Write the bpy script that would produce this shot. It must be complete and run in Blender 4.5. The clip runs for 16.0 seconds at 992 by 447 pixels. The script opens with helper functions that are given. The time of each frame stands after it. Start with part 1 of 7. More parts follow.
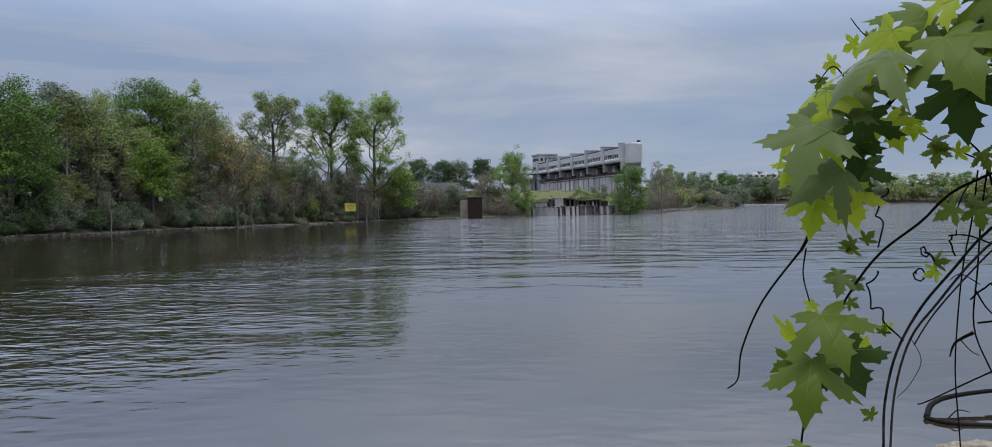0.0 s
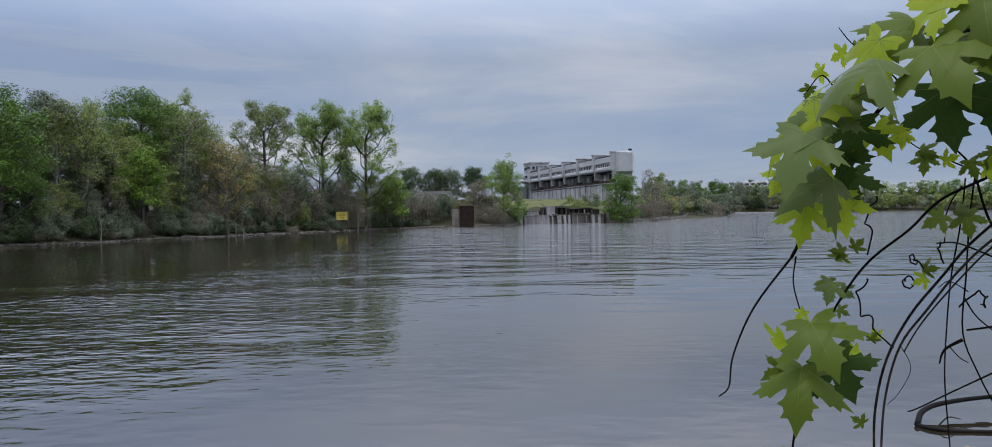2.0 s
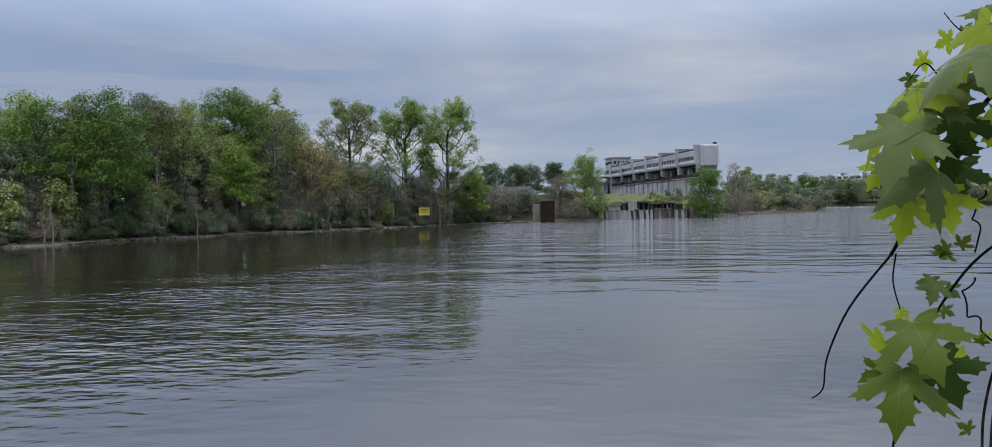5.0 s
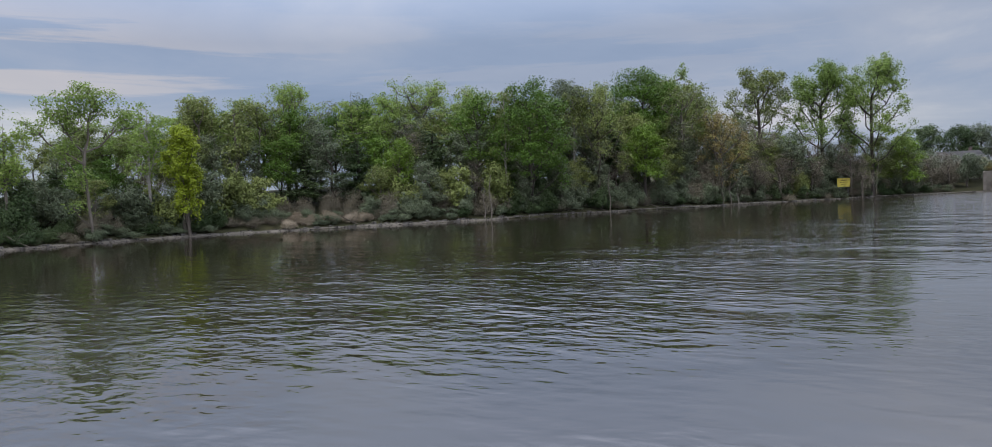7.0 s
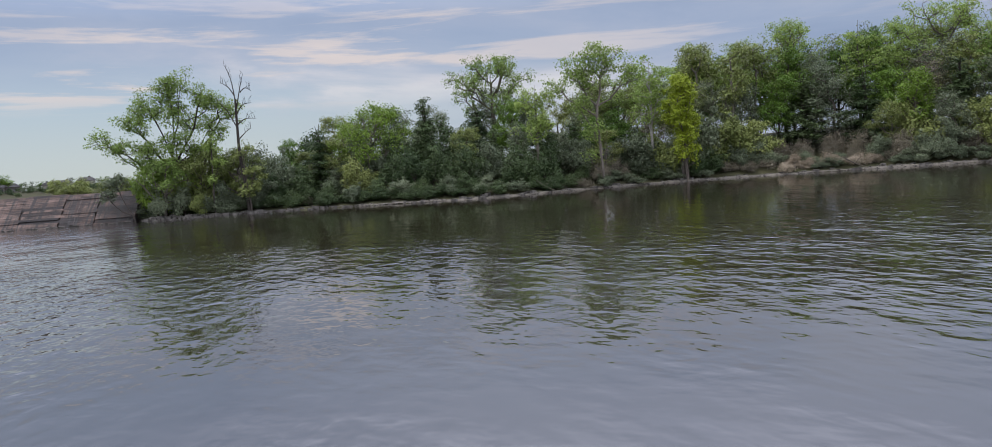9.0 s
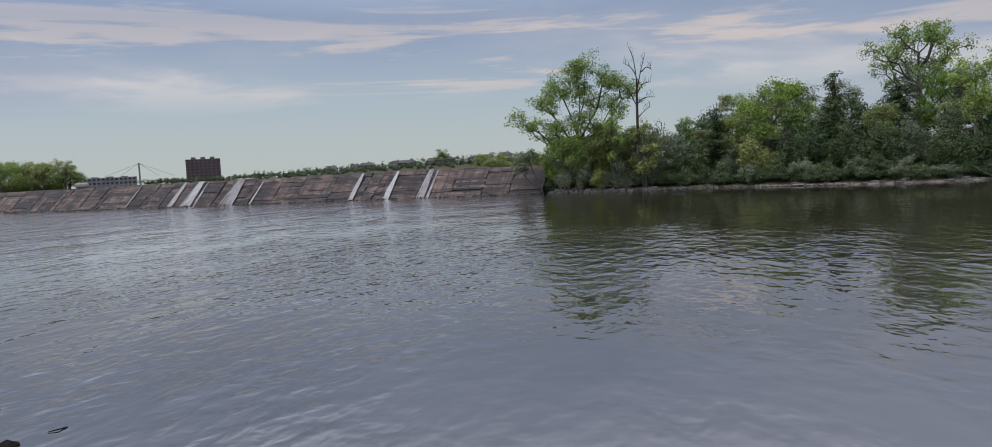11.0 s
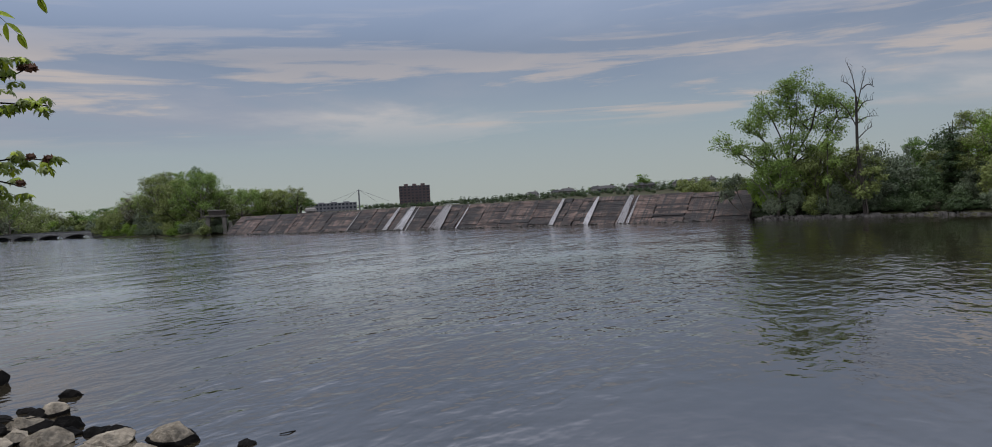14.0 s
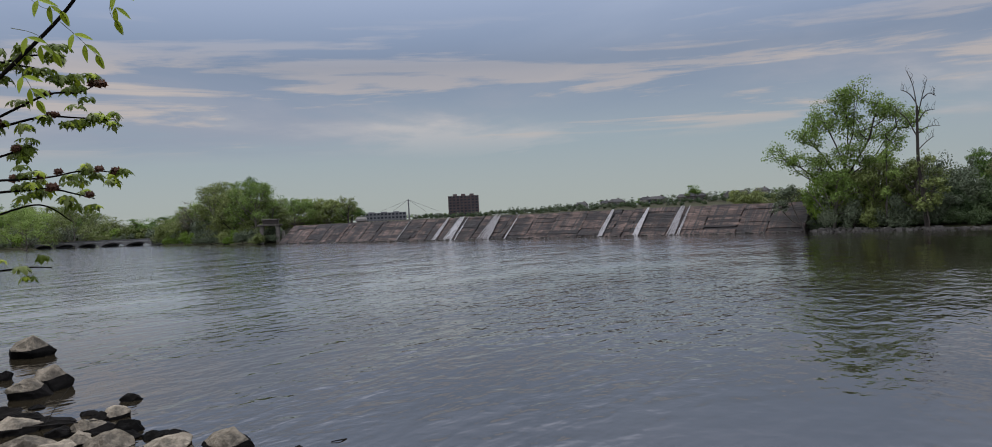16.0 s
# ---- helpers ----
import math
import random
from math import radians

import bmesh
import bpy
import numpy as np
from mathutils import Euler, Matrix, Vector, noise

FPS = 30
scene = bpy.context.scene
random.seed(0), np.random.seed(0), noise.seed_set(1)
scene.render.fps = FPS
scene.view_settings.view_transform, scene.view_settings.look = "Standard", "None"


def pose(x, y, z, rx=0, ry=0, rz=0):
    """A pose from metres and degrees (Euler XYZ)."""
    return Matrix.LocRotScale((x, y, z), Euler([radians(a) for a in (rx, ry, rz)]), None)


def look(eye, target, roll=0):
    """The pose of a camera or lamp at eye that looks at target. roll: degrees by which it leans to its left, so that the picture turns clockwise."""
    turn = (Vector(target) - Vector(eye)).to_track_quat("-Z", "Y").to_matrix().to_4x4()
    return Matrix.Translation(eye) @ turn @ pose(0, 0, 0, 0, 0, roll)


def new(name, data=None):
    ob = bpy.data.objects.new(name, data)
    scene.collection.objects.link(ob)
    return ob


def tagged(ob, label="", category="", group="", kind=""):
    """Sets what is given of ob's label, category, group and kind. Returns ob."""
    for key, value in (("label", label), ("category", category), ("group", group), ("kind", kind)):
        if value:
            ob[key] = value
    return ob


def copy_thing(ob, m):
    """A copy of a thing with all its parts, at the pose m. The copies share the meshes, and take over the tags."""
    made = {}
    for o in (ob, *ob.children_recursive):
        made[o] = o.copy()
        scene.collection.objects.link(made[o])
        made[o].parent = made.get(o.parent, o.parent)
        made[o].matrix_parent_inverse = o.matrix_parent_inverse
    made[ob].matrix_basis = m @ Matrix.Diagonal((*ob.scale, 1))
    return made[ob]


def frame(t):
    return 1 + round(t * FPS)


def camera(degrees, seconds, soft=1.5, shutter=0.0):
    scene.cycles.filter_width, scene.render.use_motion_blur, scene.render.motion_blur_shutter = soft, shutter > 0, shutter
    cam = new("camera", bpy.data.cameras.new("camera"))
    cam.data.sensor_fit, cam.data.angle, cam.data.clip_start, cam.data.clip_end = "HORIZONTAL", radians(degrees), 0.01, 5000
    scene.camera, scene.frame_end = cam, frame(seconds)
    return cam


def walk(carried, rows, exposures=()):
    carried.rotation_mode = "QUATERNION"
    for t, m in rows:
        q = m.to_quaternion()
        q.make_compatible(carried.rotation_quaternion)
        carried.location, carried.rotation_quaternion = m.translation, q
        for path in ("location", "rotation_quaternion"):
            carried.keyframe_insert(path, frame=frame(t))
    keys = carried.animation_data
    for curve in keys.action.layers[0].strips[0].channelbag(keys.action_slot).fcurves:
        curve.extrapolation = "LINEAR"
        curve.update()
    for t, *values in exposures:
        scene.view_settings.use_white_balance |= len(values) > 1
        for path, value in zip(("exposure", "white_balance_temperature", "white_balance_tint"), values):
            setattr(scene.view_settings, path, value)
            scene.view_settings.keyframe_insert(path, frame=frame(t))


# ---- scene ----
# ---------------------------------------------------------------- camera
EYE = 3.4          # metres above the water


def way(az, el):
    """A unit direction from the azimuth (degrees to the left of +y) and the elevation."""
    a, e = radians(az), radians(el)
    return Vector((-math.sin(a) * math.cos(e), math.cos(a) * math.cos(e), math.sin(e)))


def at(az, d, z=0.0):
    """A place at the azimuth az and the plan distance d from the standpoint."""
    a = radians(az)
    return Vector((-math.sin(a) * d, math.cos(a) * d, z))


def rise(el, d):
    """The height that is seen at elevation el over the plan distance d."""
    return EYE + d * math.tan(radians(el))


cam = camera(64.67, 16.0, soft=0.9)
stand = Vector((0.0, 0.0, EYE))
# seconds, heading, pitch, lean
PAN = (
    (0.0, 0.00, -1.56, -0.86),
    (0.5, -0.04, -1.29, -0.93),
    (1.0, -0.16, -0.90, -1.00),
    (1.5, -0.36, -0.81, -0.94),
    (2.0, -0.61, -0.95, -0.95),
    (2.5, -1.12, -1.00, -0.93),
    (3.0, -1.52, -1.05, -1.03),
    (3.2, -1.65, -1.09, -1.02),
    (5.3, 9.36, -1.24, -1.14),
    (5.5, 13.00, -1.27, -1.28),
    (6.0, 20.64, -1.42, -1.72),
    (6.5, 28.64, -1.75, -2.06),
    (7.0, 34.50, -2.18, -2.35),
    (7.5, 41.85, -2.62, -2.69),
    (8.0, 51.11, -3.01, -2.99),
    (8.5, 60.94, -3.78, -3.66),
    (9.0, 69.82, -4.23, -4.09),
    (9.5, 76.62, -4.70, -4.69),
    (10.0, 82.27, -4.98, -4.73),
    (10.2, 85.60, -4.91, -4.22),
    (12.3, 109.05, -2.03, -2.26),
    (12.5, 109.46, -1.87, -2.14),
    (13.0, 110.58, -1.72, -2.37),
    (13.5, 111.80, -1.60, -2.72),
    (14.0, 112.40, -1.44, -2.99),
    (14.5, 112.97, -1.12, -3.15),
    (15.0, 113.60, -0.77, -3.11),
    (15.5, 114.66, -0.66, -2.89),
    (16.0, 115.90, -0.51, -2.71),
)
# seconds, stops, kelvin, tint
EXPO = ((0.0, 0.10, 6230, 8), (3.2, 0.12, 6230, 8), (6.0, 0.12, 6300, 9), (7.0, 0.15, 6400, 9), (8.5, 0.30, 6500, 11), (10.2, 0.27, 6500, 11), (12.3, -0.35, 6580, 9), (14.0, -0.3, 6580, 9), (16.0, -0.25, 6580, 9))
# the small sway of the hand: seconds, metres to the east, north and up
SWAY = np.array(((0.0, 0.0, 0.0, -0.001), (0.5, 0.0025, 0.0, 0.001), (1.0, 0.0032, 0.0, 0.0042), (1.5, 0.0014, 0.0, 0.0005), (2.0, 0.001, 0.0, -0.001), (2.5, 0.0006, 0.0, 0.0),
                 (3.2, -0.0036, 0.0, 0.0), (5.3, -0.003, 0.0, 0.0), (12.3, 0.0, 0.0, -0.01), (16.0, 0.043, -0.043, 0.026)))


def sway(t):
    return Vector([float(np.interp(t, SWAY[:, 0], SWAY[:, k])) for k in (1, 2, 3)])


walk(cam, [(t, look(stand + sway(t), stand + sway(t) + way(a, e), r)) for t, a, e, r in PAN], EXPO)

# ---------------------------------------------------------------- sky and sun
SUN_AZ, SUN_EL = 152.0, 66.0
world = bpy.data.worlds.new("sky")
scene.world = world
world.use_nodes = True
wt = world.node_tree
wt.nodes.clear()


def node(tree, kind, **values):
    """A node with its inputs and settings given by name."""
    n = tree.nodes.new(kind)
    for key, value in values.items():
        if key in n.inputs:
            n.inputs[key].default_value = value
    return n


def link(tree, a, b):
    tree.links.new(a, b)


def maths(tree, op, a, b=None, clamp=False):
    n = tree.nodes.new("ShaderNodeMath")
    n.operation, n.use_clamp = op, clamp
    for k, v in enumerate((a, b)):
        if v is None:
            continue
        if isinstance(v, (int, float)):
            n.inputs[k].default_value = v
        else:
            tree.links.new(v, n.inputs[k])
    return n.outputs[0]


def ramp(tree, fac, stops):
    n = tree.nodes.new("ShaderNodeValToRGB")
    cr = n.color_ramp
    while len(cr.elements) < len(stops):
        cr.elements.new(0.5)
    for e, (p, c) in zip(cr.elements, stops):
        e.position, e.color = p, (*c, 1) if len(c) == 3 else c
    tree.links.new(fac, n.inputs[0])
    return n.outputs[0]


def mixed(tree, fac, a, b):
    n = tree.nodes.new("ShaderNodeMix")
    n.data_type = "RGBA"
    for k, v in ((0, fac), (6, a), (7, b)):
        if isinstance(v, (int, float)):
            n.inputs[k].default_value = v
        elif isinstance(v, tuple):
            n.inputs[k].default_value = (*v, 1)
        else:
            tree.links.new(v, n.inputs[k])
    return n.outputs[2]


def noise_tex(tree, vec, scale, detail=4.0, rough=0.55, distortion=0.0):
    n = tree.nodes.new("ShaderNodeTexNoise")
    n.inputs["Scale"].default_value, n.inputs["Detail"].default_value = scale, detail
    n.inputs["Roughness"].default_value, n.inputs["Distortion"].default_value = rough, distortion
    if vec is not None:
        tree.links.new(vec, n.inputs["Vector"])
    return n.outputs["Fac"]


def mapped(tree, vec, scale=(1, 1, 1), loc=(0, 0, 0), rot=(0, 0, 0)):
    n = tree.nodes.new("ShaderNodeMapping")
    n.inputs["Scale"].default_value, n.inputs["Location"].default_value = scale, loc
    n.inputs["Rotation"].default_value = rot
    tree.links.new(vec, n.inputs["Vector"])
    return n.outputs[0]


def build_sky():
    sky = wt.nodes.new("ShaderNodeTexSky")
    sky.sky_type, sky.sun_disc = "NISHITA", False
    sky.sun_elevation, sky.sun_rotation = radians(SUN_EL), radians(-SUN_AZ)
    sky.air_density, sky.dust_density, sky.ozone_density = 1.0, 1.5, 1.5
    tc = wt.nodes.new("ShaderNodeTexCoord")
    sep = wt.nodes.new("ShaderNodeSeparateXYZ")
    link(wt, tc.outputs["Generated"], sep.inputs[0])
    x, y, z = sep.outputs
    low = maths(wt, "ADD", maths(wt, "MAXIMUM", z, 0.0), 0.10)
    flat = wt.nodes.new("ShaderNodeCombineXYZ")
    link(wt, maths(wt, "DIVIDE", x, low), flat.inputs[0])
    link(wt, maths(wt, "DIVIDE", y, low), flat.inputs[1])
    deck = flat.outputs[0]
    # cloud cover: broad sheets, torn into bands towards the horizon
    big = noise_tex(wt, mapped(wt, deck, (0.16, 0.16, 1), (3.1, 1.7, 0)), 1.0, 5, 0.5)
    fine = noise_tex(wt, mapped(wt, deck, (0.42, 0.42, 1), (7.7, 4.2, 0)), 1.0, 7, 0.58, 0.4)
    tone = maths(wt, "ADD", maths(wt, "MULTIPLY", big, 0.62), maths(wt, "MULTIPLY", fine, 0.38))
    cloud = ramp(wt, tone, [(0.40, (0.225, 0.29, 0.43)), (0.47, (0.295, 0.355, 0.49)), (0.53, (0.39, 0.425, 0.525)),
                            (0.59, (0.60, 0.59, 0.62))])
    # brightness: lighter towards the veiled sun
    sx, sy, sz = way(SUN_AZ, SUN_EL)
    toward = maths(wt, "ADD", maths(wt, "ADD", maths(wt, "MULTIPLY", x, sx), maths(wt, "MULTIPLY", y, sy)), maths(wt, "MULTIPLY", z, sz))
    # clear strip near the horizon on the sunny side
    side = maths(wt, "ADD", maths(wt, "MULTIPLY", x, way(125, 0)[0]), maths(wt, "MULTIPLY", y, way(125, 0)[1]))
    strip = maths(wt, "MULTIPLY", ramp(wt, z, [(0.0, (1, 1, 1)), (0.09, (1, 1, 1)), (0.2, (0, 0, 0))]),
                  ramp(wt, side, [(0.35, (0, 0, 0)), (0.8, (1, 1, 1))]))
    holes = maths(wt, "MAXIMUM", ramp(wt, fine, [(0.46, (1, 1, 1)), (0.58, (0, 0, 0))]), ramp(wt, z, [(0.075, (1, 1, 1)), (0.115, (0, 0, 0))]))
    clear = maths(wt, "MULTIPLY", strip, holes)
    pale = ramp(wt, z, [(0.0, (0.50, 0.555, 0.53)), (0.10, (0.38, 0.47, 0.55)), (0.3, (0.25, 0.36, 0.56))])
    cover = mixed(wt, clear, cloud, pale)
    # thin lit streaks low over the horizon
    streak = noise_tex(wt, mapped(wt, tc.outputs["Generated"], (1.5, 1.5, 19.0), (2.2, 0.3, 0.4)), 1.5, 8, 0.60, 0.35)
    band = maths(wt, "MULTIPLY", ramp(wt, streak, [(0.505, (0, 0, 0)), (0.575, (1, 1, 1))]), ramp(wt, z, [(0.085, (0, 0, 0)), (0.115, (1, 1, 1)), (0.18, (1, 1, 1)), (0.25, (0, 0, 0))]))
    band = maths(wt, "MULTIPLY", band, ramp(wt, side, [(0.2, (0.12, 0.12, 0.12)), (0.66, (0.92, 0.92, 0.92))]))
    cover = mixed(wt, band, cover, (0.68, 0.59, 0.55))
    # heavier grey-blue cloud above the lit streaks on the sunny side
    heavy = maths(wt, "MULTIPLY", ramp(wt, z, [(0.10, (0, 0, 0)), (0.19, (0.55, 0.55, 0.55)), (0.30, (0, 0, 0))]), ramp(wt, side, [(0.3, (0, 0, 0)), (0.75, (1, 1, 1))]))
    cover = mixed(wt, maths(wt, "MULTIPLY", heavy, ramp(wt, fine, [(0.45, (1, 1, 1)), (0.60, (0.2, 0.2, 0.2))])), cover, (0.27, 0.33, 0.46))
    # a bluer gap away from the sun
    gap = maths(wt, "ADD", maths(wt, "MULTIPLY", x, way(-28, 0)[0]), maths(wt, "MULTIPLY", y, way(-28, 0)[1]))
    cover = mixed(wt, maths(wt, "MULTIPLY", ramp(wt, gap, [(0.80, (0, 0, 0)), (0.97, (0.28, 0.28, 0.28))]), ramp(wt, z, [(0.02, (0, 0, 0)), (0.08, (1, 1, 1)), (0.3, (1, 1, 1)), (0.42, (0, 0, 0))])), cover, (0.225, 0.32, 0.50))
    haze = maths(wt, "MULTIPLY", ramp(wt, z, [(0.0, (0.5, 0.5, 0.5)), (0.10, (0, 0, 0))]), ramp(wt, side, [(0.3, (1, 1, 1)), (0.85, (0.25, 0.25, 0.25))]))
    cover = mixed(wt, haze, cover, (0.46, 0.50, 0.58))
    cover = mixed(wt, ramp(wt, z, [(0.22, (0, 0, 0)), (0.42, (0.45, 0.45, 0.45))]), cover, (0.47, 0.44, 0.47))
    lit = wt.nodes.new("ShaderNodeVectorMath")
    lit.operation = "SCALE"
    link(wt, cover, lit.inputs[0])
    link(wt, ramp(wt, maths(wt, "MULTIPLY_ADD", toward, 0.5), [(0.0, (0.9, 0.9, 0.9)), (0.5, (1.0, 1.0, 1.0))]), lit.inputs["Scale"])
    # thinner and brighter cloud overhead
    high = wt.nodes.new("ShaderNodeVectorMath")
    high.operation = "SCALE"
    link(wt, lit.outputs[0], high.inputs[0])
    link(wt, maths(wt, "MULTIPLY_ADD", ramp(wt, z, [(0.19, (0, 0, 0)), (0.25, (0.15, 0.15, 0.15)), (0.31, (0.30, 0.30, 0.30)), (0.46, (1, 1, 1))]), 3.3), high.inputs["Scale"])
    high.inputs["Scale"].links[0].from_node.inputs[2].default_value = 1.0
    lit = high
    blue = node(wt, "ShaderNodeBackground", Strength=0.07)
    link(wt, sky.outputs[0], blue.inputs["Color"])
    grey = node(wt, "ShaderNodeBackground", Strength=1.0)
    link(wt, lit.outputs[0], grey.inputs["Color"])
    both = wt.nodes.new("ShaderNodeMixShader")
    both.inputs[0].default_value = 0.85
    link(wt, blue.outputs[0], both.inputs[1])
    link(wt, grey.outputs[0], both.inputs[2])
    out = wt.nodes.new("ShaderNodeOutputWorld")
    link(wt, both.outputs[0], out.inputs[0])


build_sky()
sun_data = bpy.data.lights.new("sun", "SUN")
sun_data.energy, sun_data.angle, sun_data.color = 1.4, radians(22), (1.0, 0.95, 0.87)
sun = new("sun", sun_data)
sun.matrix_world = look(way(SUN_AZ, SUN_EL) * 60, (0, 0, 0))

# ---------------------------------------------------------------- materials
def material(name, c1, c2, scale=4.0, rough=0.8, bump=0.02, fine=8.0, metal=0.0, stain=None, stain_scale=0.4, spec=0.12, stretch=(1, 1, 1)):
    """A surface with a broad and a fine variation of colour, a relief in metres and, if given, stains."""
    m = bpy.data.materials.new(name)
    m.use_nodes = True
    t = m.node_tree
    b = t.nodes["Principled BSDF"]
    tc = t.nodes.new("ShaderNodeTexCoord").outputs["Object"]
    vec = mapped(t, tc, stretch)
    broad = noise_tex(t, vec, scale, 5, 0.6)
    grain = noise_tex(t, vec, scale * fine, 4, 0.6)
    info = t.nodes.new("ShaderNodeObjectInfo")
    f = maths(t, "ADD", maths(t, "MULTIPLY", broad, 0.65), maths(t, "MULTIPLY", grain, 0.35))
    f = maths(t, "ADD", f, maths(t, "MULTIPLY", maths(t, "SUBTRACT", info.outputs["Random"], 0.5), 0.22))
    col = ramp(t, f, [(0.34, c1), (0.66, c2)])
    if stain:
        s = noise_tex(t, mapped(t, tc, (1, 1, 0.25)), stain_scale, 6, 0.65)
        col = mixed(t, ramp(t, s, [(0.5, (0, 0, 0)), (0.66, (0.85, 0.85, 0.85))]), col, stain)
    link(t, col, b.inputs["Base Color"])
    b.inputs["Roughness"].default_value, b.inputs["Metallic"].default_value = rough, metal
    b.inputs["Specular IOR Level"].default_value = spec
    if bump:
        bn = node(t, "ShaderNodeBump", Strength=0.8, Distance=bump)
        link(t, f, bn.inputs["Height"])
        link(t, bn.outputs[0], b.inputs["Normal"])
    return m


def leaf_material(name, dark, mid, light, through_light=0.17, gloss=0.45):
    """Leaves: each one of its own shade, and light passes through."""
    m = bpy.data.materials.new(name)
    m.use_nodes = True
    t = m.node_tree
    b = t.nodes["Principled BSDF"]
    geo = t.nodes.new("ShaderNodeNewGeometry")
    info = t.nodes.new("ShaderNodeObjectInfo")
    f = maths(t, "ADD", maths(t, "MULTIPLY", geo.outputs["Random Per Island"], 0.30), maths(t, "MULTIPLY", info.outputs["Random"], 0.50))
    col = ramp(t, f, [(0.0, dark), (0.5, mid), (1.0, light)])
    link(t, col, b.inputs["Base Color"])
    b.inputs["Roughness"].default_value = gloss
    b.inputs["Specular IOR Level"].default_value = 0.14
    tr = t.nodes.new("ShaderNodeBsdfTranslucent")
    link(t, col, tr.inputs["Color"])
    mx = t.nodes.new("ShaderNodeMixShader")
    mx.inputs[0].default_value = through_light
    link(t, b.outputs[0], mx.inputs[1])
    link(t, tr.outputs[0], mx.inputs[2])
    link(t, mx.outputs[0], t.nodes["Material Output"].inputs[0])
    return m


def water_material():
    """Dark river water: calm in the lee of the wooded bank, ruffled further out, with slicks near the standpoint."""
    m = bpy.data.materials.new("river_water")
    m.use_nodes = True
    t = m.node_tree
    b = t.nodes["Principled BSDF"]
    tc = t.nodes.new("ShaderNodeTexCoord").outputs["Object"]
    b.inputs["Base Color"].default_value = (0.022, 0.018, 0.011, 1)
    b.inputs["IOR"].default_value = 2.15

    def dot(x, y):
        n = t.nodes.new("ShaderNodeVectorMath")
        n.operation = "DOT_PRODUCT"
        link(t, tc, n.inputs[0])
        n.inputs[1].default_value = (x, y, 0)
        return n.outputs["Value"]

    def spread(value, lo, hi, stops):
        q = maths(t, "DIVIDE", maths(t, "SUBTRACT", value, lo), hi - lo, True)
        return ramp(t, q, [((p - lo) / (hi - lo), (v, v, v)) for p, v in stops])

    rag = maths(t, "SUBTRACT", noise_tex(t, mapped(t, tc, (0.05, 0.08, 1), (2, 5, 0), (0, 0, 0.44)), 1.0, 4, 0.6), 0.5)
    ragged = maths(t, "MULTIPLY", rag, 34.0)
    off_bank = maths(t, "ADD", maths(t, "ADD", dot(0.91, -0.42), 86.2), ragged)
    down_river = maths(t, "ADD", dot(-0.42, -0.91), ragged)
    # how rough the water is: metres off the wooded bank, then metres towards the dam
    calm = spread(off_bank, 0.0, 120.0, ((0, 0.16), (28, 0.20), (42, 0.30), (52, 0.80), (60, 1.30), (70, 1.20), (77, 0.62), (90, 0.42), (120, 0.42)))
    open_water = spread(down_river, 0.0, 80.0, ((0, 0), (24, 0), (42, 1), (80, 1)))
    below_dam = open_water
    open_water = maths(t, "MAXIMUM", open_water, spread(maths(t, "ADD", dot(1.0, 0.13), maths(t, "MULTIPLY", rag, 14.0)), -10.0, 10.0, ((-10, 0), (-4, 0), (4, 1), (10, 1))))
    reach = t.nodes.new("ShaderNodeVectorMath")
    reach.operation = "LENGTH"
    link(t, tc, reach.inputs[0])
    far = spread(reach.outputs["Value"], 0.0, 200.0, ((0, 0.34), (15, 0.38), (40, 0.75), (70, 1.7), (110, 2.3), (200, 2.5)))
    force = t.nodes.new("ShaderNodeMix")
    link(t, open_water, force.inputs[0])
    link(t, calm, force.inputs[2])
    link(t, far, force.inputs[3])
    force = maths(t, "MULTIPLY", force.outputs[0], maths(t, "SUBTRACT", 1.0, maths(t, "MULTIPLY", below_dam, 0.28)))

    def slick(x, y, size, least):
        off = t.nodes.new("ShaderNodeVectorMath")
        off.operation = "DISTANCE"
        link(t, tc, off.inputs[0])
        off.inputs[1].default_value = (x, y, 0)
        q = maths(t, "ADD", maths(t, "DIVIDE", off.outputs["Value"], size), rag, True)
        return ramp(t, q, [(0.45, (least, least, least)), (1.0, (1, 1, 1))])

    for spot in ((9, 17, 26, 0.16), (24, 40, 30, 0.35), (-13, 6, 15, 0.30), (-3, 15, 14, 2.2)):
        force = maths(t, "MULTIPLY", force, slick(*spot))
    streaks = ramp(t, noise_tex(t, mapped(t, tc, (0.10, 0.22, 1), (4, 1, 0), (0, 0, 0.44)), 1.0, 3, 0.55), [(0.36, (0.55, 0.55, 0.55)), (0.62, (1.35, 1.35, 1.35))])
    force = maths(t, "MULTIPLY", force, streaks)
    swell = noise_tex(t, mapped(t, tc, (1.0, 1.75, 1), (0, 0, 0), (0, 0, 0.55)), 1.0, 1, 0.4, 0.3)
    chop = noise_tex(t, mapped(t, tc, (2.4, 4.2, 1), (5, 2, 0), (0, 0, 0.35)), 1.0, 1, 0.4, 0.4)
    cross = noise_tex(t, mapped(t, tc, (6.5, 9.0, 1), (1, 9, 0), (0, 0, -0.4)), 1.0, 0, 0.4)
    long = noise_tex(t, mapped(t, tc, (0.22, 0.38, 1), (3, 8, 0), (0, 0, 0.5)), 1.0, 1, 0.5, 0.3)
    h = maths(t, "ADD", maths(t, "MULTIPLY", swell, 0.062), maths(t, "MULTIPLY", chop, 0.025))
    h = maths(t, "ADD", h, maths(t, "MULTIPLY", long, 0.03))
    h = maths(t, "ADD", h, maths(t, "MULTIPLY", cross, 0.0045))
    h = maths(t, "MULTIPLY", h, force)
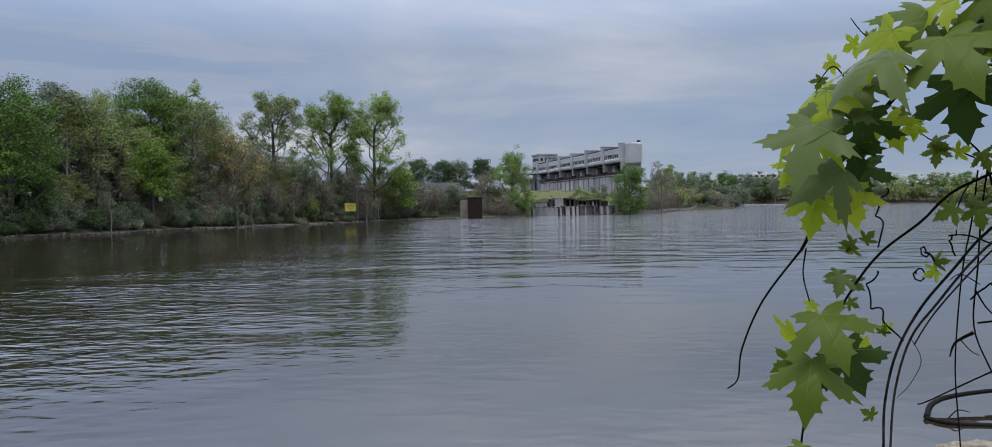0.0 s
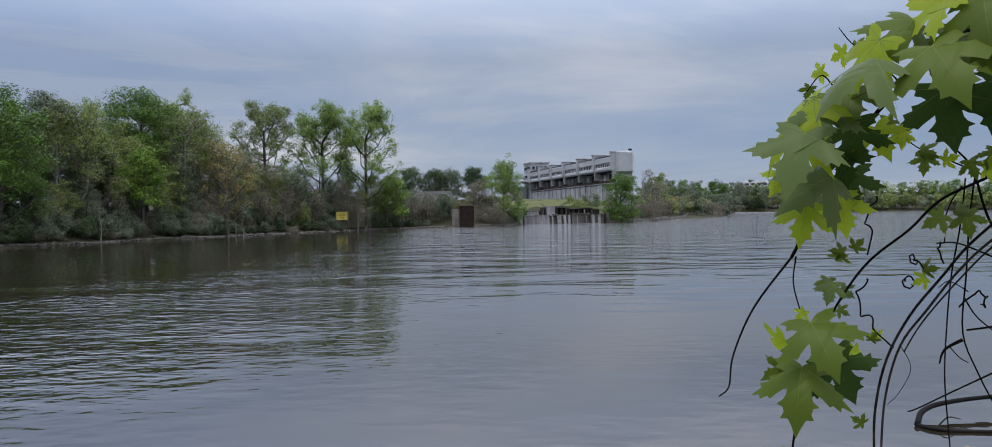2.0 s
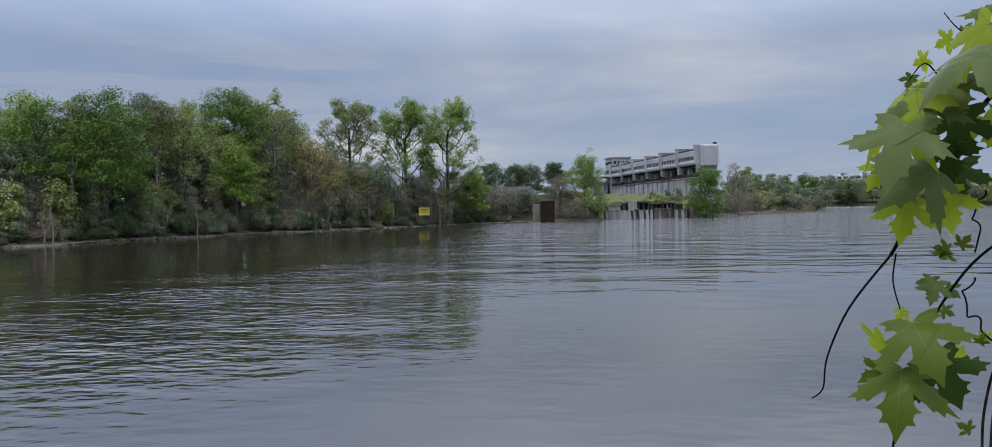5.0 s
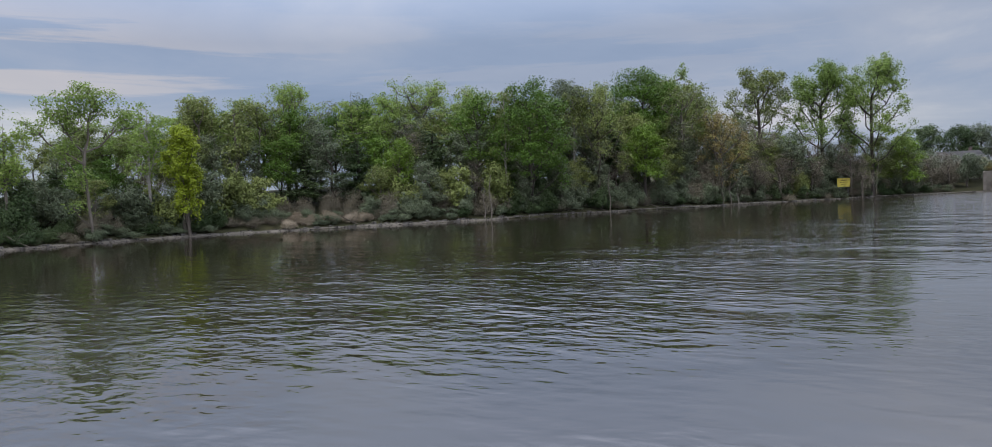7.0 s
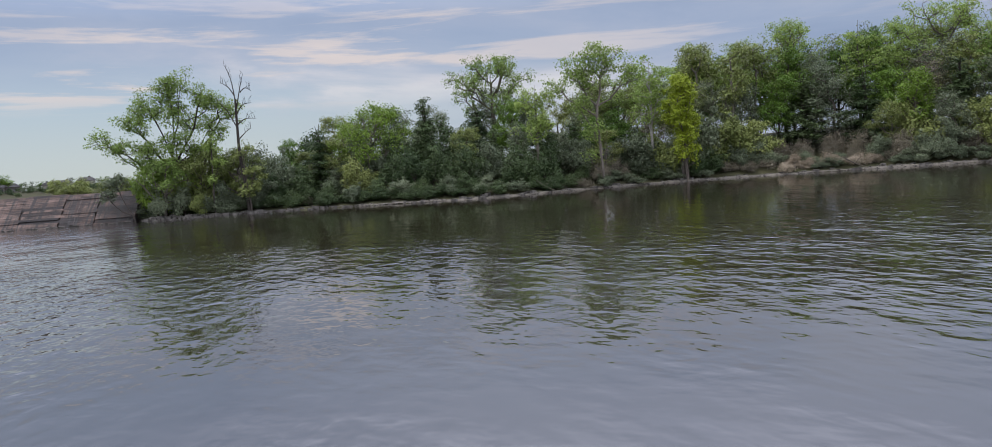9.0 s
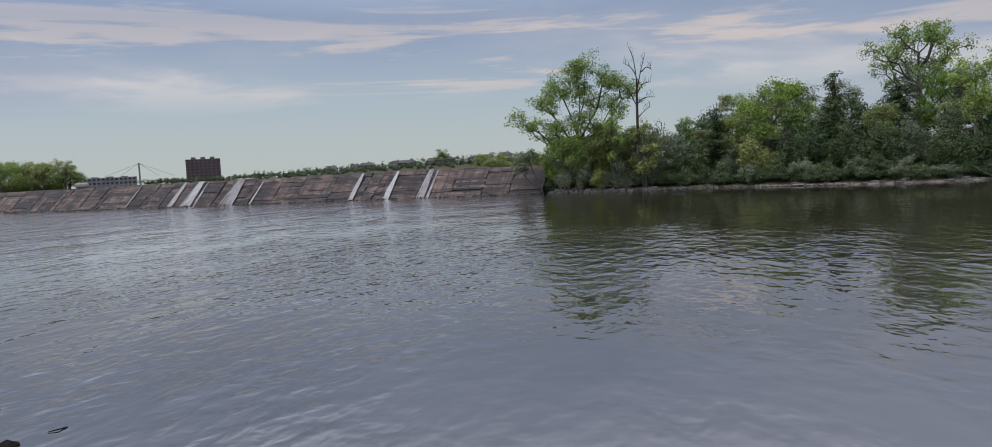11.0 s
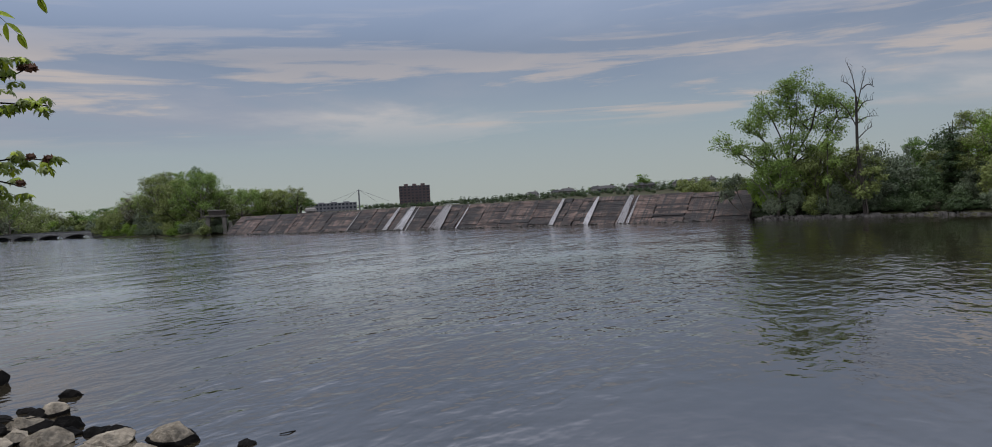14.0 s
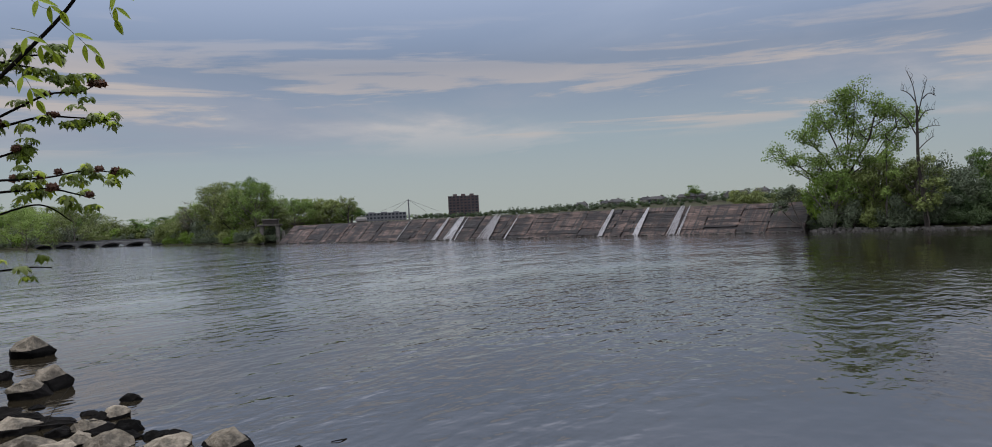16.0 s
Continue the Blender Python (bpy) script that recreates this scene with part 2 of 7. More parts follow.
    # long low waves on the open reaches
    broad = noise_tex(t, mapped(t, tc, (0.16, 0.34, 1), (1, 7, 0), (0, 0, 0.15)), 1.0, 2, 0.5)
    reachy = spread(reach.outputs["Value"], 0.0, 200.0, ((0, 0.0), (24, 0.02), (45, 0.22), (90, 0.50), (200, 0.60)))
    h = maths(t, "ADD", h, maths(t, "MULTIPLY", maths(t, "MULTIPLY", broad, reachy), maths(t, "SUBTRACT", open_water, maths(t, "MULTIPLY", below_dam, 0.55))))
    blur = spread(reach.outputs["Value"], 0.0, 200.0, ((0, 0.012), (40, 0.02), (90, 0.05), (200, 0.07)))
    link(t, maths(t, "ADD", blur, maths(t, "MULTIPLY", maths(t, "MULTIPLY", below_dam, blur), 1.6)), b.inputs["Roughness"])
    bn = node(t, "ShaderNodeBump", Strength=1.0, Distance=1.0)
    link(t, h, bn.inputs["Height"])
    link(t, bn.outputs[0], b.inputs["Normal"])
    link(t, bn.outputs[0], b.inputs["Coat Normal"])
    link(t, maths(t, "MULTIPLY", below_dam, spread(reach.outputs["Value"], 0.0, 200.0, ((0, 0.25), (20, 0.5), (40, 1.0), (200, 1.0)))), b.inputs["Coat Weight"])
    b.inputs["Coat Roughness"].default_value, b.inputs["Coat IOR"].default_value = 0.06, 2.1
    return m


M_WATER = water_material()
M_GROUND = material("bank_soil", (0.022, 0.025, 0.011), (0.055, 0.053, 0.027), 0.25, 0.95, 0.05, 14)
M_BARK = material("grey_bark", (0.07, 0.06, 0.05), (0.17, 0.15, 0.125), 3.0, 0.9, 0.02, 6, stretch=(1, 1, 0.3))
M_BARK_DARK = material("dark_bark", (0.035, 0.03, 0.026), (0.09, 0.078, 0.068), 3.0, 0.9, 0.02, 6, stretch=(1, 1, 0.3))
M_BARK_PALE = material("pale_bark", (0.18, 0.17, 0.15), (0.33, 0.31, 0.28), 3.0, 0.9, 0.02, 6, stretch=(1, 1, 0.3))
L_MAPLE = leaf_material("maple_leaves", (0.050, 0.101, 0.015), (0.094, 0.168, 0.024), (0.171, 0.268, 0.042))
L_SPRING = leaf_material("spring_green_leaves", (0.100, 0.170, 0.021), (0.158, 0.245, 0.033), (0.226, 0.325, 0.054))
L_LIGHT = leaf_material("poplar_leaves", (0.130, 0.198, 0.047), (0.218, 0.305, 0.077), (0.370, 0.465, 0.125), 0.38)
L_OLIVE = leaf_material("willow_leaves", (0.106, 0.134, 0.041), (0.185, 0.222, 0.066), (0.290, 0.318, 0.114))
L_DARK = leaf_material("cedar_and_dark_leaves", (0.032, 0.057, 0.022), (0.064, 0.096, 0.038), (0.115, 0.156, 0.062), 0.15)
L_GREY = leaf_material("olive_scrub_leaves", (0.074, 0.096, 0.056), (0.143, 0.174, 0.104), (0.261, 0.289, 0.182))
L_RUST = leaf_material("budding_leaves", (0.178, 0.143, 0.053), (0.285, 0.237, 0.077), (0.403, 0.344, 0.119))
L_TWIG = leaf_material("bare_twig_tips", (0.105, 0.092, 0.064), (0.165, 0.147, 0.104), (0.250, 0.225, 0.160), 0.1)
L_REED = leaf_material("dry_grass", (0.198, 0.158, 0.109), (0.297, 0.247, 0.178), (0.415, 0.365, 0.277), 0.1)
L_LIME = leaf_material("lime_leaves", (0.187, 0.247, 0.020), (0.286, 0.356, 0.029), (0.396, 0.455, 0.059))
def dam_material():
    """Reddish slabs: some bays darker, thin courses, streaks down the face."""
    m = bpy.data.materials.new("stained_dam_slabs")
    m.use_nodes = True
    t = m.node_tree
    b = t.nodes["Principled BSDF"]
    tc = t.nodes.new("ShaderNodeTexCoord").outputs["Object"]
    a, c = at(94.6, 95.5), at(131.5, 161.5)
    uv = mapped(t, tc, (1, 1, 1), (0, 0, 0), (0, 0, -math.atan2(c.y - a.y, c.x - a.x)))
    bay = noise_tex(t, mapped(t, uv, (0.21, 0.0, 0.02), (3.7, 0, 0)), 1.0, 2, 0.6)
    blotch = noise_tex(t, mapped(t, uv, (0.5, 0.2, 1.1)), 1.0, 5, 0.65)
    course = noise_tex(t, mapped(t, uv, (0.55, 0.0, 7.5), (1, 0, 2)), 1.0, 3, 0.6)
    streak = noise_tex(t, mapped(t, uv, (2.1, 0.0, 0.16), (0, 0, 4)), 1.0, 4, 0.65)
    rnd = t.nodes.new("ShaderNodeObjectInfo").outputs["Random"]
    f = maths(t, "ADD", maths(t, "MULTIPLY", bay, 0.74), maths(t, "MULTIPLY", blotch, 0.26))
    f = maths(t, "ADD", f, maths(t, "MULTIPLY", maths(t, "SUBTRACT", rnd, 0.40), 0.26))
    col = ramp(t, f, [(0.42, (0.010, 0.008, 0.008)), (0.475, (0.023, 0.016, 0.014)), (0.525, (0.055, 0.034, 0.027)), (0.61, (0.098, 0.066, 0.053))])
    col = mixed(t, ramp(t, course, [(0.40, (0.85, 0.85, 0.85)), (0.49, (0, 0, 0))]), col, (0.022, 0.018, 0.018))
    col = mixed(t, ramp(t, streak, [(0.43, (0.85, 0.85, 0.85)), (0.52, (0, 0, 0))]), col, (0.020, 0.020, 0.020))
    col = mixed(t, ramp(t, streak, [(0.64, (0, 0, 0)), (0.72, (0.5, 0.5, 0.5))]), col, (0.17, 0.145, 0.135))
    cell = t.nodes.new("ShaderNodeTexVoronoi")
    cell.inputs["Scale"].default_value = 1.0
    link(t, mapped(t, uv, (0.75, 0.0, 3.6), (2, 0, 1)), cell.inputs["Vector"])
    tone = t.nodes.new("ShaderNodeSeparateColor")
    link(t, cell.outputs["Color"], tone.inputs[0])
    scaled = t.nodes.new("ShaderNodeVectorMath")
    scaled.operation = "SCALE"
    link(t, col, scaled.inputs[0])
    link(t, ramp(t, tone.outputs[0], [(0.0, (0.55, 0.55, 0.55)), (0.6, (1.05, 1.05, 1.05)), (1.0, (1.6, 1.6, 1.6))]), scaled.inputs["Scale"])
    link(t, scaled.outputs[0], b.inputs["Base Color"])
    b.inputs["Roughness"].default_value = 0.85
    bn = node(t, "ShaderNodeBump", Strength=0.9, Distance=0.10)
    link(t, maths(t, "ADD", course, maths(t, "MULTIPLY", blotch, 0.4)), bn.inputs["Height"])
    link(t, bn.outputs[0], b.inputs["Normal"])
    return m


M_DAM = dam_material()
M_DAM_DARK = material("wet_dam_joint", (0.035, 0.03, 0.027), (0.07, 0.06, 0.052), 0.8, 0.6, 0.03, 6)
M_CONCRETE = material("grey_concrete", (0.42, 0.42, 0.425), (0.60, 0.60, 0.605), 0.35, 0.85, 0.01, 10, stain=(0.30, 0.29, 0.28), stain_scale=0.3)
M_CONCRETE_OLD = material("weathered_concrete", (0.07, 0.063, 0.055), (0.21, 0.19, 0.168), 0.6, 0.9, 0.03, 8, stain=(0.06, 0.055, 0.045), stain_scale=0.5)
M_PANEL = material("pale_metal_cladding", (0.54, 0.55, 0.57), (0.67, 0.68, 0.70), 0.2, 0.55, 0.004, 10)
M_DARKBAND = material("dark_bands_and_shade", (0.04, 0.04, 0.045), (0.08, 0.08, 0.085), 0.5, 0.7, 0.0)
M_BEAM = material("rust_brown_beam", (0.05, 0.032, 0.03), (0.11, 0.075, 0.068), 0.6, 0.8, 0.0)
M_GRASS = material("short_grass", (0.055, 0.065, 0.022), (0.105, 0.11, 0.045), 0.5, 0.95, 0.04, 12)
M_SHEET = material("thin_grey_water_sheet", (0.20, 0.19, 0.195), (0.42, 0.405, 0.41), 0.8, 0.45, 0.02, 6, stretch=(1.2, 1.2, 0.3))
M_RUST = material("rusty_steel", (0.012, 0.008, 0.007), (0.030, 0.018, 0.014), 0.9, 0.8, 0.01, 8)
M_SPILL = material("thin_spilling_water", (0.24, 0.235, 0.23), (0.52, 0.515, 0.51), 1.2, 0.4, 0.04, 6, stretch=(2.5, 2.5, 0.4))
M_FOAM = material("falling_water", (0.17, 0.165, 0.165), (0.40, 0.395, 0.40), 2.6, 0.5, 0.04, 4, stretch=(3.0, 3.0, 0.16))
M_ROCK = material("shore_stone", (0.05, 0.047, 0.042), (0.19, 0.178, 0.16), 2.0, 0.85, 0.03, 7)
M_GREYWALL = material("dull_grey_wall", (0.14, 0.14, 0.145), (0.22, 0.22, 0.225), 0.2, 0.85, 0.0)
M_BRICK = material("brown_brick_tower", (0.085, 0.062, 0.060), (0.14, 0.105, 0.10), 0.2, 0.85, 0.0, 10)
M_GLASSDARK = material("dark_window_glass", (0.02, 0.024, 0.03), (0.05, 0.055, 0.065), 0.3, 0.15, 0.0, spec=0.5)
M_WALLPALE = material("pale_house_wall", (0.17, 0.16, 0.145), (0.30, 0.28, 0.255), 0.2, 0.85, 0.0)
M_ROOF = material("grey_shingle_roof", (0.035, 0.035, 0.038), (0.085, 0.082, 0.08), 0.5, 0.9, 0.0)
M_YELLOW = material("yellow_sign_paint", (0.42, 0.34, 0.05), (0.55, 0.46, 0.09), 1.0, 0.5, 0.0)
M_BLACK = material("black_paint_and_shade", (0.02, 0.02, 0.02), (0.04, 0.04, 0.04), 1.0, 0.6, 0.0)
M_WHITE = material("grey_concrete_bridge", (0.085, 0.085, 0.083), (0.15, 0.15, 0.145), 0.3, 0.8, 0.0, stain=(0.05, 0.05, 0.048))
M_STEEL = material("grey_steel", (0.12, 0.12, 0.13), (0.2, 0.2, 0.21), 1.0, 0.5, 0.0, metal=0.5)

# ---------------------------------------------------------------- mesh helpers
def mesh_of(name, verts, faces, mat, smooth=False):
    me = bpy.data.meshes.new(name)
    me.from_pydata([tuple(v) for v in verts], [], [tuple(f) for f in faces])
    me.materials.append(mat)
    if smooth:
        me.shade_smooth()
    return me


def part(name, data, parent, label="", mat=None):
    """A mesh object under a thing or a part. data: a mesh, or a bmesh to be turned into one."""
    if isinstance(data, bmesh.types.BMesh):
        me = bpy.data.meshes.new(name)
        data.to_mesh(me)
        data.free()
        me.materials.append(mat)
        data = me
    ob = new(name, data)
    ob.parent = parent
    return tagged(ob, label)


def thing(name, m, label, category, group="", kind=""):
    """An empty at the base of a thing, which parents its parts."""
    ob = new(name)
    ob.empty_display_size = 0.3
    ob.matrix_basis = m
    return tagged(ob, label, category, group, kind)


def block(bm, cx, cy, cz, sx, sy, sz, rz=0.0, top=1.0, bevel=0.0):
    """A box with its base centre at (cx, cy, cz), turned by rz degrees; top: how far it narrows upwards."""
    c, s = math.cos(radians(rz)), math.sin(radians(rz))
    vs = []
    for z, k in ((0, 1.0), (sz, top)):
        for a, b in ((-1, -1), (1, -1), (1, 1), (-1, 1)):
            x, y = a * sx / 2 * k, b * sy / 2 * k
            vs.append(bm.verts.new((cx + c * x - s * y, cy + s * x + c * y, cz + z)))
    fs = [bm.faces.new([vs[k] for k in f]) for f in ((3, 2, 1, 0), (4, 5, 6, 7), (0, 1, 5, 4), (1, 2, 6, 5), (2, 3, 7, 6), (3, 0, 4, 7))]
    if bevel:
        es = list({e for f in fs for e in f.edges})
        bmesh.ops.bevel(bm, geom=es, offset=bevel, segments=1, affect="EDGES")
    return bm


def box_bm(*args, **kw):
    return block(bmesh.new(), *args, **kw)


def tube_arrays(segs, sides=5):
    """Tapered tubes from rows of (p0, p1, r0, r1)."""
    p0 = np.array([s[0] for s in segs], float)
    p1 = np.array([s[1] for s in segs], float)
    r0 = np.array([s[2] for s in segs], float)
    r1 = np.array([s[3] for s in segs], float)
    d = p1 - p0
    d /= np.linalg.norm(d, axis=1, keepdims=True) + 1e-9
    ref = np.where(np.abs(d[:, 2:3]) > 0.9, [[1.0, 0, 0]], [[0, 0, 1.0]])
    u = np.cross(d, ref)
    u /= np.linalg.norm(u, axis=1, keepdims=True)
    v = np.cross(d, u)
    verts, faces = [], []
    ang = np.arange(sides) * 2 * np.pi / sides
    ring = np.cos(ang)[None, :, None] * u[:, None] + np.sin(ang)[None, :, None] * v[:, None]
    a = p0[:, None] + ring * r0[:, None, None]
    b = p1[:, None] + ring * r1[:, None, None]
    verts = np.concatenate([a, b], 1).reshape(-1, 3)
    n = len(segs)
    base = np.arange(n)[:, None] * 2 * sides
    k = np.arange(sides)[None]
    k2 = (k + 1) % sides
    faces = np.stack([base + k, base + k2, base + sides + k2, base + sides + k], -1).reshape(-1, 4)
    return verts, faces


def path_segs(points, r0, r1):
    """Segments of a tube that narrows from r0 to r1 along a smooth line through a few points."""
    ps = [Vector(p) for p in points]
    fine = []
    for k in range(len(ps) - 1):
        a, b, c, d = ps[max(k - 1, 0)], ps[k], ps[k + 1], ps[min(k + 2, len(ps) - 1)]
        for s in range(5):
            q = s / 5
            fine.append(0.5 * ((2 * b) + (c - a) * q + (2 * a - 5 * b + 4 * c - d) * q * q + (3 * b - a - 3 * c + d) * q ** 3))
    fine.append(ps[-1])
    n = len(fine) - 1
    return [(fine[k], fine[k + 1], r0 + (r1 - r0) * k / n, r0 + (r1 - r0) * (k + 1) / n) for k in range(n)]


def tube_line(points, r0, r1, sides=6):
    """One closed tube along a smooth line through a few points, narrowing from r0 to r1."""
    segs = path_segs(points, r0, r1) if not isinstance(points[0], tuple) or len(points[0]) == 3 else points
    ps = [np.array(s[0]) for s in segs] + [np.array(segs[-1][1])]
    rs = [s[2] for s in segs] + [segs[-1][3]]
    n = len(ps)
    verts, faces, u = [], [], None
    for k in range(n):
        d = ps[min(k + 1, n - 1)] - ps[max(k - 1, 0)]
        d = d / (np.linalg.norm(d) + 1e-12)
        ref = u if u is not None else (np.array([1.0, 0, 0]) if abs(d[2]) > 0.8 else np.array([0, 0, 1.0]))
        u = ref - d * (ref @ d)
        u = u / (np.linalg.norm(u) + 1e-12)
        v = np.cross(d, u)
        verts += [ps[k] + rs[k] * (math.cos(a) * u + math.sin(a) * v) for a in np.arange(sides) * 2 * np.pi / sides]
    for k in range(n - 1):
        for j in range(sides):
            a, b = k * sides + j, k * sides + (j + 1) % sides
            faces.append([a, b, b + sides, a + sides])
    faces.append(list(range(sides))[::-1])
    faces.append([(n - 1) * sides + j for j in range(sides)])
    return verts, faces


# ---------------------------------------------------------------- ground and river
SHORE_FAR = ((-38, 430), (-30, 425), (-24, 420), (-19, 410), (-16.6, 395), (-16.9, 269), (-14, 240), (-11.2, 215), (-8.6, 200), (-2.4, 189), (2, 177),
             (6, 165), (10.5, 150), (14.5, 140), (19, 130), (26, 117), (35, 102), (42, 99), (50, 96), (56, 94), (62, 89), (68, 84), (72, 83),
             (81, 88), (87, 92), (93.6, 94), (94.3, 98))
SHORE_LEFT = ((131.9, 166), (133, 166), (136, 190), (139.2, 222), (139.6, 300), (141, 340), (143, 332), (144.5, 300), (146.2, 272), (150, 260), (156, 180), (160, 90),
              (157, 45), (152, 15), (146, 13), (141, 11.8), (136, 11.2), (128, 10), (110, 7.6), (90, 6.6), (60, 6), (30, 6.5), (0, 7.5), (-20, 8.6),
              (-27, 9.8), (-30, 10.4), (-33, 11.4), (-36, 24), (-38, 60))
DAM_RIGHT, DAM_LEFT = at(94.6, 95.5), at(131.5, 161.5)
RIVER = np.array([at(a, d)[:2] for a, d in SHORE_FAR + SHORE_LEFT])


def shore_distance(x, y):
    """Metres from the water's edge: positive on land, negative on the water."""
    p = np.stack([np.ravel(x), np.ravel(y)], -1)
    best = np.full(len(p), 1e9)
    inside = np.zeros(len(p), bool)
    for a, b in zip(RIVER, np.roll(RIVER, -1, 0)):
        ab = b - a
        t = np.clip(((p - a) @ ab) / (ab @ ab), 0, 1)
        best = np.minimum(best, np.linalg.norm(p - a - t[:, None] * ab, axis=1))
        cross = (a[1] > p[:, 1]) != (b[1] > p[:, 1])
        inside ^= cross & (p[:, 0] < (b[0] - a[0]) * (p[:, 1] - a[1]) / (b[1] - a[1] + 1e-12) + a[0])
    return np.where(inside, -best, best)


# heading; rise of the bank behind the shore; height of the far hills
LAND = np.array(((-180, 1.8, 4), (-60, 1.8, 4), (-36, 1.8, 8), (-30, 3, 8), (-18, 3, 10), (-13, 3.0, 11), (-10, 4.5, 8), (-8, 6.2, 8), (-3, 6.4, 8), (0, 5.0, 8), (6, 4.0, 6), (12, 3.5, 6),
                 (20, 4.5, 7), (45, 5.5, 8), (62, 4.5, 6), (80, 3.0, 4), (92, 1.2, 4), (96, 3.0, 6.0), (105, 3.0, 4.6), (112, 3.0, 2.2), (131, 2.6, 1), (134, 1.0, 3),
                 (139, 0.8, 3), (146, 1.5, 5), (152, 1.8, 4), (180, 1.8, 4)))


def ground_z(x, y):
    x, y = np.ravel(np.asarray(x, float)), np.ravel(np.asarray(y, float))
    sd = shore_distance(x, y)
    az, r = np.degrees(np.arctan2(-x, y)), np.hypot(x, y)
    bank, hill = np.interp(az, LAND[:, 0], LAND[:, 1]), np.interp(az, LAND[:, 0], LAND[:, 2])
    bank = np.where(r < 70, 1.75, bank)
    reach = np.where(r < 70, 4.5, 24.0)
    lift = 0.10 + 0.16 * np.clip(sd / 1.5, 0, 1) + (bank - 0.26) * np.clip((sd - 1.0) / reach, 0, 1) ** 0.9
    lift += hill * np.clip((r - 440) / 120, 0, 1) ** 2 * (3 - 2 * np.clip((r - 440) / 120, 0, 1)) * (sd > 0)
    bed = -0.10 - 0.22 * np.clip(-sd, 0, 9)
    blend = np.clip(sd / 0.6 + 0.5, 0, 1)
    z = bed * (1 - blend) + lift * blend
    wob = 0.14 * np.sin(x * 0.9 + 1.7 * np.sin(y * 0.31)) * np.sin(y * 0.8 + np.sin(x * 0.23))
    return z + wob * np.clip(sd, 0, 1)


def gz(p):
    return float(ground_z(p[0], p[1])[0])


def build_ground():
    radii = np.concatenate([np.linspace(0.5, 40, 60), np.geomspace(41, 460, 130), np.geomspace(480, 4000, 22)])
    n = 600
    ang = np.linspace(0, 2 * np.pi, n, endpoint=False)
    x, y = np.outer(radii, -np.sin(ang)), np.outer(radii, np.cos(ang))
    z = ground_z(x, y)
    verts = np.concatenate([np.stack([x.ravel(), y.ravel(), z], -1), [[0, 0, gz((0, 0))]]])
    i, j = np.meshgrid(np.arange(len(radii) - 1), np.arange(n), indexing="ij")
    k = (j + 1) % n
    faces = np.stack([i * n + j, i * n + k, (i + 1) * n + k, (i + 1) * n + j], -1).reshape(-1, 4)[:, ::-1].tolist()
    faces += [[len(verts) - 1, (j + 1) % n, j][::-1] for j in range(n)]
    ob = new("ground", mesh_of("ground", verts, faces, M_GROUND, True))
    tagged(ob, "earth and leaf litter banks sloping to the river", "ground", kind="structure")


def build_water():
    radii = np.concatenate([[0.0], np.geomspace(4, 480, 40)])
    n = 120
    ang = np.linspace(0, 2 * np.pi, n, endpoint=False)
    verts = [(0, 0, 0)] + [(-math.sin(a) * r, math.cos(a) * r, 0.0) for r in radii[1:] for a in ang]
    faces = [(0, 1 + (j + 1) % n, 1 + j)[::-1] for j in range(n)]
    for i in range(len(radii) - 2):
        faces += [(1 + i * n + j, 1 + (i + 1) * n + j, 1 + (i + 1) * n + (j + 1) % n, 1 + i * n + (j + 1) % n) for j in range(n)]
    ob = new("water", mesh_of("water", verts, faces, M_WATER, True))
    tagged(ob, "dark rippled river water mirroring trees and sky", "river", kind="structure")


build_ground()
build_water()

# ---------------------------------------------------------------- trees
def crown_points(rng, blobs, n, dense=False):
    """Places of leaf clumps: round the outside of lobes that a few ellipsoids (cx, cy, cz, rx, ry, rz) are torn into."""
    if dense:
        b = np.array(blobs, float)
        vol = b[:, 3] * b[:, 5]
        b = b[rng.choice(len(b), n, p=vol / vol.sum())]
        d = rng.normal(size=(n, 3)) + np.array([0, 0, 0.3])
        d /= np.linalg.norm(d, axis=1, keepdims=True)
        return b[:, :3] + d * rng.uniform(0.72, 1.02, (n, 1)) * b[:, 3:]
    lobes = []
    for b in blobs:
        for _ in range(9):
            d = rng.normal(size=3)
            d = d / np.linalg.norm(d) + np.array([0, 0, 0.15])
            k = rng.uniform(0.34, 0.52)
            lobes.append((b[0] + d[0] * b[3] * 0.58, b[1] + d[1] * b[4] * 0.58, b[2] + d[2] * b[5] * 0.56, b[3] * k, b[4] * k, b[5] * k))
        lobes.append((b[0], b[1], b[2], b[3] * 0.5, b[4] * 0.5, b[5] * 0.55))
    b = np.array(lobes)
    vol = (b[:, 3] * b[:, 4] * b[:, 5]) ** 0.75
    b = b[rng.choice(len(b), n, p=vol / vol.sum())]
    d = rng.normal(size=(n, 3)) + np.array([0, 0, 0.25])
    d /= np.linalg.norm(d, axis=1, keepdims=True)
    return b[:, :3] + d * rng.uniform(0.2, 1.1, (n, 1)) ** 0.5 * b[:, 3:]


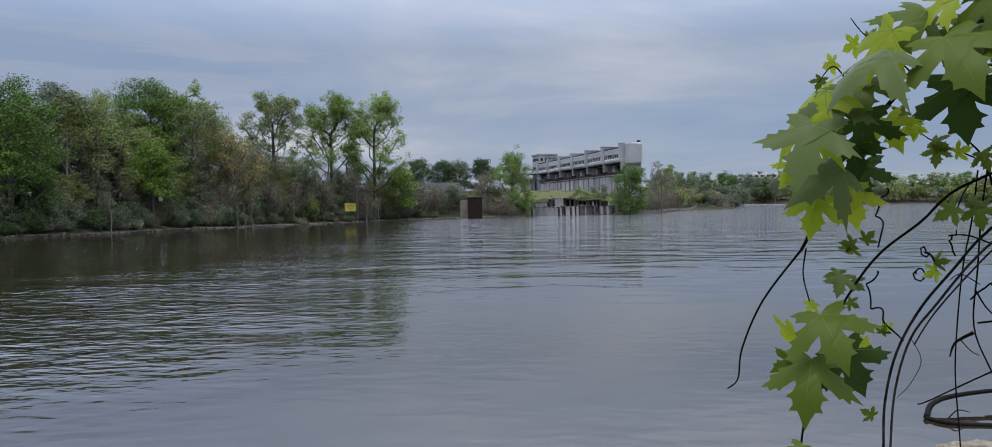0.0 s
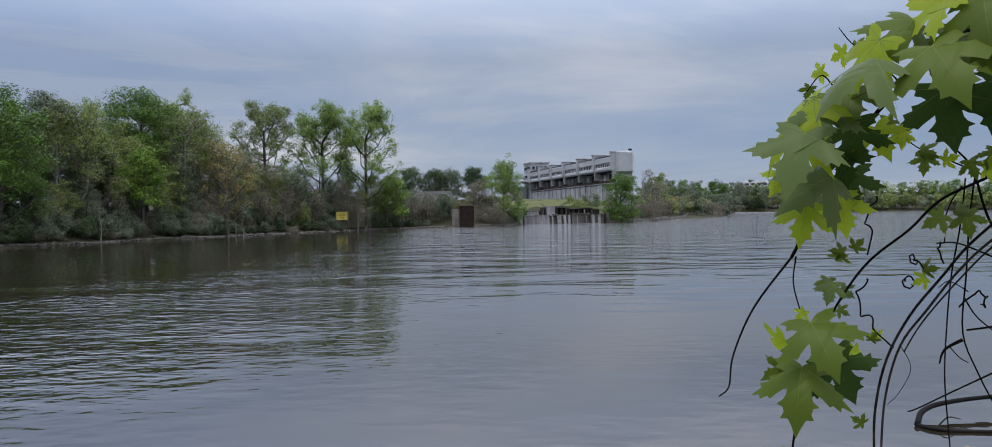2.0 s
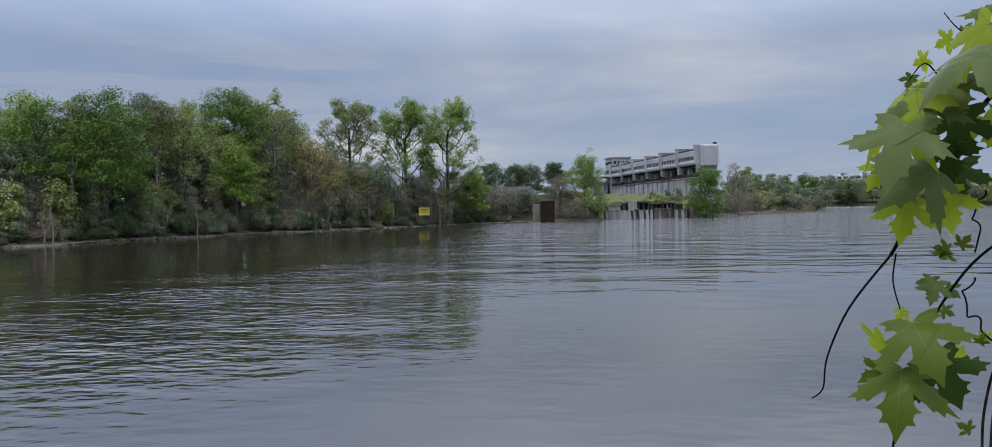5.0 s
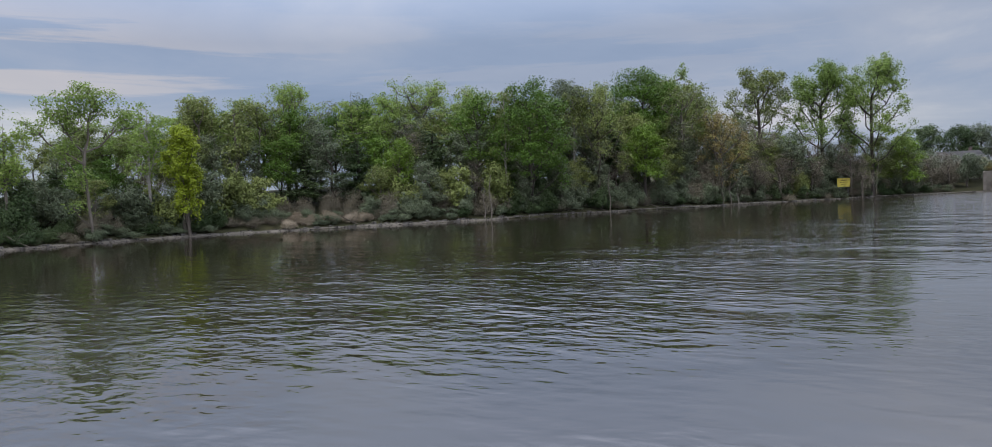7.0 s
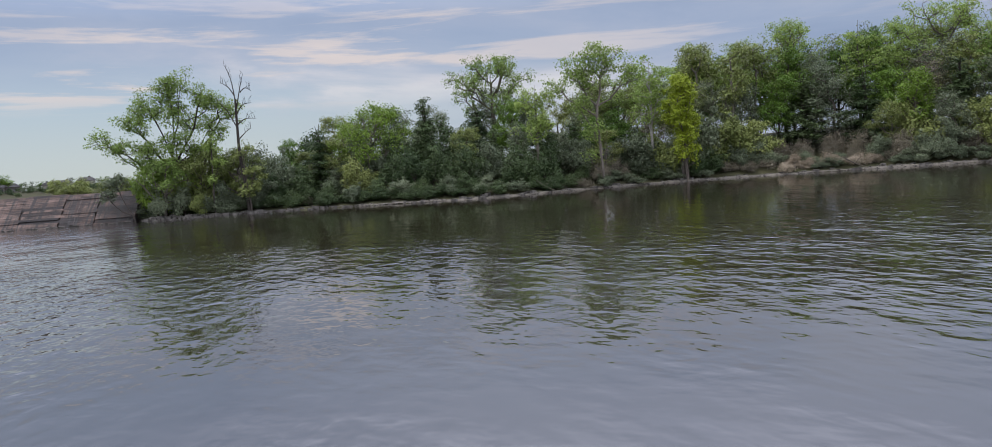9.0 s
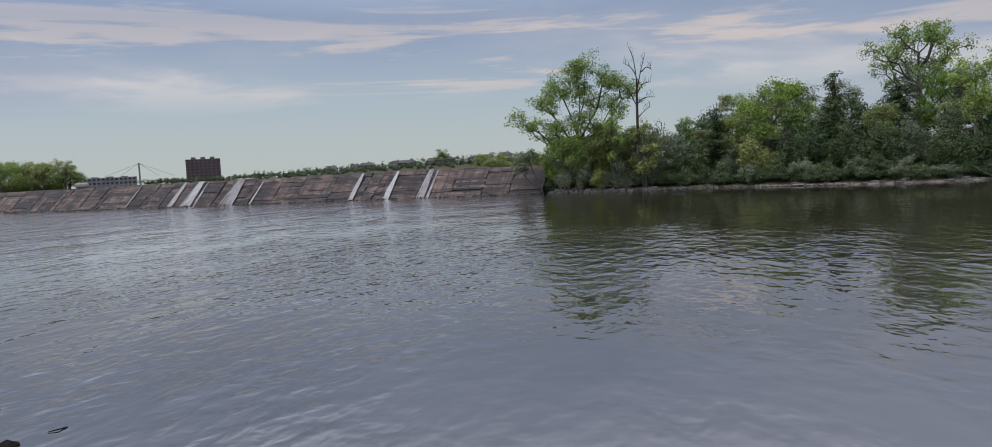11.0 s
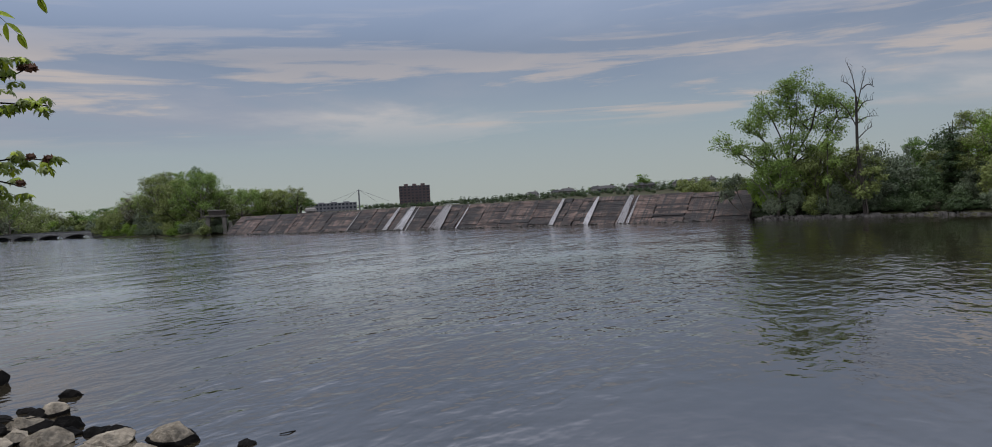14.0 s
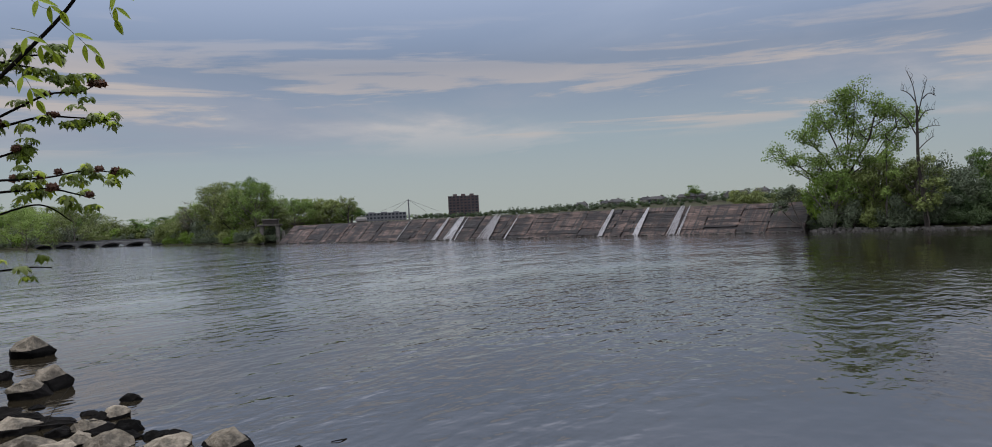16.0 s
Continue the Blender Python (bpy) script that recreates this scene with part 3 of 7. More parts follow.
def skeleton_of(rng, points, trunk, tip, power=0.47, bend=0.05, aims=()):
    """Limbs that join every clump to the trunk by the nearest way, thicker where more of them meet."""
    nodes = [np.array(p, float) for p in trunk]
    parent = [-1] + list(range(len(trunk) - 1))
    # main limbs rise from the trunk towards the crown's masses
    for k, aim in enumerate(aims):
        aim = np.array(aim, float)
        below = [i for i in range(1, len(trunk)) if trunk[i][2] < aim[2] - 0.75 * np.hypot(aim[0] - trunk[i][0], aim[1] - trunk[i][1])]
        root = max(below) if below else max(1, len(trunk) // 3)
        last, a = root, nodes[root]
        for q in (0.3, 0.6, 0.85, 1.1):
            out = q ** 0.8
            nodes.append(a + (aim - a) * np.array([out, out, q ** 1.15]) + rng.normal(size=3) * 0.03 * np.linalg.norm(aim - a))
            parent.append(last)
            last = len(nodes) - 1
    order = np.argsort(np.linalg.norm(points - nodes[len(trunk) - 1], axis=1))
    ends = []
    start = max(1, len(trunk) // 2)
    for p in points[order]:
        q = np.array(nodes)
        d = np.linalg.norm(q - p, axis=1)
        cost = d + 1.2 * np.clip(q[:, 2] - p[2] + 0.35 * d, 0, None)
        cost[:start] += 1e3
        k = int(cost.argmin())
        mid = (nodes[k] + p) / 2 + rng.normal(size=3) * d[k] * bend + np.array([0, 0, -0.02 * d[k]])
        nodes.append(mid)
        parent.append(k)
        nodes.append(p)
        parent.append(len(nodes) - 2)
        ends.append(len(nodes) - 1)
    w = np.ones(len(nodes))
    for k in range(len(nodes) - 1, 0, -1):
        w[parent[k]] += w[k] * 0.9
    r = tip * w ** power
    return [(nodes[parent[k]], nodes[k], min(r[parent[k]], r[k] * 1.35), r[k]) for k in range(1, len(nodes))], [nodes[k] for k in ends]


def leaf_cards(rng, centres, per, spread, size, flat=0.75, droop=0.0):
    """Small pointed leaves in a dome round each clump's centre, their upper sides turned up and outwards."""
    c = np.asarray(centres, float)
    grow = rng.uniform(0.65, 1.35, (len(c), 1))
    c, grow = np.repeat(c, per, 0), np.repeat(grow, per, 0)
    n = len(c)
    out = rng.normal(size=(n, 3)) + np.array([0, 0, 0.30])
    out /= np.linalg.norm(out, axis=1, keepdims=True)
    c = c + out * rng.uniform(0.12, 1, (n, 1)) ** 0.5 * spread * 1.55 * grow * np.array([1, 1, 0.85 * flat])
    up = out * 0.75 + rng.normal(size=(n, 3)) * 0.42 + np.array([0, 0, 0.55])
    u = rng.normal(size=(n, 3)) + out * 0.6 + np.array([0, 0, -0.35 - droop])
    v = np.cross(up, u)
    v /= np.linalg.norm(v, axis=1, keepdims=True) + 1e-9
    u = np.cross(v, up)
    u /= np.linalg.norm(u, axis=1, keepdims=True) + 1e-9
    s = size * rng.uniform(0.6, 1.35, (n, 1))
    verts = np.stack([c + u * s, c + v * s * 0.72 - u * s * 0.4, c - v * s * 0.72 - u * s * 0.4], 1).reshape(-1, 3)
    return verts, np.arange(3 * n).reshape(-1, 3)


KINDS = {
    # leaves, bark, clumps, leaves a clump, clump spread, leaf size, label
    "maple": (L_MAPLE, M_BARK_DARK, 128, 86, 0.67, 0.142, "broad maple tree with dense fresh green foliage"),
    "poplar": (L_LIGHT, M_BARK, 140, 57, 0.48, 0.114, "open-crowned poplar tree with pale spring leaves"),
    "willow": (L_OLIVE, M_BARK, 134, 76, 0.63, 0.129, "olive green willow tree on the river bank"),
    "cedar": (L_DARK, M_BARK_DARK, 128, 63, 0.45, 0.129, "dark green pointed cedar in the bank woods"),
    "scrub": (L_GREY, M_BARK, 128, 73, 0.63, 0.125, "grey-green scrub tree, partly in leaf"),
    "budding": (L_RUST, M_BARK, 117, 54, 0.53, 0.110, "budding tree with yellow-brown young leaves"),
    "twiggy": (L_TWIG, M_BARK, 140, 41, 0.57, 0.082, "still bare grey-brown thicket of twigs"),
    "lime": (L_LIME, M_BARK, 105, 69, 0.43, 0.116, "slender tree with vivid yellow-green leaves"),
    "bush": (L_OLIVE, M_BARK, 63, 79, 0.50, 0.125, "leafy olive green shrub at the water's edge"),
    "greybush": (L_GREY, M_BARK_DARK, 63, 79, 0.50, 0.120, "dull grey-green shrub hanging over the bank"),
    "greenbush": (L_SPRING, M_BARK_DARK, 63, 79, 0.50, 0.129, "bright green leafy shrub on the bank"),
    # dark leaves stand in for shade under the bank trees
    "darkbush": (L_DARK, M_BARK_DARK, 63, 79, 0.50, 0.120, "dark green shrub with shade put into its leaf colour"),
    "drybush": (L_TWIG, M_BARK, 70, 55, 0.53, 0.082, "dry leafless brush on the bank"),
    "reeds": (L_REED, M_BARK_PALE, 70, 63, 0.48, 0.103, "heap of pale dry grass and brush on the bank"),
}
HEIGHT = {"reeds": 3.0, "bush": 4.0, "greybush": 4.0, "greenbush": 4.0, "darkbush": 4.0, "drybush": 3.0}
SHRUB = {"reeds": "grass_heap", "bush": "willow_shrub", "greybush": "scrub_shrub", "greenbush": "maple_shrub", "darkbush": "evergreen_shrub", "drybush": "brush_shrub"}
PROTO = {}


def blobs_of(kind, rng):
    j = lambda a: float(rng.uniform(-a, a))
    if kind in HEIGHT:
        h = HEIGHT[kind]
        return [(j(0.6), j(0.6), h * 0.42, 1.9, 1.9, h * 0.42), (1.2 + j(0.4), j(1), h * 0.33, 1.3, 1.3, h * 0.33), (-1.3 + j(0.4), j(1), h * 0.3, 1.3, 1.3, h * 0.3),
                (j(0.8), j(0.8), h * 0.68, 1.1, 1.1, h * 0.30)]
    if kind == "cedar":
        return [(0, 0, 2.2 + 1.55 * k, 2.5 - 0.36 * k, 2.5 - 0.36 * k, 1.1) for k in range(7)]
    if kind == "poplar":
        return [(j(0.5), j(0.5), 10.6, 2.6, 2.6, 3.2), (-2.0 + j(0.5), j(1.5), 8.6, 1.9, 1.9, 2.6), (2.1 + j(0.5), j(1.5), 8.9, 2.0, 2.0, 2.6),
                (j(1.5), 2.0, 8.2, 1.8, 1.8, 2.4), (j(1.5), -2.0, 8.2, 1.8, 1.8, 2.4), (j(1), j(1), 5.0, 1.8, 1.8, 1.6)]
    if kind == "lime":
        return [(0, 0, 11.2, 2.1, 2.1, 2.7), (0.5, 0, 8.2, 1.9, 1.9, 2.0), (-0.6, 0.3, 6.2, 1.6, 1.6, 1.6), (1.2, 0, 4.6, 1.3, 1.3, 1.5), (0.2, 0, 2.7, 1.0, 1.0, 1.5)]
    if kind == "willow":
        return [(j(0.8), j(0.8), 9.6, 3.6, 3.6, 3.6), (-2.4, j(1), 7.0, 2.2, 2.2, 2.6), (2.4, j(1), 6.8, 2.2, 2.2, 2.8), (j(1), j(1), 4.4, 2.6, 2.6, 2.0)]
    if kind == "scrub":
        return [(j(1), j(1), 9.0, 3.0, 3.0, 4.2), (-1.9, j(1), 6.0, 2.2, 2.2, 3.0), (2.0, j(1), 6.4, 2.2, 2.2, 3.2), (j(1), j(1), 3.6, 2.6, 2.6, 2.2)]
    if kind in ("budding", "twiggy"):
        return [(j(0.8), j(0.8), 9.4, 2.6, 2.6, 3.8), (-1.9, j(1), 6.4, 2.0, 2.0, 2.6), (1.9, j(1), 6.0, 2.0, 2.0, 2.8), (j(1), j(1), 3.8, 2.0, 2.0, 1.8)]
    return [(j(0.6), j(0.6), 9.6, 3.7, 3.7, 4.0), (-2.6 + j(0.4), j(1.2), 6.6, 2.5, 2.5, 3.0), (2.6 + j(0.4), j(1.2), 6.4, 2.5, 2.5, 3.0),
            (j(1.2), 2.4, 5.8, 2.3, 2.3, 2.8), (j(1.2), -2.4, 5.6, 2.3, 2.3, 2.8)]


def make_tree(name, rng, blobs, trunk, leaves, bark, clumps, per, spread, size, tip, label, flat=0.80, droop=0.0, sides=4, dense=False):
    tree = thing(name, Matrix(), label, "shrub" if "shrub" in name else ("dry grass" if "grass" in name else "tree"))
    pts = crown_points(rng, blobs, clumps, dense)
    segs, ends = skeleton_of(rng, pts, trunk, tip, aims=[b[:3] for b in blobs])
    part("trunk", mesh_of("trunk", *tube_arrays(segs, sides), bark, True), tree)
    if per:
        part("crown", mesh_of("crown", *leaf_cards(rng, ends, per, spread, size, flat, droop), leaves), tree)
    return tree


def proto(kind, variant):
    """Builds a kind of tree once: 14 m tall, shrubs 3 to 4 m."""
    rng = np.random.default_rng(abs(hash_of(kind)) + 31 * variant)
    leaves, bark, clumps, per, spread, size, label = KINDS[kind]
    if variant > 1:      # seen from afar: fewer and larger leaves
        clumps, per, size, spread = clumps // 2, per // 2, size * 1.9, spread * 1.25
    h = HEIGHT.get(kind, 14.0)
    lean = rng.normal(size=2) * 0.25
    top = 0.35 if kind in HEIGHT else (0.86 if kind in ("cedar", "lime") else 0.5)
    trunk = [(lean[0] * k / 6 + rng.normal() * 0.06 * (k > 0), lean[1] * k / 6 + rng.normal() * 0.06 * (k > 0), h * top * k / 6) for k in range(7)]
    return make_tree(SHRUB.get(kind, kind + "_tree"), rng, blobs_of(kind, rng), trunk, leaves, bark, clumps, per, spread, size,
                     0.016 if kind in HEIGHT else 0.024, label, droop=0.5 if kind in ("willow", "lime") else 0.0, sides=3 if variant > 1 or kind in HEIGHT else 4)


def hash_of(text):
    return sum(ord(c) * 7 ** k for k, c in enumerate(text)) % 99991


def put(ob, m):
    """Sets ob at m if it is new, or copies it there."""
    if not ob.get("used"):
        ob["used"] = 1
        ob.matrix_basis = m
        return ob
    s = ob.scale
    c = copy_thing(ob, m @ Matrix.Diagonal((1 / s[0], 1 / s[1], 1 / s[2], 1)))
    return c


def plant(kind, p, height, width=None, turn=None, variant=None, label="", group=""):
    """A tree of that kind at the plan place p, so tall, and so wide across."""
    v = random.randrange(2) if variant is None else variant
    if math.hypot(p[0], p[1]) > 235:
        v += 2
    if (kind, v) not in PROTO:
        PROTO[kind, v] = proto(kind, v)
    h = HEIGHT.get(kind, 14.0)
    full = {"cedar": 5.2, "poplar": 8.0, "lime": 4.4, "scrub": 8.4, "maple": 10.0, "willow": 9.2}.get(kind, 5.4 if kind in HEIGHT else 7.6)
    k = height / h * 1.05
    kw = k if width is None else width / full
    turn = random.uniform(0, 360) if turn is None else turn
    m = Matrix.Translation((p[0], p[1], gz(p) - 0.12)) @ pose(0, 0, 0, 0, 0, turn) @ Matrix.Diagonal((kw, kw, k, 1))
    ob = put(PROTO[kind, v], m)
    return tagged(ob, label, group=group)


# skyline of the woods on the far bank: heading, elevation of the tops
SKYLINE = np.array(((3.5, 1.1), (5, 1.3), (7, 2.4), (9.5, 2.4), (12, 3.2), (15, 4.0), (18, 4.8), (20, 6.8), (22, 7.6), (24, 7.8), (27, 7.2), (30, 7.5), (32, 7.7), (36, 7.4),
                    (40, 7.7), (45, 7.6), (49, 7.6), (52, 6.9), (55, 6.8), (58, 6.3), (61, 6.0), (64, 5.1), (66, 5.0), (69, 5.3), (72, 4.9), (74, 5.0),
                    (77, 4.9), (80, 4.6), (82, 4.2), (85.5, 3.2), (88, 2.2), (90, 1.4), (94, 0.9)))
EDGE = np.array(sorted(SHORE_FAR))


def shore_at(az):
    return float(np.interp(az, EDGE[:, 0], EDGE[:, 1]))


def wood_rows():
    rng = random.Random(5)
    # rows from the water's edge inwards: depth, spacing, share of the skyline, kinds
    for depth, step, share, kinds in (
            (2.0, 1.9, 0.10, ("greybush", "darkbush", "drybush", "greybush")),
            (2.8, 2.4, 0.22, ("greybush", "darkbush", "greybush", "drybush", "greybush", "drybush")),
            (5.5, 3.0, 0.46, ("scrub", "greybush", "willow", "scrub", "cedar", "twiggy", "bush")),
            (10.0, 3.4, 0.72, ("scrub", "willow", "scrub", "scrub", "cedar", "willow", "twiggy", "maple")),
            (16.0, 3.6, 0.92, ("willow", "scrub", "scrub", "poplar", "willow", "maple", "poplar")),
            (24.0, 4.2, 1.0, ("poplar", "scrub", "willow", "poplar", "poplar"))):
        az = 4.5
        while az < 94:
            d = shore_at(az) + depth + rng.uniform(-1.2, 1.2)
            el = float(np.interp(az, SKYLINE[:, 0], SKYLINE[:, 1]))
            p = at(az, d)
            full = rise(el, d) - gz(p)
            h = full * share * rng.uniform(0.86, 1.08)
            kind = rng.choice(kinds)
            if az > 63 and rng.random() < 0.85:
                kind = rng.choice(("cedar", "scrub", "scrub", "darkbush", "greybush", "willow"))
            thin = az < 13 or az > 85
            if thin and depth > 12:
                az += 2
                continue
            if 44 < az < 50.5 and depth < 7:
                h *= 0.5
                kind = rng.choice(("reeds", "drybush", "greybush")) if depth < 4 else "drybush"
            if h < 5.5 and kind not in HEIGHT:
                kind = rng.choice(("greybush", "bush", "twiggy", "drybush") if az < 20 else (("greybush", "bush", "darkbush") if az < 63 else ("darkbush", "darkbush", "greybush")))
            if kind in HEIGHT:
                plant(kind, p, max(1.4, min(h, 7.0)), max(3.2, min(7.0, h * 1.1)), rng.uniform(0, 360), rng.randrange(2), group="bank shrubs")
            else:
                plant(kind, p, h, min(10.5, max(5.5, h * rng.uniform(0.6, 0.85))), rng.uniform(0, 360), rng.randrange(2), group="bank woods")
            az += math.degrees(step / d) * rng.uniform(0.75, 1.25)


def specimen(kind, az, d, el, width, label, variant=0, turn=0.0):
    p = at(az, d)
    return plant(kind, p, (rise(el, d) - gz(p)) * 1.06, width, turn, variant, label)


def crowned(name, az, d, el0, el1, wide, leaves, bark, label, seed, clumps=260, per=42, spread=0.62, size=0.15, dense=True, droop=0.0):
    """A tree with a full crown of its own: between two elevations, and so many degrees wide."""
    rng = np.random.default_rng(seed)
    p = at(az, d)
    z = gz(p) - 0.12
    lo, hi, w = rise(el0, d) - z, rise(el1, d) - z, d * math.tan(radians(wide)) / 2 * (1.0 if dense else 1.22)
    h = hi - lo
    blobs = [(0, 0, lo + h * 0.64, w * 0.60, w * 0.60, h * 0.34)]
    for k in range(12):
        a, q = 2.4 * k + rng.uniform(-0.3, 0.3), 0.16 + 0.66 * (k + rng.uniform(0, 0.8)) / 12
        r = w * 0.70 * math.sqrt(max(0.1, 1 - ((q - 0.42) / 0.55) ** 2)) * rng.uniform(0.85, 1.08)
        blobs.append((math.cos(a) * r, math.sin(a) * r, lo + h * q, w * rng.uniform(0.30, 0.42), w * rng.uniform(0.30, 0.42), h * rng.uniform(0.12, 0.19)))
    for k in range(3):
        blobs.append((rng.uniform(-0.4, 0.4) * w, rng.uniform(-0.4, 0.4) * w, lo + h * rng.uniform(0.78, 0.85), w * 0.34, w * 0.34, h * 0.15))
    lean = rng.normal(size=2) * 0.2
    trunk = [(lean[0] * k / 6, lean[1] * k / 6, (lo + h * 0.55) * k / 6) for k in range(7)]
    tree = make_tree(name, rng, blobs, trunk, leaves, bark, clumps, per, spread, size, 0.022, label, droop=droop, sides=5, dense=dense, flat=0.72 if dense else 0.95)
    tree.matrix_basis = Matrix.Translation((p.x, p.y, z)) @ pose(0, 0, 0, 0, 0, az)
    return tree


wood_rows()
crowned("maple_tree", 31.8, 110, -0.2, 8.15, 6.0, L_MAPLE, M_BARK_DARK, "large dark green maple hanging over the bank", 101, 250, 84, 0.92, 0.15)
crowned("maple_tree", 23.7, 137, 2.6, 8.45, 5.7, L_MAPLE, M_BARK_DARK, "rounded dark green maple crown above the woods", 102, 220, 84, 0.98, 0.16)
crowned("willow_tree", 26.85, 121, 0.6, 7.6, 4.4, L_OLIVE, M_BARK, "olive willow with a pale stem and drooping sprays", 103, 260, 34, 0.60, 0.14, False, 0.7)
crowned("maple_tree", 23.65, 124, -0.2, 4.6, 3.1, L_SPRING, M_BARK_DARK, "bright green young maple in front of darker trees", 104, 130, 90, 0.74, 0.14)
crowned("budding_tree", 18.35, 135, -0.9, 5.5, 3.7, L_RUST, M_BARK, "yellow-brown budding tree on the bank", 105, 200, 32, 0.56, 0.135, False)
crowned("poplar_tree", 49.2, 116, 2.4, 8.5, 5.2, L_LIGHT, M_BARK, "pale green poplar above the woods", 106, 260, 34, 0.56, 0.14, False)
crowned("poplar_tree", 39.9, 122, 3.0, 8.6, 6.4, L_LIGHT, M_BARK, "tall pale poplar rising over the bank woods", 107, 300, 32, 0.60, 0.14, False)
crowned("maple_tree", 55.0, 108, 2.6, 7.5, 3.1, L_OLIVE, M_BARK, "narrow olive maple in the bank woods", 108, 100, 80, 0.76, 0.14)
crowned("maple_tree", 41.3, 106, 0.2, 4.4, 2.3, L_SPRING, M_BARK, "small bright green tree among shrubs", 109, 150, 36, 0.46, 0.13, False)
crowned("lime_tree", 56.15, 94.5, 1.2, 5.5, 2.3, L_LIME, M_BARK, "slender vivid yellow-green tree at the water's edge", 110, 200, 60, 0.46, 0.13, True, 0.4)
crowned("lime_shrub", 55.85, 94.1, -1.3, 2.6, 1.45, L_LIME, M_BARK, "low yellow-green leaves on the slender tree's stem", 111, 110, 44, 0.40, 0.13, False, 0.4)
crowned("ash_tree", 7.05, 163, -0.9, 2.7, 2.6, L_SPRING, M_BARK, "fresh green leaning tree above the gravel shore", 112, 100, 74, 0.85, 0.17)
crowned("maple_tree", 35.6, 112, 1.0, 7.6, 4.2, L_MAPLE, M_BARK_DARK, "green maple in the bank woods", 113, 240, 40, 0.62, 0.15, False)
crowned("maple_tree", 29.0, 122, 2.0, 8.0, 4.4, L_GREY, M_BARK_DARK, "grey-green tree behind the large maple", 114, 130, 80, 0.85, 0.15)
crowned("willow_tree", 20.9, 134, 2.4, 7.6, 4.2, L_OLIVE, M_BARK, "thin olive tree beside the maple crown", 115, 190, 28, 0.60, 0.14, False)
specimen("poplar", 21.4, 150, 8.2, 9, "pale poplar behind the maple", 0, 300)
specimen("cedar", 74.5, 96, 5.6, 6, "dark pointed cedar among shrubs", 0, 0)
specimen("cedar", 82.2, 97, 4.1, 6, "dark pointed cedar near the dam", 1, 0)
specimen("poplar", 54.9, 112, 7.1, 9, "pale tree in the bank woods", 0, 200)

# ---------------------------------------------------------------- trees of their own shape
def own_tree(name, az, d, blobs, trunk, leaves, bark, clumps, per, spread, size, tip, label, seed, droop=0.0):
    rng = np.random.default_rng(seed)
    tree = make_tree(name, rng, blobs, trunk, leaves, bark, clumps, per, spread, size, tip, label, droop=droop, sides=6)
    p = at(az, d)
    tree.matrix_basis = Matrix.Translation((p.x, p.y, gz(p) - 0.12)) @ pose(0, 0, 0, 0, 0, az)
    return tree


# local x runs to the right as seen from the river
own_tree("poplar_tree", 91.9, 97.0, [(b[0], b[1], b[2] * 0.90, b[3] * 1.25, b[4] * 1.25, b[5] * 1.15) for b in ((1.1, 0, 15.6, 2.2, 2.0, 2.0), (-1.7, 0.4, 13.9, 2.0, 2.0, 1.8), (3.9, -0.3, 14.3, 2.0, 1.8, 1.7), (6.5, 0, 12.7, 1.6, 1.5, 1.4), (-3.2, 0, 11.2, 2.0, 1.8, 1.6), (0.8, 0.8, 12.2, 2.4, 2.2, 1.9),
                                    (4.6, 0.5, 11.0, 2.1, 1.9, 1.6), (-7.0, 0.4, 10.0, 1.4, 1.2, 1.2), (-4.9, 0.2, 9.0, 1.5, 1.4, 1.1), (-2.3, -0.5, 8.0, 1.8, 1.6, 1.4), (0.9, -0.8, 8.8, 2.0, 1.8, 1.5), (3.6, -0.4, 8.1, 1.8, 1.6, 1.3),
                                    (0.3, 0.3, 5.9, 2.2, 1.9, 1.4), (-3.8, 0.3, 6.8, 1.3, 1.2, 1.0))],
         [(0, 0, 0), (0.1, 0, 1.0), (-0.1, 0.1, 2.0), (0.0, 0.1, 3.2), (0.2, 0, 4.4), (0.3, 0, 5.6)], L_LIGHT, M_BARK_DARK, 420, 56, 0.60, 0.125, 0.017,
         "wide spreading poplar with dark limbs at the end of the dam", 71)


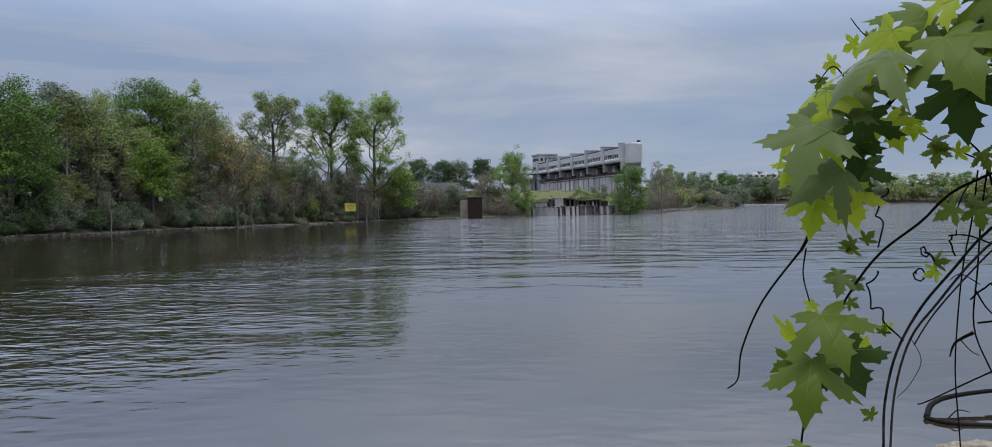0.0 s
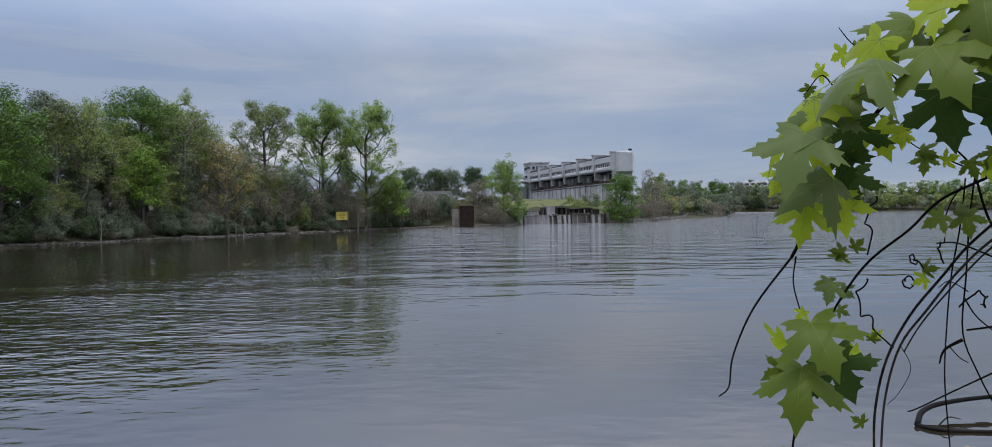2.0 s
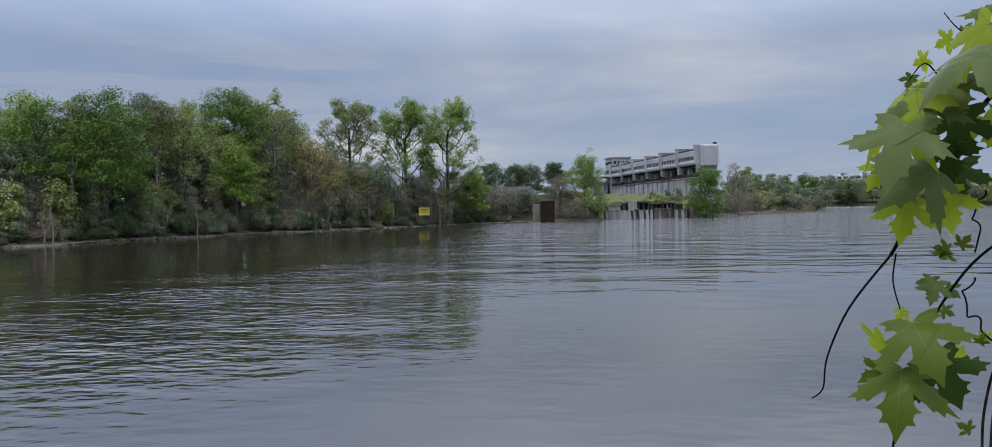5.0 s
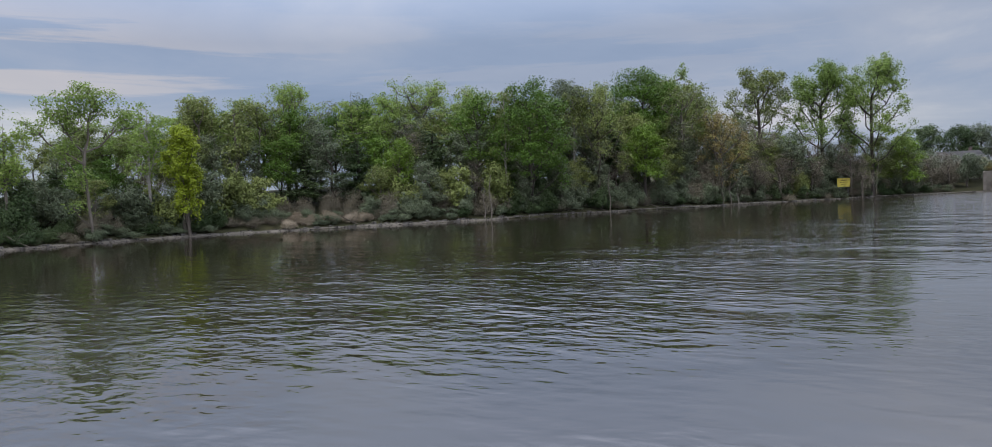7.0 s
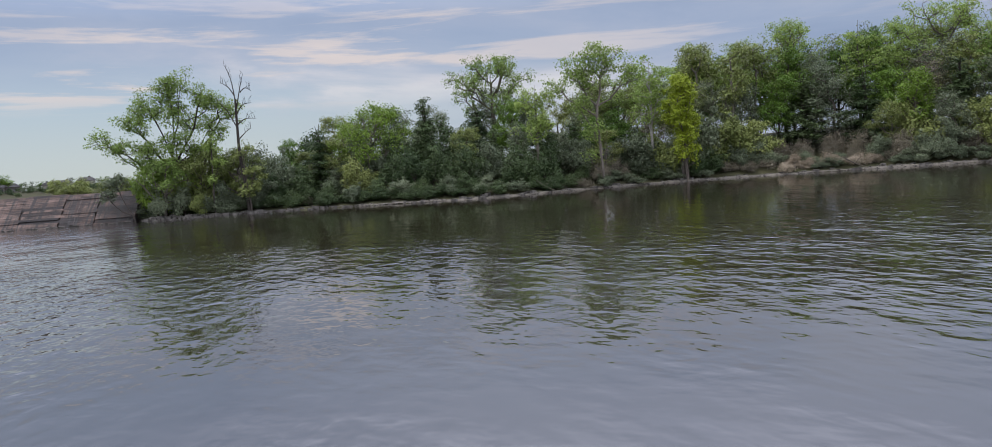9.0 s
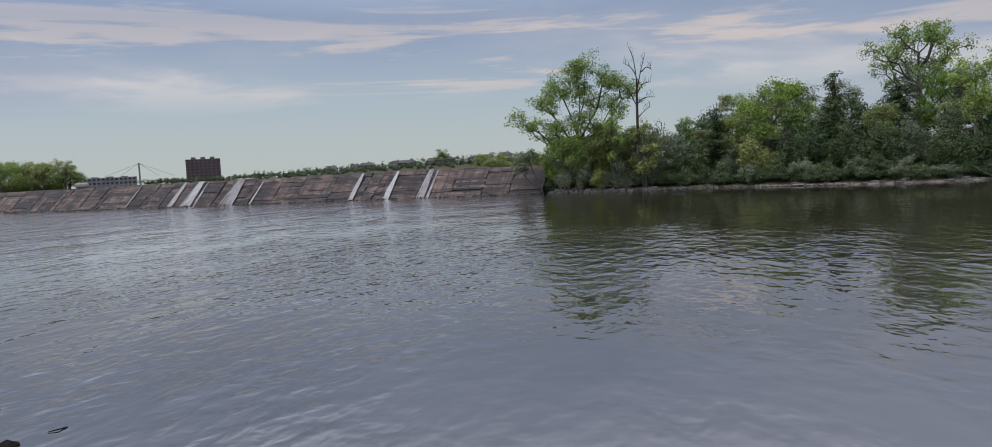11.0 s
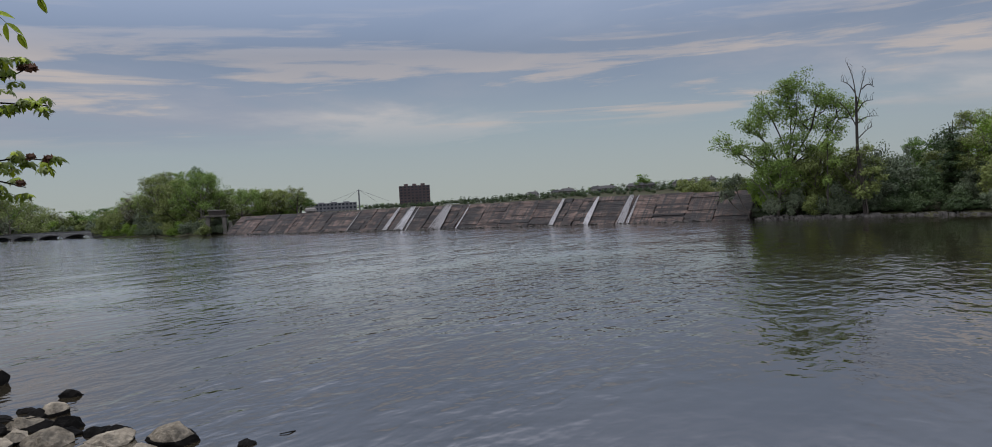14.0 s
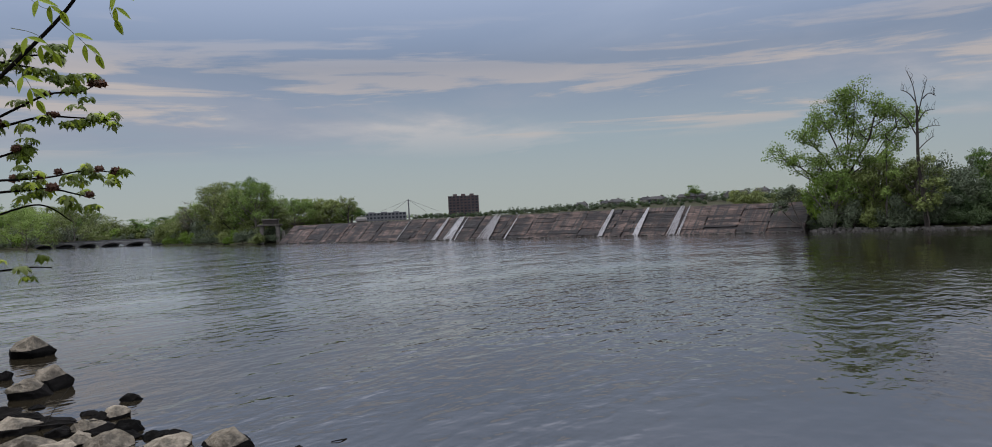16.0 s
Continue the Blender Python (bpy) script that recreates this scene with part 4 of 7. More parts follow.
def dead_tree():
    """A leafless trunk with a few upright broken limbs."""
    rng = np.random.default_rng(4)
    d = 92.5
    p = at(87.15, d)
    h = rise(8.1, d) - gz(p)
    tree = thing("dead_tree", Matrix.Translation((p.x, p.y, gz(p) - 0.1)) @ pose(0, 0, 0, 0, 0, 87), "tall leafless dead tree with a weathered forked top", "tree")
    part("trunk", mesh_of("trunk", *tube_line([(0, 0, 0), (-0.1, 0, 2.5), (-0.5, 0, h * 0.4), (-0.5, 0, h * 0.62), (-0.45, 0, h * 0.78)], 0.24, 0.11, 7), M_BARK_DARK, True), tree)
    limbs = [((-0.5, 0, h * 0.58), (-1.4, 0.3, h * 0.70), (-2.3, 0.4, h * 0.76)), ((-0.45, 0, h * 0.70), (0.1, 0, h * 0.84), (0.5, 0.1, h * 0.93)), ((-0.45, 0, h * 0.76), (-0.7, 0, h * 0.90), (-1.2, 0, h * 1.0)),
             ((-0.5, 0, h * 0.60), (0.4, -0.2, h * 0.64), (1.6, -0.3, h * 0.64)), ((-0.4, 0, h * 0.68), (0.3, 0.4, h * 0.74), (1.2, 0.5, h * 0.75)), ((-0.5, 0, h * 0.80), (-1.1, 0, h * 0.86), (-1.9, 0, h * 0.89)),
             ((0.1, 0, h * 0.82), (0.7, 0, h * 0.85), (1.3, 0, h * 0.83)), ((-0.5, 0, h * 0.5), (0.3, 0.2, h * 0.55), (1.0, 0.3, h * 0.58))]
    for l in limbs:
        segs = path_segs(l, 0.075, 0.020)
        end = Vector(l[-1])
        for k in range(5):
            a = Vector(l[1]).lerp(end, 0.1 + 0.2 * k)
            segs += path_segs((a, a + Vector((rng.normal() * 0.12, rng.normal() * 0.1, 0.4)), a + Vector((rng.normal() * 0.3, rng.normal() * 0.2, 0.85))), 0.025, 0.008)
        part("limb", mesh_of("limb", *tube_arrays(segs, 5), M_BARK_DARK, True), tree)


dead_tree()
own_tree("ivy_shrub", 87.0, 91.6, [(0, 0, 2.9, 1.3, 0.9, 1.2), (-0.4, 0, 7.0, 1.7, 1.2, 1.0), (0.6, 0, 4.4, 1.4, 1.0, 1.2)], [(0, 0, 0), (0, 0, 1.2), (-0.2, 0, 2.6), (-0.4, 0, 5.5)], L_OLIVE, M_BARK, 40, 34, 0.4, 0.16, 0.012,
         "thin pale foliage climbing the dead trunk", 12)
own_tree("sapling_tree", 89.4, 93.6, [(0.2, 0, 7.6, 1.0, 0.9, 1.6), (0.9, 0, 5.8, 1.1, 0.9, 0.8), (0, 0, 4.0, 0.9, 0.9, 0.8)], [(0, 0, 0), (0, 0, 2.0), (0.1, 0, 4), (0.1, 0, 6), (0.2, 0, 8.4)], L_LIGHT, M_BARK_DARK, 44, 22, 0.34, 0.15, 0.014,
         "slim straight sapling with thin light foliage", 15)
own_tree("leaning_tree", 94.4, 95.6, [(-1.6, 0, 4.6, 1.5, 1.2, 1.2), (-2.6, 0, 3.4, 1.0, 1.0, 0.9)], [(0, 0, 0), (-0.3, 0, 1.2), (-0.8, 0, 2.2), (-1.2, 0, 3.2)], L_GREY, M_BARK_DARK, 60, 22, 0.34, 0.13, 0.014,
         "half-bare leaning tree at the edge of the dam", 19)
for az, d, el, w, kind in ((93.4, 97.0, 1.9, 5, "greenbush"), (92.2, 98.5, 2.4, 6, "greenbush"), (90.8, 97, 2.2, 6, "bush"), (89.5, 97.5, 1.9, 5.5, "greenbush"), (88.2, 98, 2.1, 5.5, "bush"), (86.6, 98, 2.4, 6, "greybush"),
                           (85.2, 96.5, 2.2, 5.5, "greybush"), (93, 95.2, 0.4, 4, "greybush"), (91.4, 95.0, 0.3, 4, "greybush"), (90, 94.4, 0.3, 4, "bush"), (88.6, 94.2, 0.4, 4, "greybush"), (86.2, 94, 0.6, 4.5, "greybush")):
    q = at(az, d)
    plant(kind, q, rise(el, d) - gz(q), w, None, None, group="shrubs at the dam's end")
for az, d, hgt in ((34.85, 101.3, 6.2), (35.3, 103, 4.0), (26.2, 116.5, 6.5), (17.8, 131.8, 4.2), (17.3, 132.2, 3.6), (18.3, 131.4, 3.8)):
    q = at(az, d)
    ob = thing("bare_sapling", Matrix.Translation((q.x, q.y, gz(q) - 0.1)) @ pose(0, 0, 0, 0, 0, az), "slim leafless stem at the waterline", "tree", "bare stems")
    part("trunk", mesh_of("trunk", *tube_line([(0, 0, 0), (0.15, 0, hgt * 0.3), (-0.12, 0, hgt * 0.65), (0.2, 0, hgt)], 0.10, 0.03, 6), M_BARK, True), ob)

crowned("tall_tree", 8.75, 157, 1.3, 8.15, 4.3, L_LIGHT, M_BARK_DARK, "tall spreading tree with a dark forked trunk", 116, 380, 48, 0.68, 0.17, False)
crowned("tall_tree", 11.75, 157, 0.9, 8.2, 4.5, L_LIGHT, M_BARK_DARK, "tall full tree with light green foliage", 117, 420, 54, 0.74, 0.17, False)
crowned("round_tree", 15.65, 157, 3.0, 7.85, 4.2, L_OLIVE, M_BARK_DARK, "lone round-crowned tree on a bare trunk", 118, 280, 52, 0.64, 0.16, False)
for az, d, el, w, kind in ((16.8, 146, 4.3, 9, "twiggy"), (15.2, 147, 3.8, 9, "twiggy"), (13.8, 148, 3.4, 9, "scrub"), (12.6, 149, 3.2, 8, "twiggy"), (11.2, 155, 2.9, 8, "scrub"), (10.0, 153, 2.6, 8, "twiggy"), (8.6, 158, 2.8, 8, "willow"),
                           (7.4, 163, 2.7, 8, "willow"), (6.4, 166, 1.9, 7, "scrub"), (5.4, 170, 1.6, 7, "twiggy"), (4.4, 174, 1.5, 7, "twiggy"), (3.4, 178, 1.4, 7, "scrub"), (9.4, 152, 1.4, 7, "twiggy"), (14.4, 143, 2.2, 8, "twiggy"), (16, 139, 2.0, 7, "twiggy")):
    q = at(az, d)
    plant(kind, q, rise(el, d) - gz(q), w, None, None, group="thicket above the shore")
own_tree("shore_poplar_tree", 61.75, 90.2, [(-2.4, 0, 12.6, 3.0, 2.4, 2.4), (0.6, 0, 14.2, 2.6, 2.2, 2.0), (3.2, 0, 12.2, 2.4, 2.0, 2.2), (-4.9, 0, 11.6, 1.6, 1.4, 1.5), (-0.8, 0, 6.4, 1.5, 1.3, 1.3), (-1.5, -0.5, 3.4, 1.0, 0.9, 0.9), (-2.5, 0, 9.4, 1.8, 1.6, 1.2)],
         [(0, 0, 0), (0.0, 0, 1.6), (-0.15, 0, 3.2), (-0.2, 0, 4.8), (-0.35, 0, 6.4), (-0.4, 0, 8.0), (-0.3, 0, 9.2)], L_LIGHT, M_BARK, 190, 44, 0.62, 0.135, 0.018, "tall open poplar on the shore with a long bare trunk", 53)
for az, d, el, w, sd in ((58.2, 96, 6.9, 3.0, 3), (44.6, 112, 8.1, 3.4, 5), (33.6, 110, 7.6, 2.6, 6), (36.4, 118, 8.0, 3.0, 9), (28.6, 120, 7.9, 2.8, 12), (52.6, 104, 7.2, 3.0, 14), (66.4, 92, 5.9, 2.4, 17), (19.9, 140, 7.7, 3.0, 21)):
    q = at(az, d)
    h = rise(el, d) - gz(q)
    own_tree("slender_tree", az, d, [(0, 0, h * 0.80, w, w, h * 0.20), (0.6, 0, h * 0.62, w * 0.9, w * 0.9, h * 0.16), (-0.8, 0, h * 0.5, w * 0.8, w * 0.8, h * 0.12)],
             [(0, 0, 0), (0.05, 0, h * 0.2), (-0.05, 0, h * 0.4), (0.1, 0, h * 0.6), (0, 0, h * 0.8), (0.1, 0, h * 0.96)], L_LIGHT if sd % 2 else L_OLIVE, M_BARK_PALE if sd % 3 == 0 else M_BARK, 90, 36, 0.5, 0.15, 0.02,
             "slender airy tree rising above the bank woods", sd)

# ---------------------------------------------------------------- the dam
def along_dam(s, back=0.0, z=0.0):
    """A place on the dam: s from 0 (wooded end) to 1, metres back from the foot, height."""
    p = DAM_RIGHT.lerp(DAM_LEFT, s)
    u = (DAM_LEFT - DAM_RIGHT).normalized()
    n = Vector((u.y, -u.x, 0))
    return Vector((p.x + n.x * back, p.y + n.y * back, z))


CREST, RUN = 3.55, 3.9


def station(az):
    """The share of the dam's length at which its foot is seen under the heading az."""
    a, u = DAM_RIGHT, DAM_LEFT - DAM_RIGHT
    w = at(az, 1.0)
    return -(a.x * w.y - a.y * w.x) / (u.x * w.y - u.y * w.x)


def quad_slab(bm, s0, s1, k0, k1, proud, thick=0.5):
    """A slab on the sloping face between two stations and two shares of the height."""
    vs = []
    for out in (proud, proud - thick):
        for s, k in ((s0, k0), (s1, k0), (s1, k1), (s0, k1)):
            vs.append(bm.verts.new(along_dam(s, RUN * k - out, CREST * k + out * 0.4 - 0.02)))
    for f in ((0, 1, 2, 3), (7, 6, 5, 4), (0, 4, 5, 1), (1, 5, 6, 2), (2, 6, 7, 3), (3, 7, 4, 0)):
        bm.faces.new([vs[k] for k in f])


def build_dam():
    rng = random.Random(11)
    dam = thing("dam", Matrix(), "long sloping overflow dam of stained reddish stone slabs", "dam", kind="structure")
    bm = bmesh.new()
    n = 40
    rings = []
    for k in range(n + 1):
        s = k / n
        rings.append([bm.verts.new(along_dam(s, b, z)) for b, z in ((0.25, -1.2), (0.25, -0.05), (RUN + 0.2, CREST - 0.12), (RUN + 1.6, CREST - 0.12), (RUN + 1.6, -1.2))])
    for a, b in zip(rings, rings[1:]):
        for k in range(4):
            bm.faces.new((a[k], a[k + 1], b[k + 1], b[k]))
    bm.faces.new(rings[0][::-1])
    bm.faces.new(rings[-1])
    bmesh.ops.recalc_face_normals(bm, faces=bm.faces)
    part("core", bm, dam, "dark wet core behind the slabs", M_DAM_DARK)
    edges = [0.0]
    for k in range(33):
        edges.append(edges[-1] + rng.choice((0.35, 0.7, 1.0, 1.3, 1.7)) * rng.uniform(0.8, 1.2))
    edges = [e / edges[-1] for e in edges]
    for s0, s1 in zip(edges, edges[1:]):
        base = rng.uniform(-0.05, 0.05)
        ks = [0.0]
        while ks[-1] < 0.98:
            ks.append(min(1.0, ks[-1] + rng.uniform(0.06, 0.17)))
        if ks[-1] - ks[-2] < 0.05:
            ks.pop(-2)
        g = rng.choice((0.0001, 0.0002, 0.0005))
        top = rng.uniform(-0.012, 0.02)
        for k0, k1 in zip(ks, ks[1:]):
            bm = bmesh.new()
            j = rng.uniform(-0.0012, 0.0012)
            quad_slab(bm, s0 + g + j, s1 - g + j, k0 + 0.0004 - 0.12 * (k0 == 0), k1 - 0.0004 + top * (k1 == 1), base + rng.uniform(-0.06, 0.05) + 0.06 * (1 - k0) * rng.random())
            bmesh.ops.recalc_face_normals(bm, faces=bm.faces)
            part("slab", bm, dam, "", M_DAM)
    # water running down the face in straight strands that spread towards the foot: heading of the foot, width in metres, strands
    L = (DAM_LEFT - DAM_RIGHT).length
    for az, w, n in ((120.5, 0.9, 12), (119.5, 1.7, 24), (116.9, 2.2, 28), (108.4, 0.7, 11), (105.9, 0.7, 11), (103.4, 1.1, 16), (119.0, 0.3, 2), (115.3, 0.25, 2), (123.2, 0.25, 2), (102.9, 0.3, 3)):
        s = station(az)
        bm = bmesh.new()
        for _ in range(n * 2):
            e0 = rng.uniform(-0.5, 0.5) * w
            lo, hi = rng.choice((-0.02, -0.02, -0.02, 0.15, 0.4)), rng.choice((1.01, 1.01, 1.01, 0.85, 0.6))
            wide = rng.choice((0.02, 0.03, 0.045, 0.07, 0.10))
            prev = None
            for i in range(13):
                q = lo + (hi - lo) * i / 12
                e = e0 * (1.2 - 0.62 * q) + 0.012 * math.sin(i * 0.8 + e0 * 9)
                half = wide * (0.85 - 0.35 * q + 0.06 * math.sin(i * 0.9 + e0 * 30)) * (0.4 if i in (0, 12) else 1.0)
                out = 0.20 + 0.03 * rng.random()
                now = [bm.verts.new(along_dam(s + (e + x) / L, RUN * q - out + abs(x) * 0.4, CREST * q + out * 0.4)) for x in (-half, 0.0, half)]
                if prev:
                    bm.faces.new((prev[0], prev[1], now[1], now[0]))
                    bm.faces.new((prev[1], prev[2], now[2], now[1]))
                prev = now
        bmesh.ops.recalc_face_normals(bm, faces=bm.faces)
        part("water_stream", bm, dam, "white water running down the dam", M_FOAM)
    # wave-washed rubble along the foot
    vs, fs = [], []
    for k in range(260):
        q = along_dam(rng.random(), rng.uniform(-0.5, 0.1), rng.uniform(-0.05, 0.08))
        r = rng.uniform(0.10, 0.28)
        c = [(q.x + x * r * rng.uniform(0.6, 1.2), q.y + y * r * rng.uniform(0.6, 1.2), q.z + z * r * rng.uniform(0.25, 0.6)) for z in (-1, 1) for x, y in ((-1, -1), (1, -1), (1, 1), (-1, 1))]
        fs += [[8 * k + i for i in f] for f in ((3, 2, 1, 0), (4, 5, 6, 7), (0, 1, 5, 4), (1, 2, 6, 5), (2, 3, 7, 6), (3, 0, 4, 7))]
        vs += c
    tagged(part("rubble", mesh_of("rubble", vs, fs, M_ROCK), dam, "wet rubble along the foot"), kind="stuff")


build_dam()


# ---------------------------------------------------------------- power house
def build_power_house():
    right, left = at(-9.45, 265, 0), at(-3.3, 372, 0)
    u = left - right
    L, rz = u.length, math.degrees(math.atan2(u.y, u.x))
    house = thing("power_station", Matrix.Translation((right.x, right.y, 0)) @ pose(0, 0, 0, 0, 0, rz),
                  "long grey concrete hydro power station with raised gallery", "power station")
    # local x runs from the near end to the far end, local +y faces the river
    base, beam, low, roof, top = 3.5, 12.2, 15.9, 20.9, 22.2
    part("rear_wall", box_bm(L / 2 + 1, -4.7, base - 1, L, 1.2, low - base + 3), house, "", M_CONCRETE)
    bays = 6
    w = L / bays
    for k in range(bays + 1):
        x = k * w + (0.8 if k == 0 else 0)
        part("pier", box_bm(x, -2.8, base, 1.3, 4.6, low - base + 0.6, bevel=0.1), house, "", M_CONCRETE)
        part("bracket", box_bm(x, 0.3, beam + 1.2, 0.9, 2.4, low - beam - 0.6, bevel=0.08), house, "", M_CONCRETE)
        part("fin", box_bm(x, -0.4, low + 0.4, 0.8, 5.2, top - low - 0.4, bevel=0.12), house, "", M_PANEL)
        part("fin_cap", box_bm(x, -0.4, top, 1.1, 5.5, 0.35, bevel=0.05), house, "", M_CONCRETE)
    for k in range(bays):
        x = (k + 0.5) * w
        part("gallery", box_bm(x, -0.6, low + 0.25, w - 0.9, 4.2, 1.6, bevel=0.45), house, "rounded pale gallery wall", M_PANEL)
        # a dark slab paints the shade below the gallery
        part("underside", box_bm(x, -0.9, low, w - 0.9, 3.4, 0.3), house, "", M_DARKBAND)
        part("gallery_roof", box_bm(x, -0.8, roof - 2.0, w - 0.9, 4.4, 2.0, bevel=0.22), house, "", M_PANEL)
        part("window_band", box_bm(x, -0.9, low + 1.8, w - 0.9, 3.8, roof - low - 3.6), house, "", M_DARKBAND)
        for j in range(9):
            part("mullion", box_bm(x + (j - 4) * (w - 2.2) / 9, 1.05, low + 1.8, 0.5, 0.25, roof - low - 3.6), house, "", M_PANEL)
        part("parapet_rail", box_bm(x, 1.25, roof, w - 0.9, 0.12, 0.5), house, "", M_STEEL)
        part("beam", box_bm(x, 0.2, beam, w - 0.2, 1.2, 0.75), house, "rust-brown crane beam", M_BEAM)
        part("walkway", box_bm(x, 0.5, beam - 0.25, w - 0.1, 1.2, 0.22), house, "", M_CONCRETE)
        for j in range(3):
            part("gate_panel", box_bm(x + (j - 1) * w / 3, 0.5, base, w / 3 - 0.9, 0.6, beam - base - 0.6, bevel=0.05), house, "", M_CONCRETE)
            part("gate_slot", box_bm(x + (j - 1.5) * w / 3, 0.4, base, 0.9, 0.4, beam - base - 0.4), house, "", M_DARKBAND)
            part("gate_post", box_bm(x + (j - 1.5) * w / 3 + 0.75, 0.75, base, 0.3, 0.3, beam - base), house, "", M_CONCRETE)
        # shade between the piers, painted as a dark box
        part("recess", box_bm(x, -3.8, beam + 1.0, w - 1.6, 1.0, low - beam - 1.2), house, "", M_DARKBAND)
        part("hoist", box_bm(x + w * 0.28, -1.6, beam + 1.0, 1.8, 1.4, 2.2, bevel=0.1), house, "", M_CONCRETE)
    part("end_block", box_bm(-0.6, -2.4, low - 0.6, 3.0, 5.6, top - low + 1.0, bevel=0.55), house, "rounded pale end block", M_PANEL)
    part("end_wall", box_bm(0.0, -2.4, base - 1, 1.6, 5.4, low - base + 0.8), house, "", M_CONCRETE)
    part("roof_box", box_bm(-0.6, -4.4, top + 0.4, 1.2, 0.8, 0.7), house, "", M_DARKBAND)
    # office tower at the far end
    tx = L + 7
    part("office", box_bm(tx, -4, base - 1, 12, 9, 26.4 - base), house, "", M_PANEL)
    part("office_roof", box_bm(tx, -4, 25.4, 12.8, 9.8, 0.6), house, "", M_CONCRETE)
    for z, n in ((22.6, 6), (18.6, 6), (14.6, 6)):
        for j in range(n):
            part("office_window", box_bm(tx + (j - 2.5) * 1.9, 0.55, z, 1.3, 0.2, 1.4), house, "", M_GLASSDARK)
        for j in range(4):
            part("office_window", box_bm(tx - 6.05, -4 + (j - 1.5) * 2.0, z, 0.2, 1.3, 1.4), house, "", M_GLASSDARK)
    part("balcony", box_bm(tx, 0.2, 16.4, 13.5, 11.5, 1.1, bevel=0.2), house, "pale balcony ring", M_PANEL)
    part("annex", box_bm(tx + 4, 5.5, base - 1, 12, 8, 12.0), house, "", M_CONCRETE)


build_power_house()
build_power_house()


# ---------------------------------------------------------------- cascade weir, gate and sign
def build_weir():
    rng = random.Random(3)
    a, b = at(-2.3, 189, 0), at(-8.75, 198, 0)
    u = b - a
    L, rz = u.length, math.degrees(math.atan2(u.y, u.x))
    weir = thing("stepped_weir", Matrix.Translation((a.x, a.y, 0)) @ pose(0, 0, 0, 0, 0, rz), "old stepped concrete weir with water spilling over it", "weir")
    part("sill", box_bm(L / 2, 2.6, -1.0, L, 3.0, 2.9), weir, "", M_DAM_DARK)
    part("back_wall", box_bm(L / 2, 7.0, -1.0, L, 4.0, 4.3), weir, "", M_DAM_DARK)

    def stream(x0, x1, z0, z1, y, mat):
        """A thin fluted sheet of water that hangs down a wall."""
        bm = bmesh.new()
        n = max(4, int((x1 - x0) / 0.14))
        prev = None
        for k in range(n + 1):
            x = x0 + (x1 - x0) * k / n
            dy = 0.03 * math.sin(k * 0.7 + x) + 0.015 * rng.random()
            now = [bm.verts.new((x + 0.02 * math.sin(7 * q + k), y - 0.10 - 0.28 * (1 - q) ** 2 - dy, z0 + (z1 - z0) * q + (0.05 * rng.random() if q == 1 else 0))) for q in (0.0, 0.35, 0.7, 1.0)]
            now.append(bm.verts.new((x, y + 0.5, z1 + 0.03)))
            if prev:
                for i in range(4):
                    bm.faces.new((prev[i], now[i], now[i + 1], prev[i + 1]))
            prev = now
        part("spilling_water", bm, weir, "thin grey sheet of falling water", mat)

    # lower tier: walls with a worn coping, split by dark slots
    for x0, x1, h in ((1.2, 7.9, 2.0), (8.1, 9.5, 1.9), (9.7, 12.3, 2.1), (12.5, 13.5, 2.2), (13.8, 18.5, 2.3), (18.75, 22.4, 2.1)):
        wall = part("lower_wall", box_bm((x0 + x1) / 2, 0.7, -0.8, x1 - x0, 1.3, h + 0.8 - 0.22, bevel=0.10), weir, "", M_CONCRETE_OLD)
        part("coping", box_bm((x0 + x1) / 2, 0.62, h - 0.22, x1 - x0 + 0.12, 1.6, 0.24, bevel=0.07), wall, "", M_CONCRETE_OLD)
    for x0, x1, mat in ((1.3, 4.4, M_SHEET), (4.5, 7.8, M_SHEET), (9.9, 10.9, M_SPILL), (11.5, 12.2, M_SPILL), (12.6, 13.3, M_SPILL), (8.4, 8.8, M_SPILL), (15.0, 15.3, M_SPILL), (19.0, 19.8, M_SPILL), (20.7, 21.5, M_SPILL), (17.4, 17.7, M_SHEET)):
        stream(x0, x1, -0.1, 2.05, -0.05, mat)
    # upper tier: piers under flat caps, openings between
    for x0, x1, h, cap in ((0.5, 1.5, 4.1, 0.5), (1.7, 3.0, 3.9, 0.4), (3.1, 6.8, 3.3, 0.35), (7.4, 8.2, 4.0, 0.5), (8.3, 11.0, 4.2, 0.25), (11.3, 14.3, 4.3, 0.55), (14.7, 17.6, 3.7, 0.4), (17.7, 21.3, 3.8, 0.4)):
        m = (x0 + x1) / 2
        n = max(2, round((x1 - x0) / 1.3) + 1)
        for k in range(n):
            part("pier", box_bm(x0 + 0.25 + (x1 - x0 - 0.5) * k / (n - 1), 4.7, 1.4, 0.42, 1.2, h - cap - 1.4, bevel=0.06), weir, "", M_CONCRETE_OLD)
        part("cap", box_bm(m, 4.6, h - cap, x1 - x0, 1.9, cap, bevel=0.10), weir, "weathered flat cap", M_CONCRETE_OLD)
        # the shade of the opening is put in as a black panel
        part("infill", box_bm(m, 5.3, 1.2, x1 - x0 - 0.3, 0.4, h - cap - 1.2), weir, "black panel standing for shade in the opening under the cap", M_BLACK)
    for x0, x1, z1, mat in ((8.5, 10.8, 4.2, M_SPILL), (3.4, 6.4, 3.0, M_SHEET), (18.6, 19.0, 3.3, M_SPILL), (2.0, 2.3, 3.4, M_SPILL)):
        stream(x0, x1, 1.9, z1, 3.75, mat)
    for k in range(9):
        x = rng.uniform(1.5, L - 1)
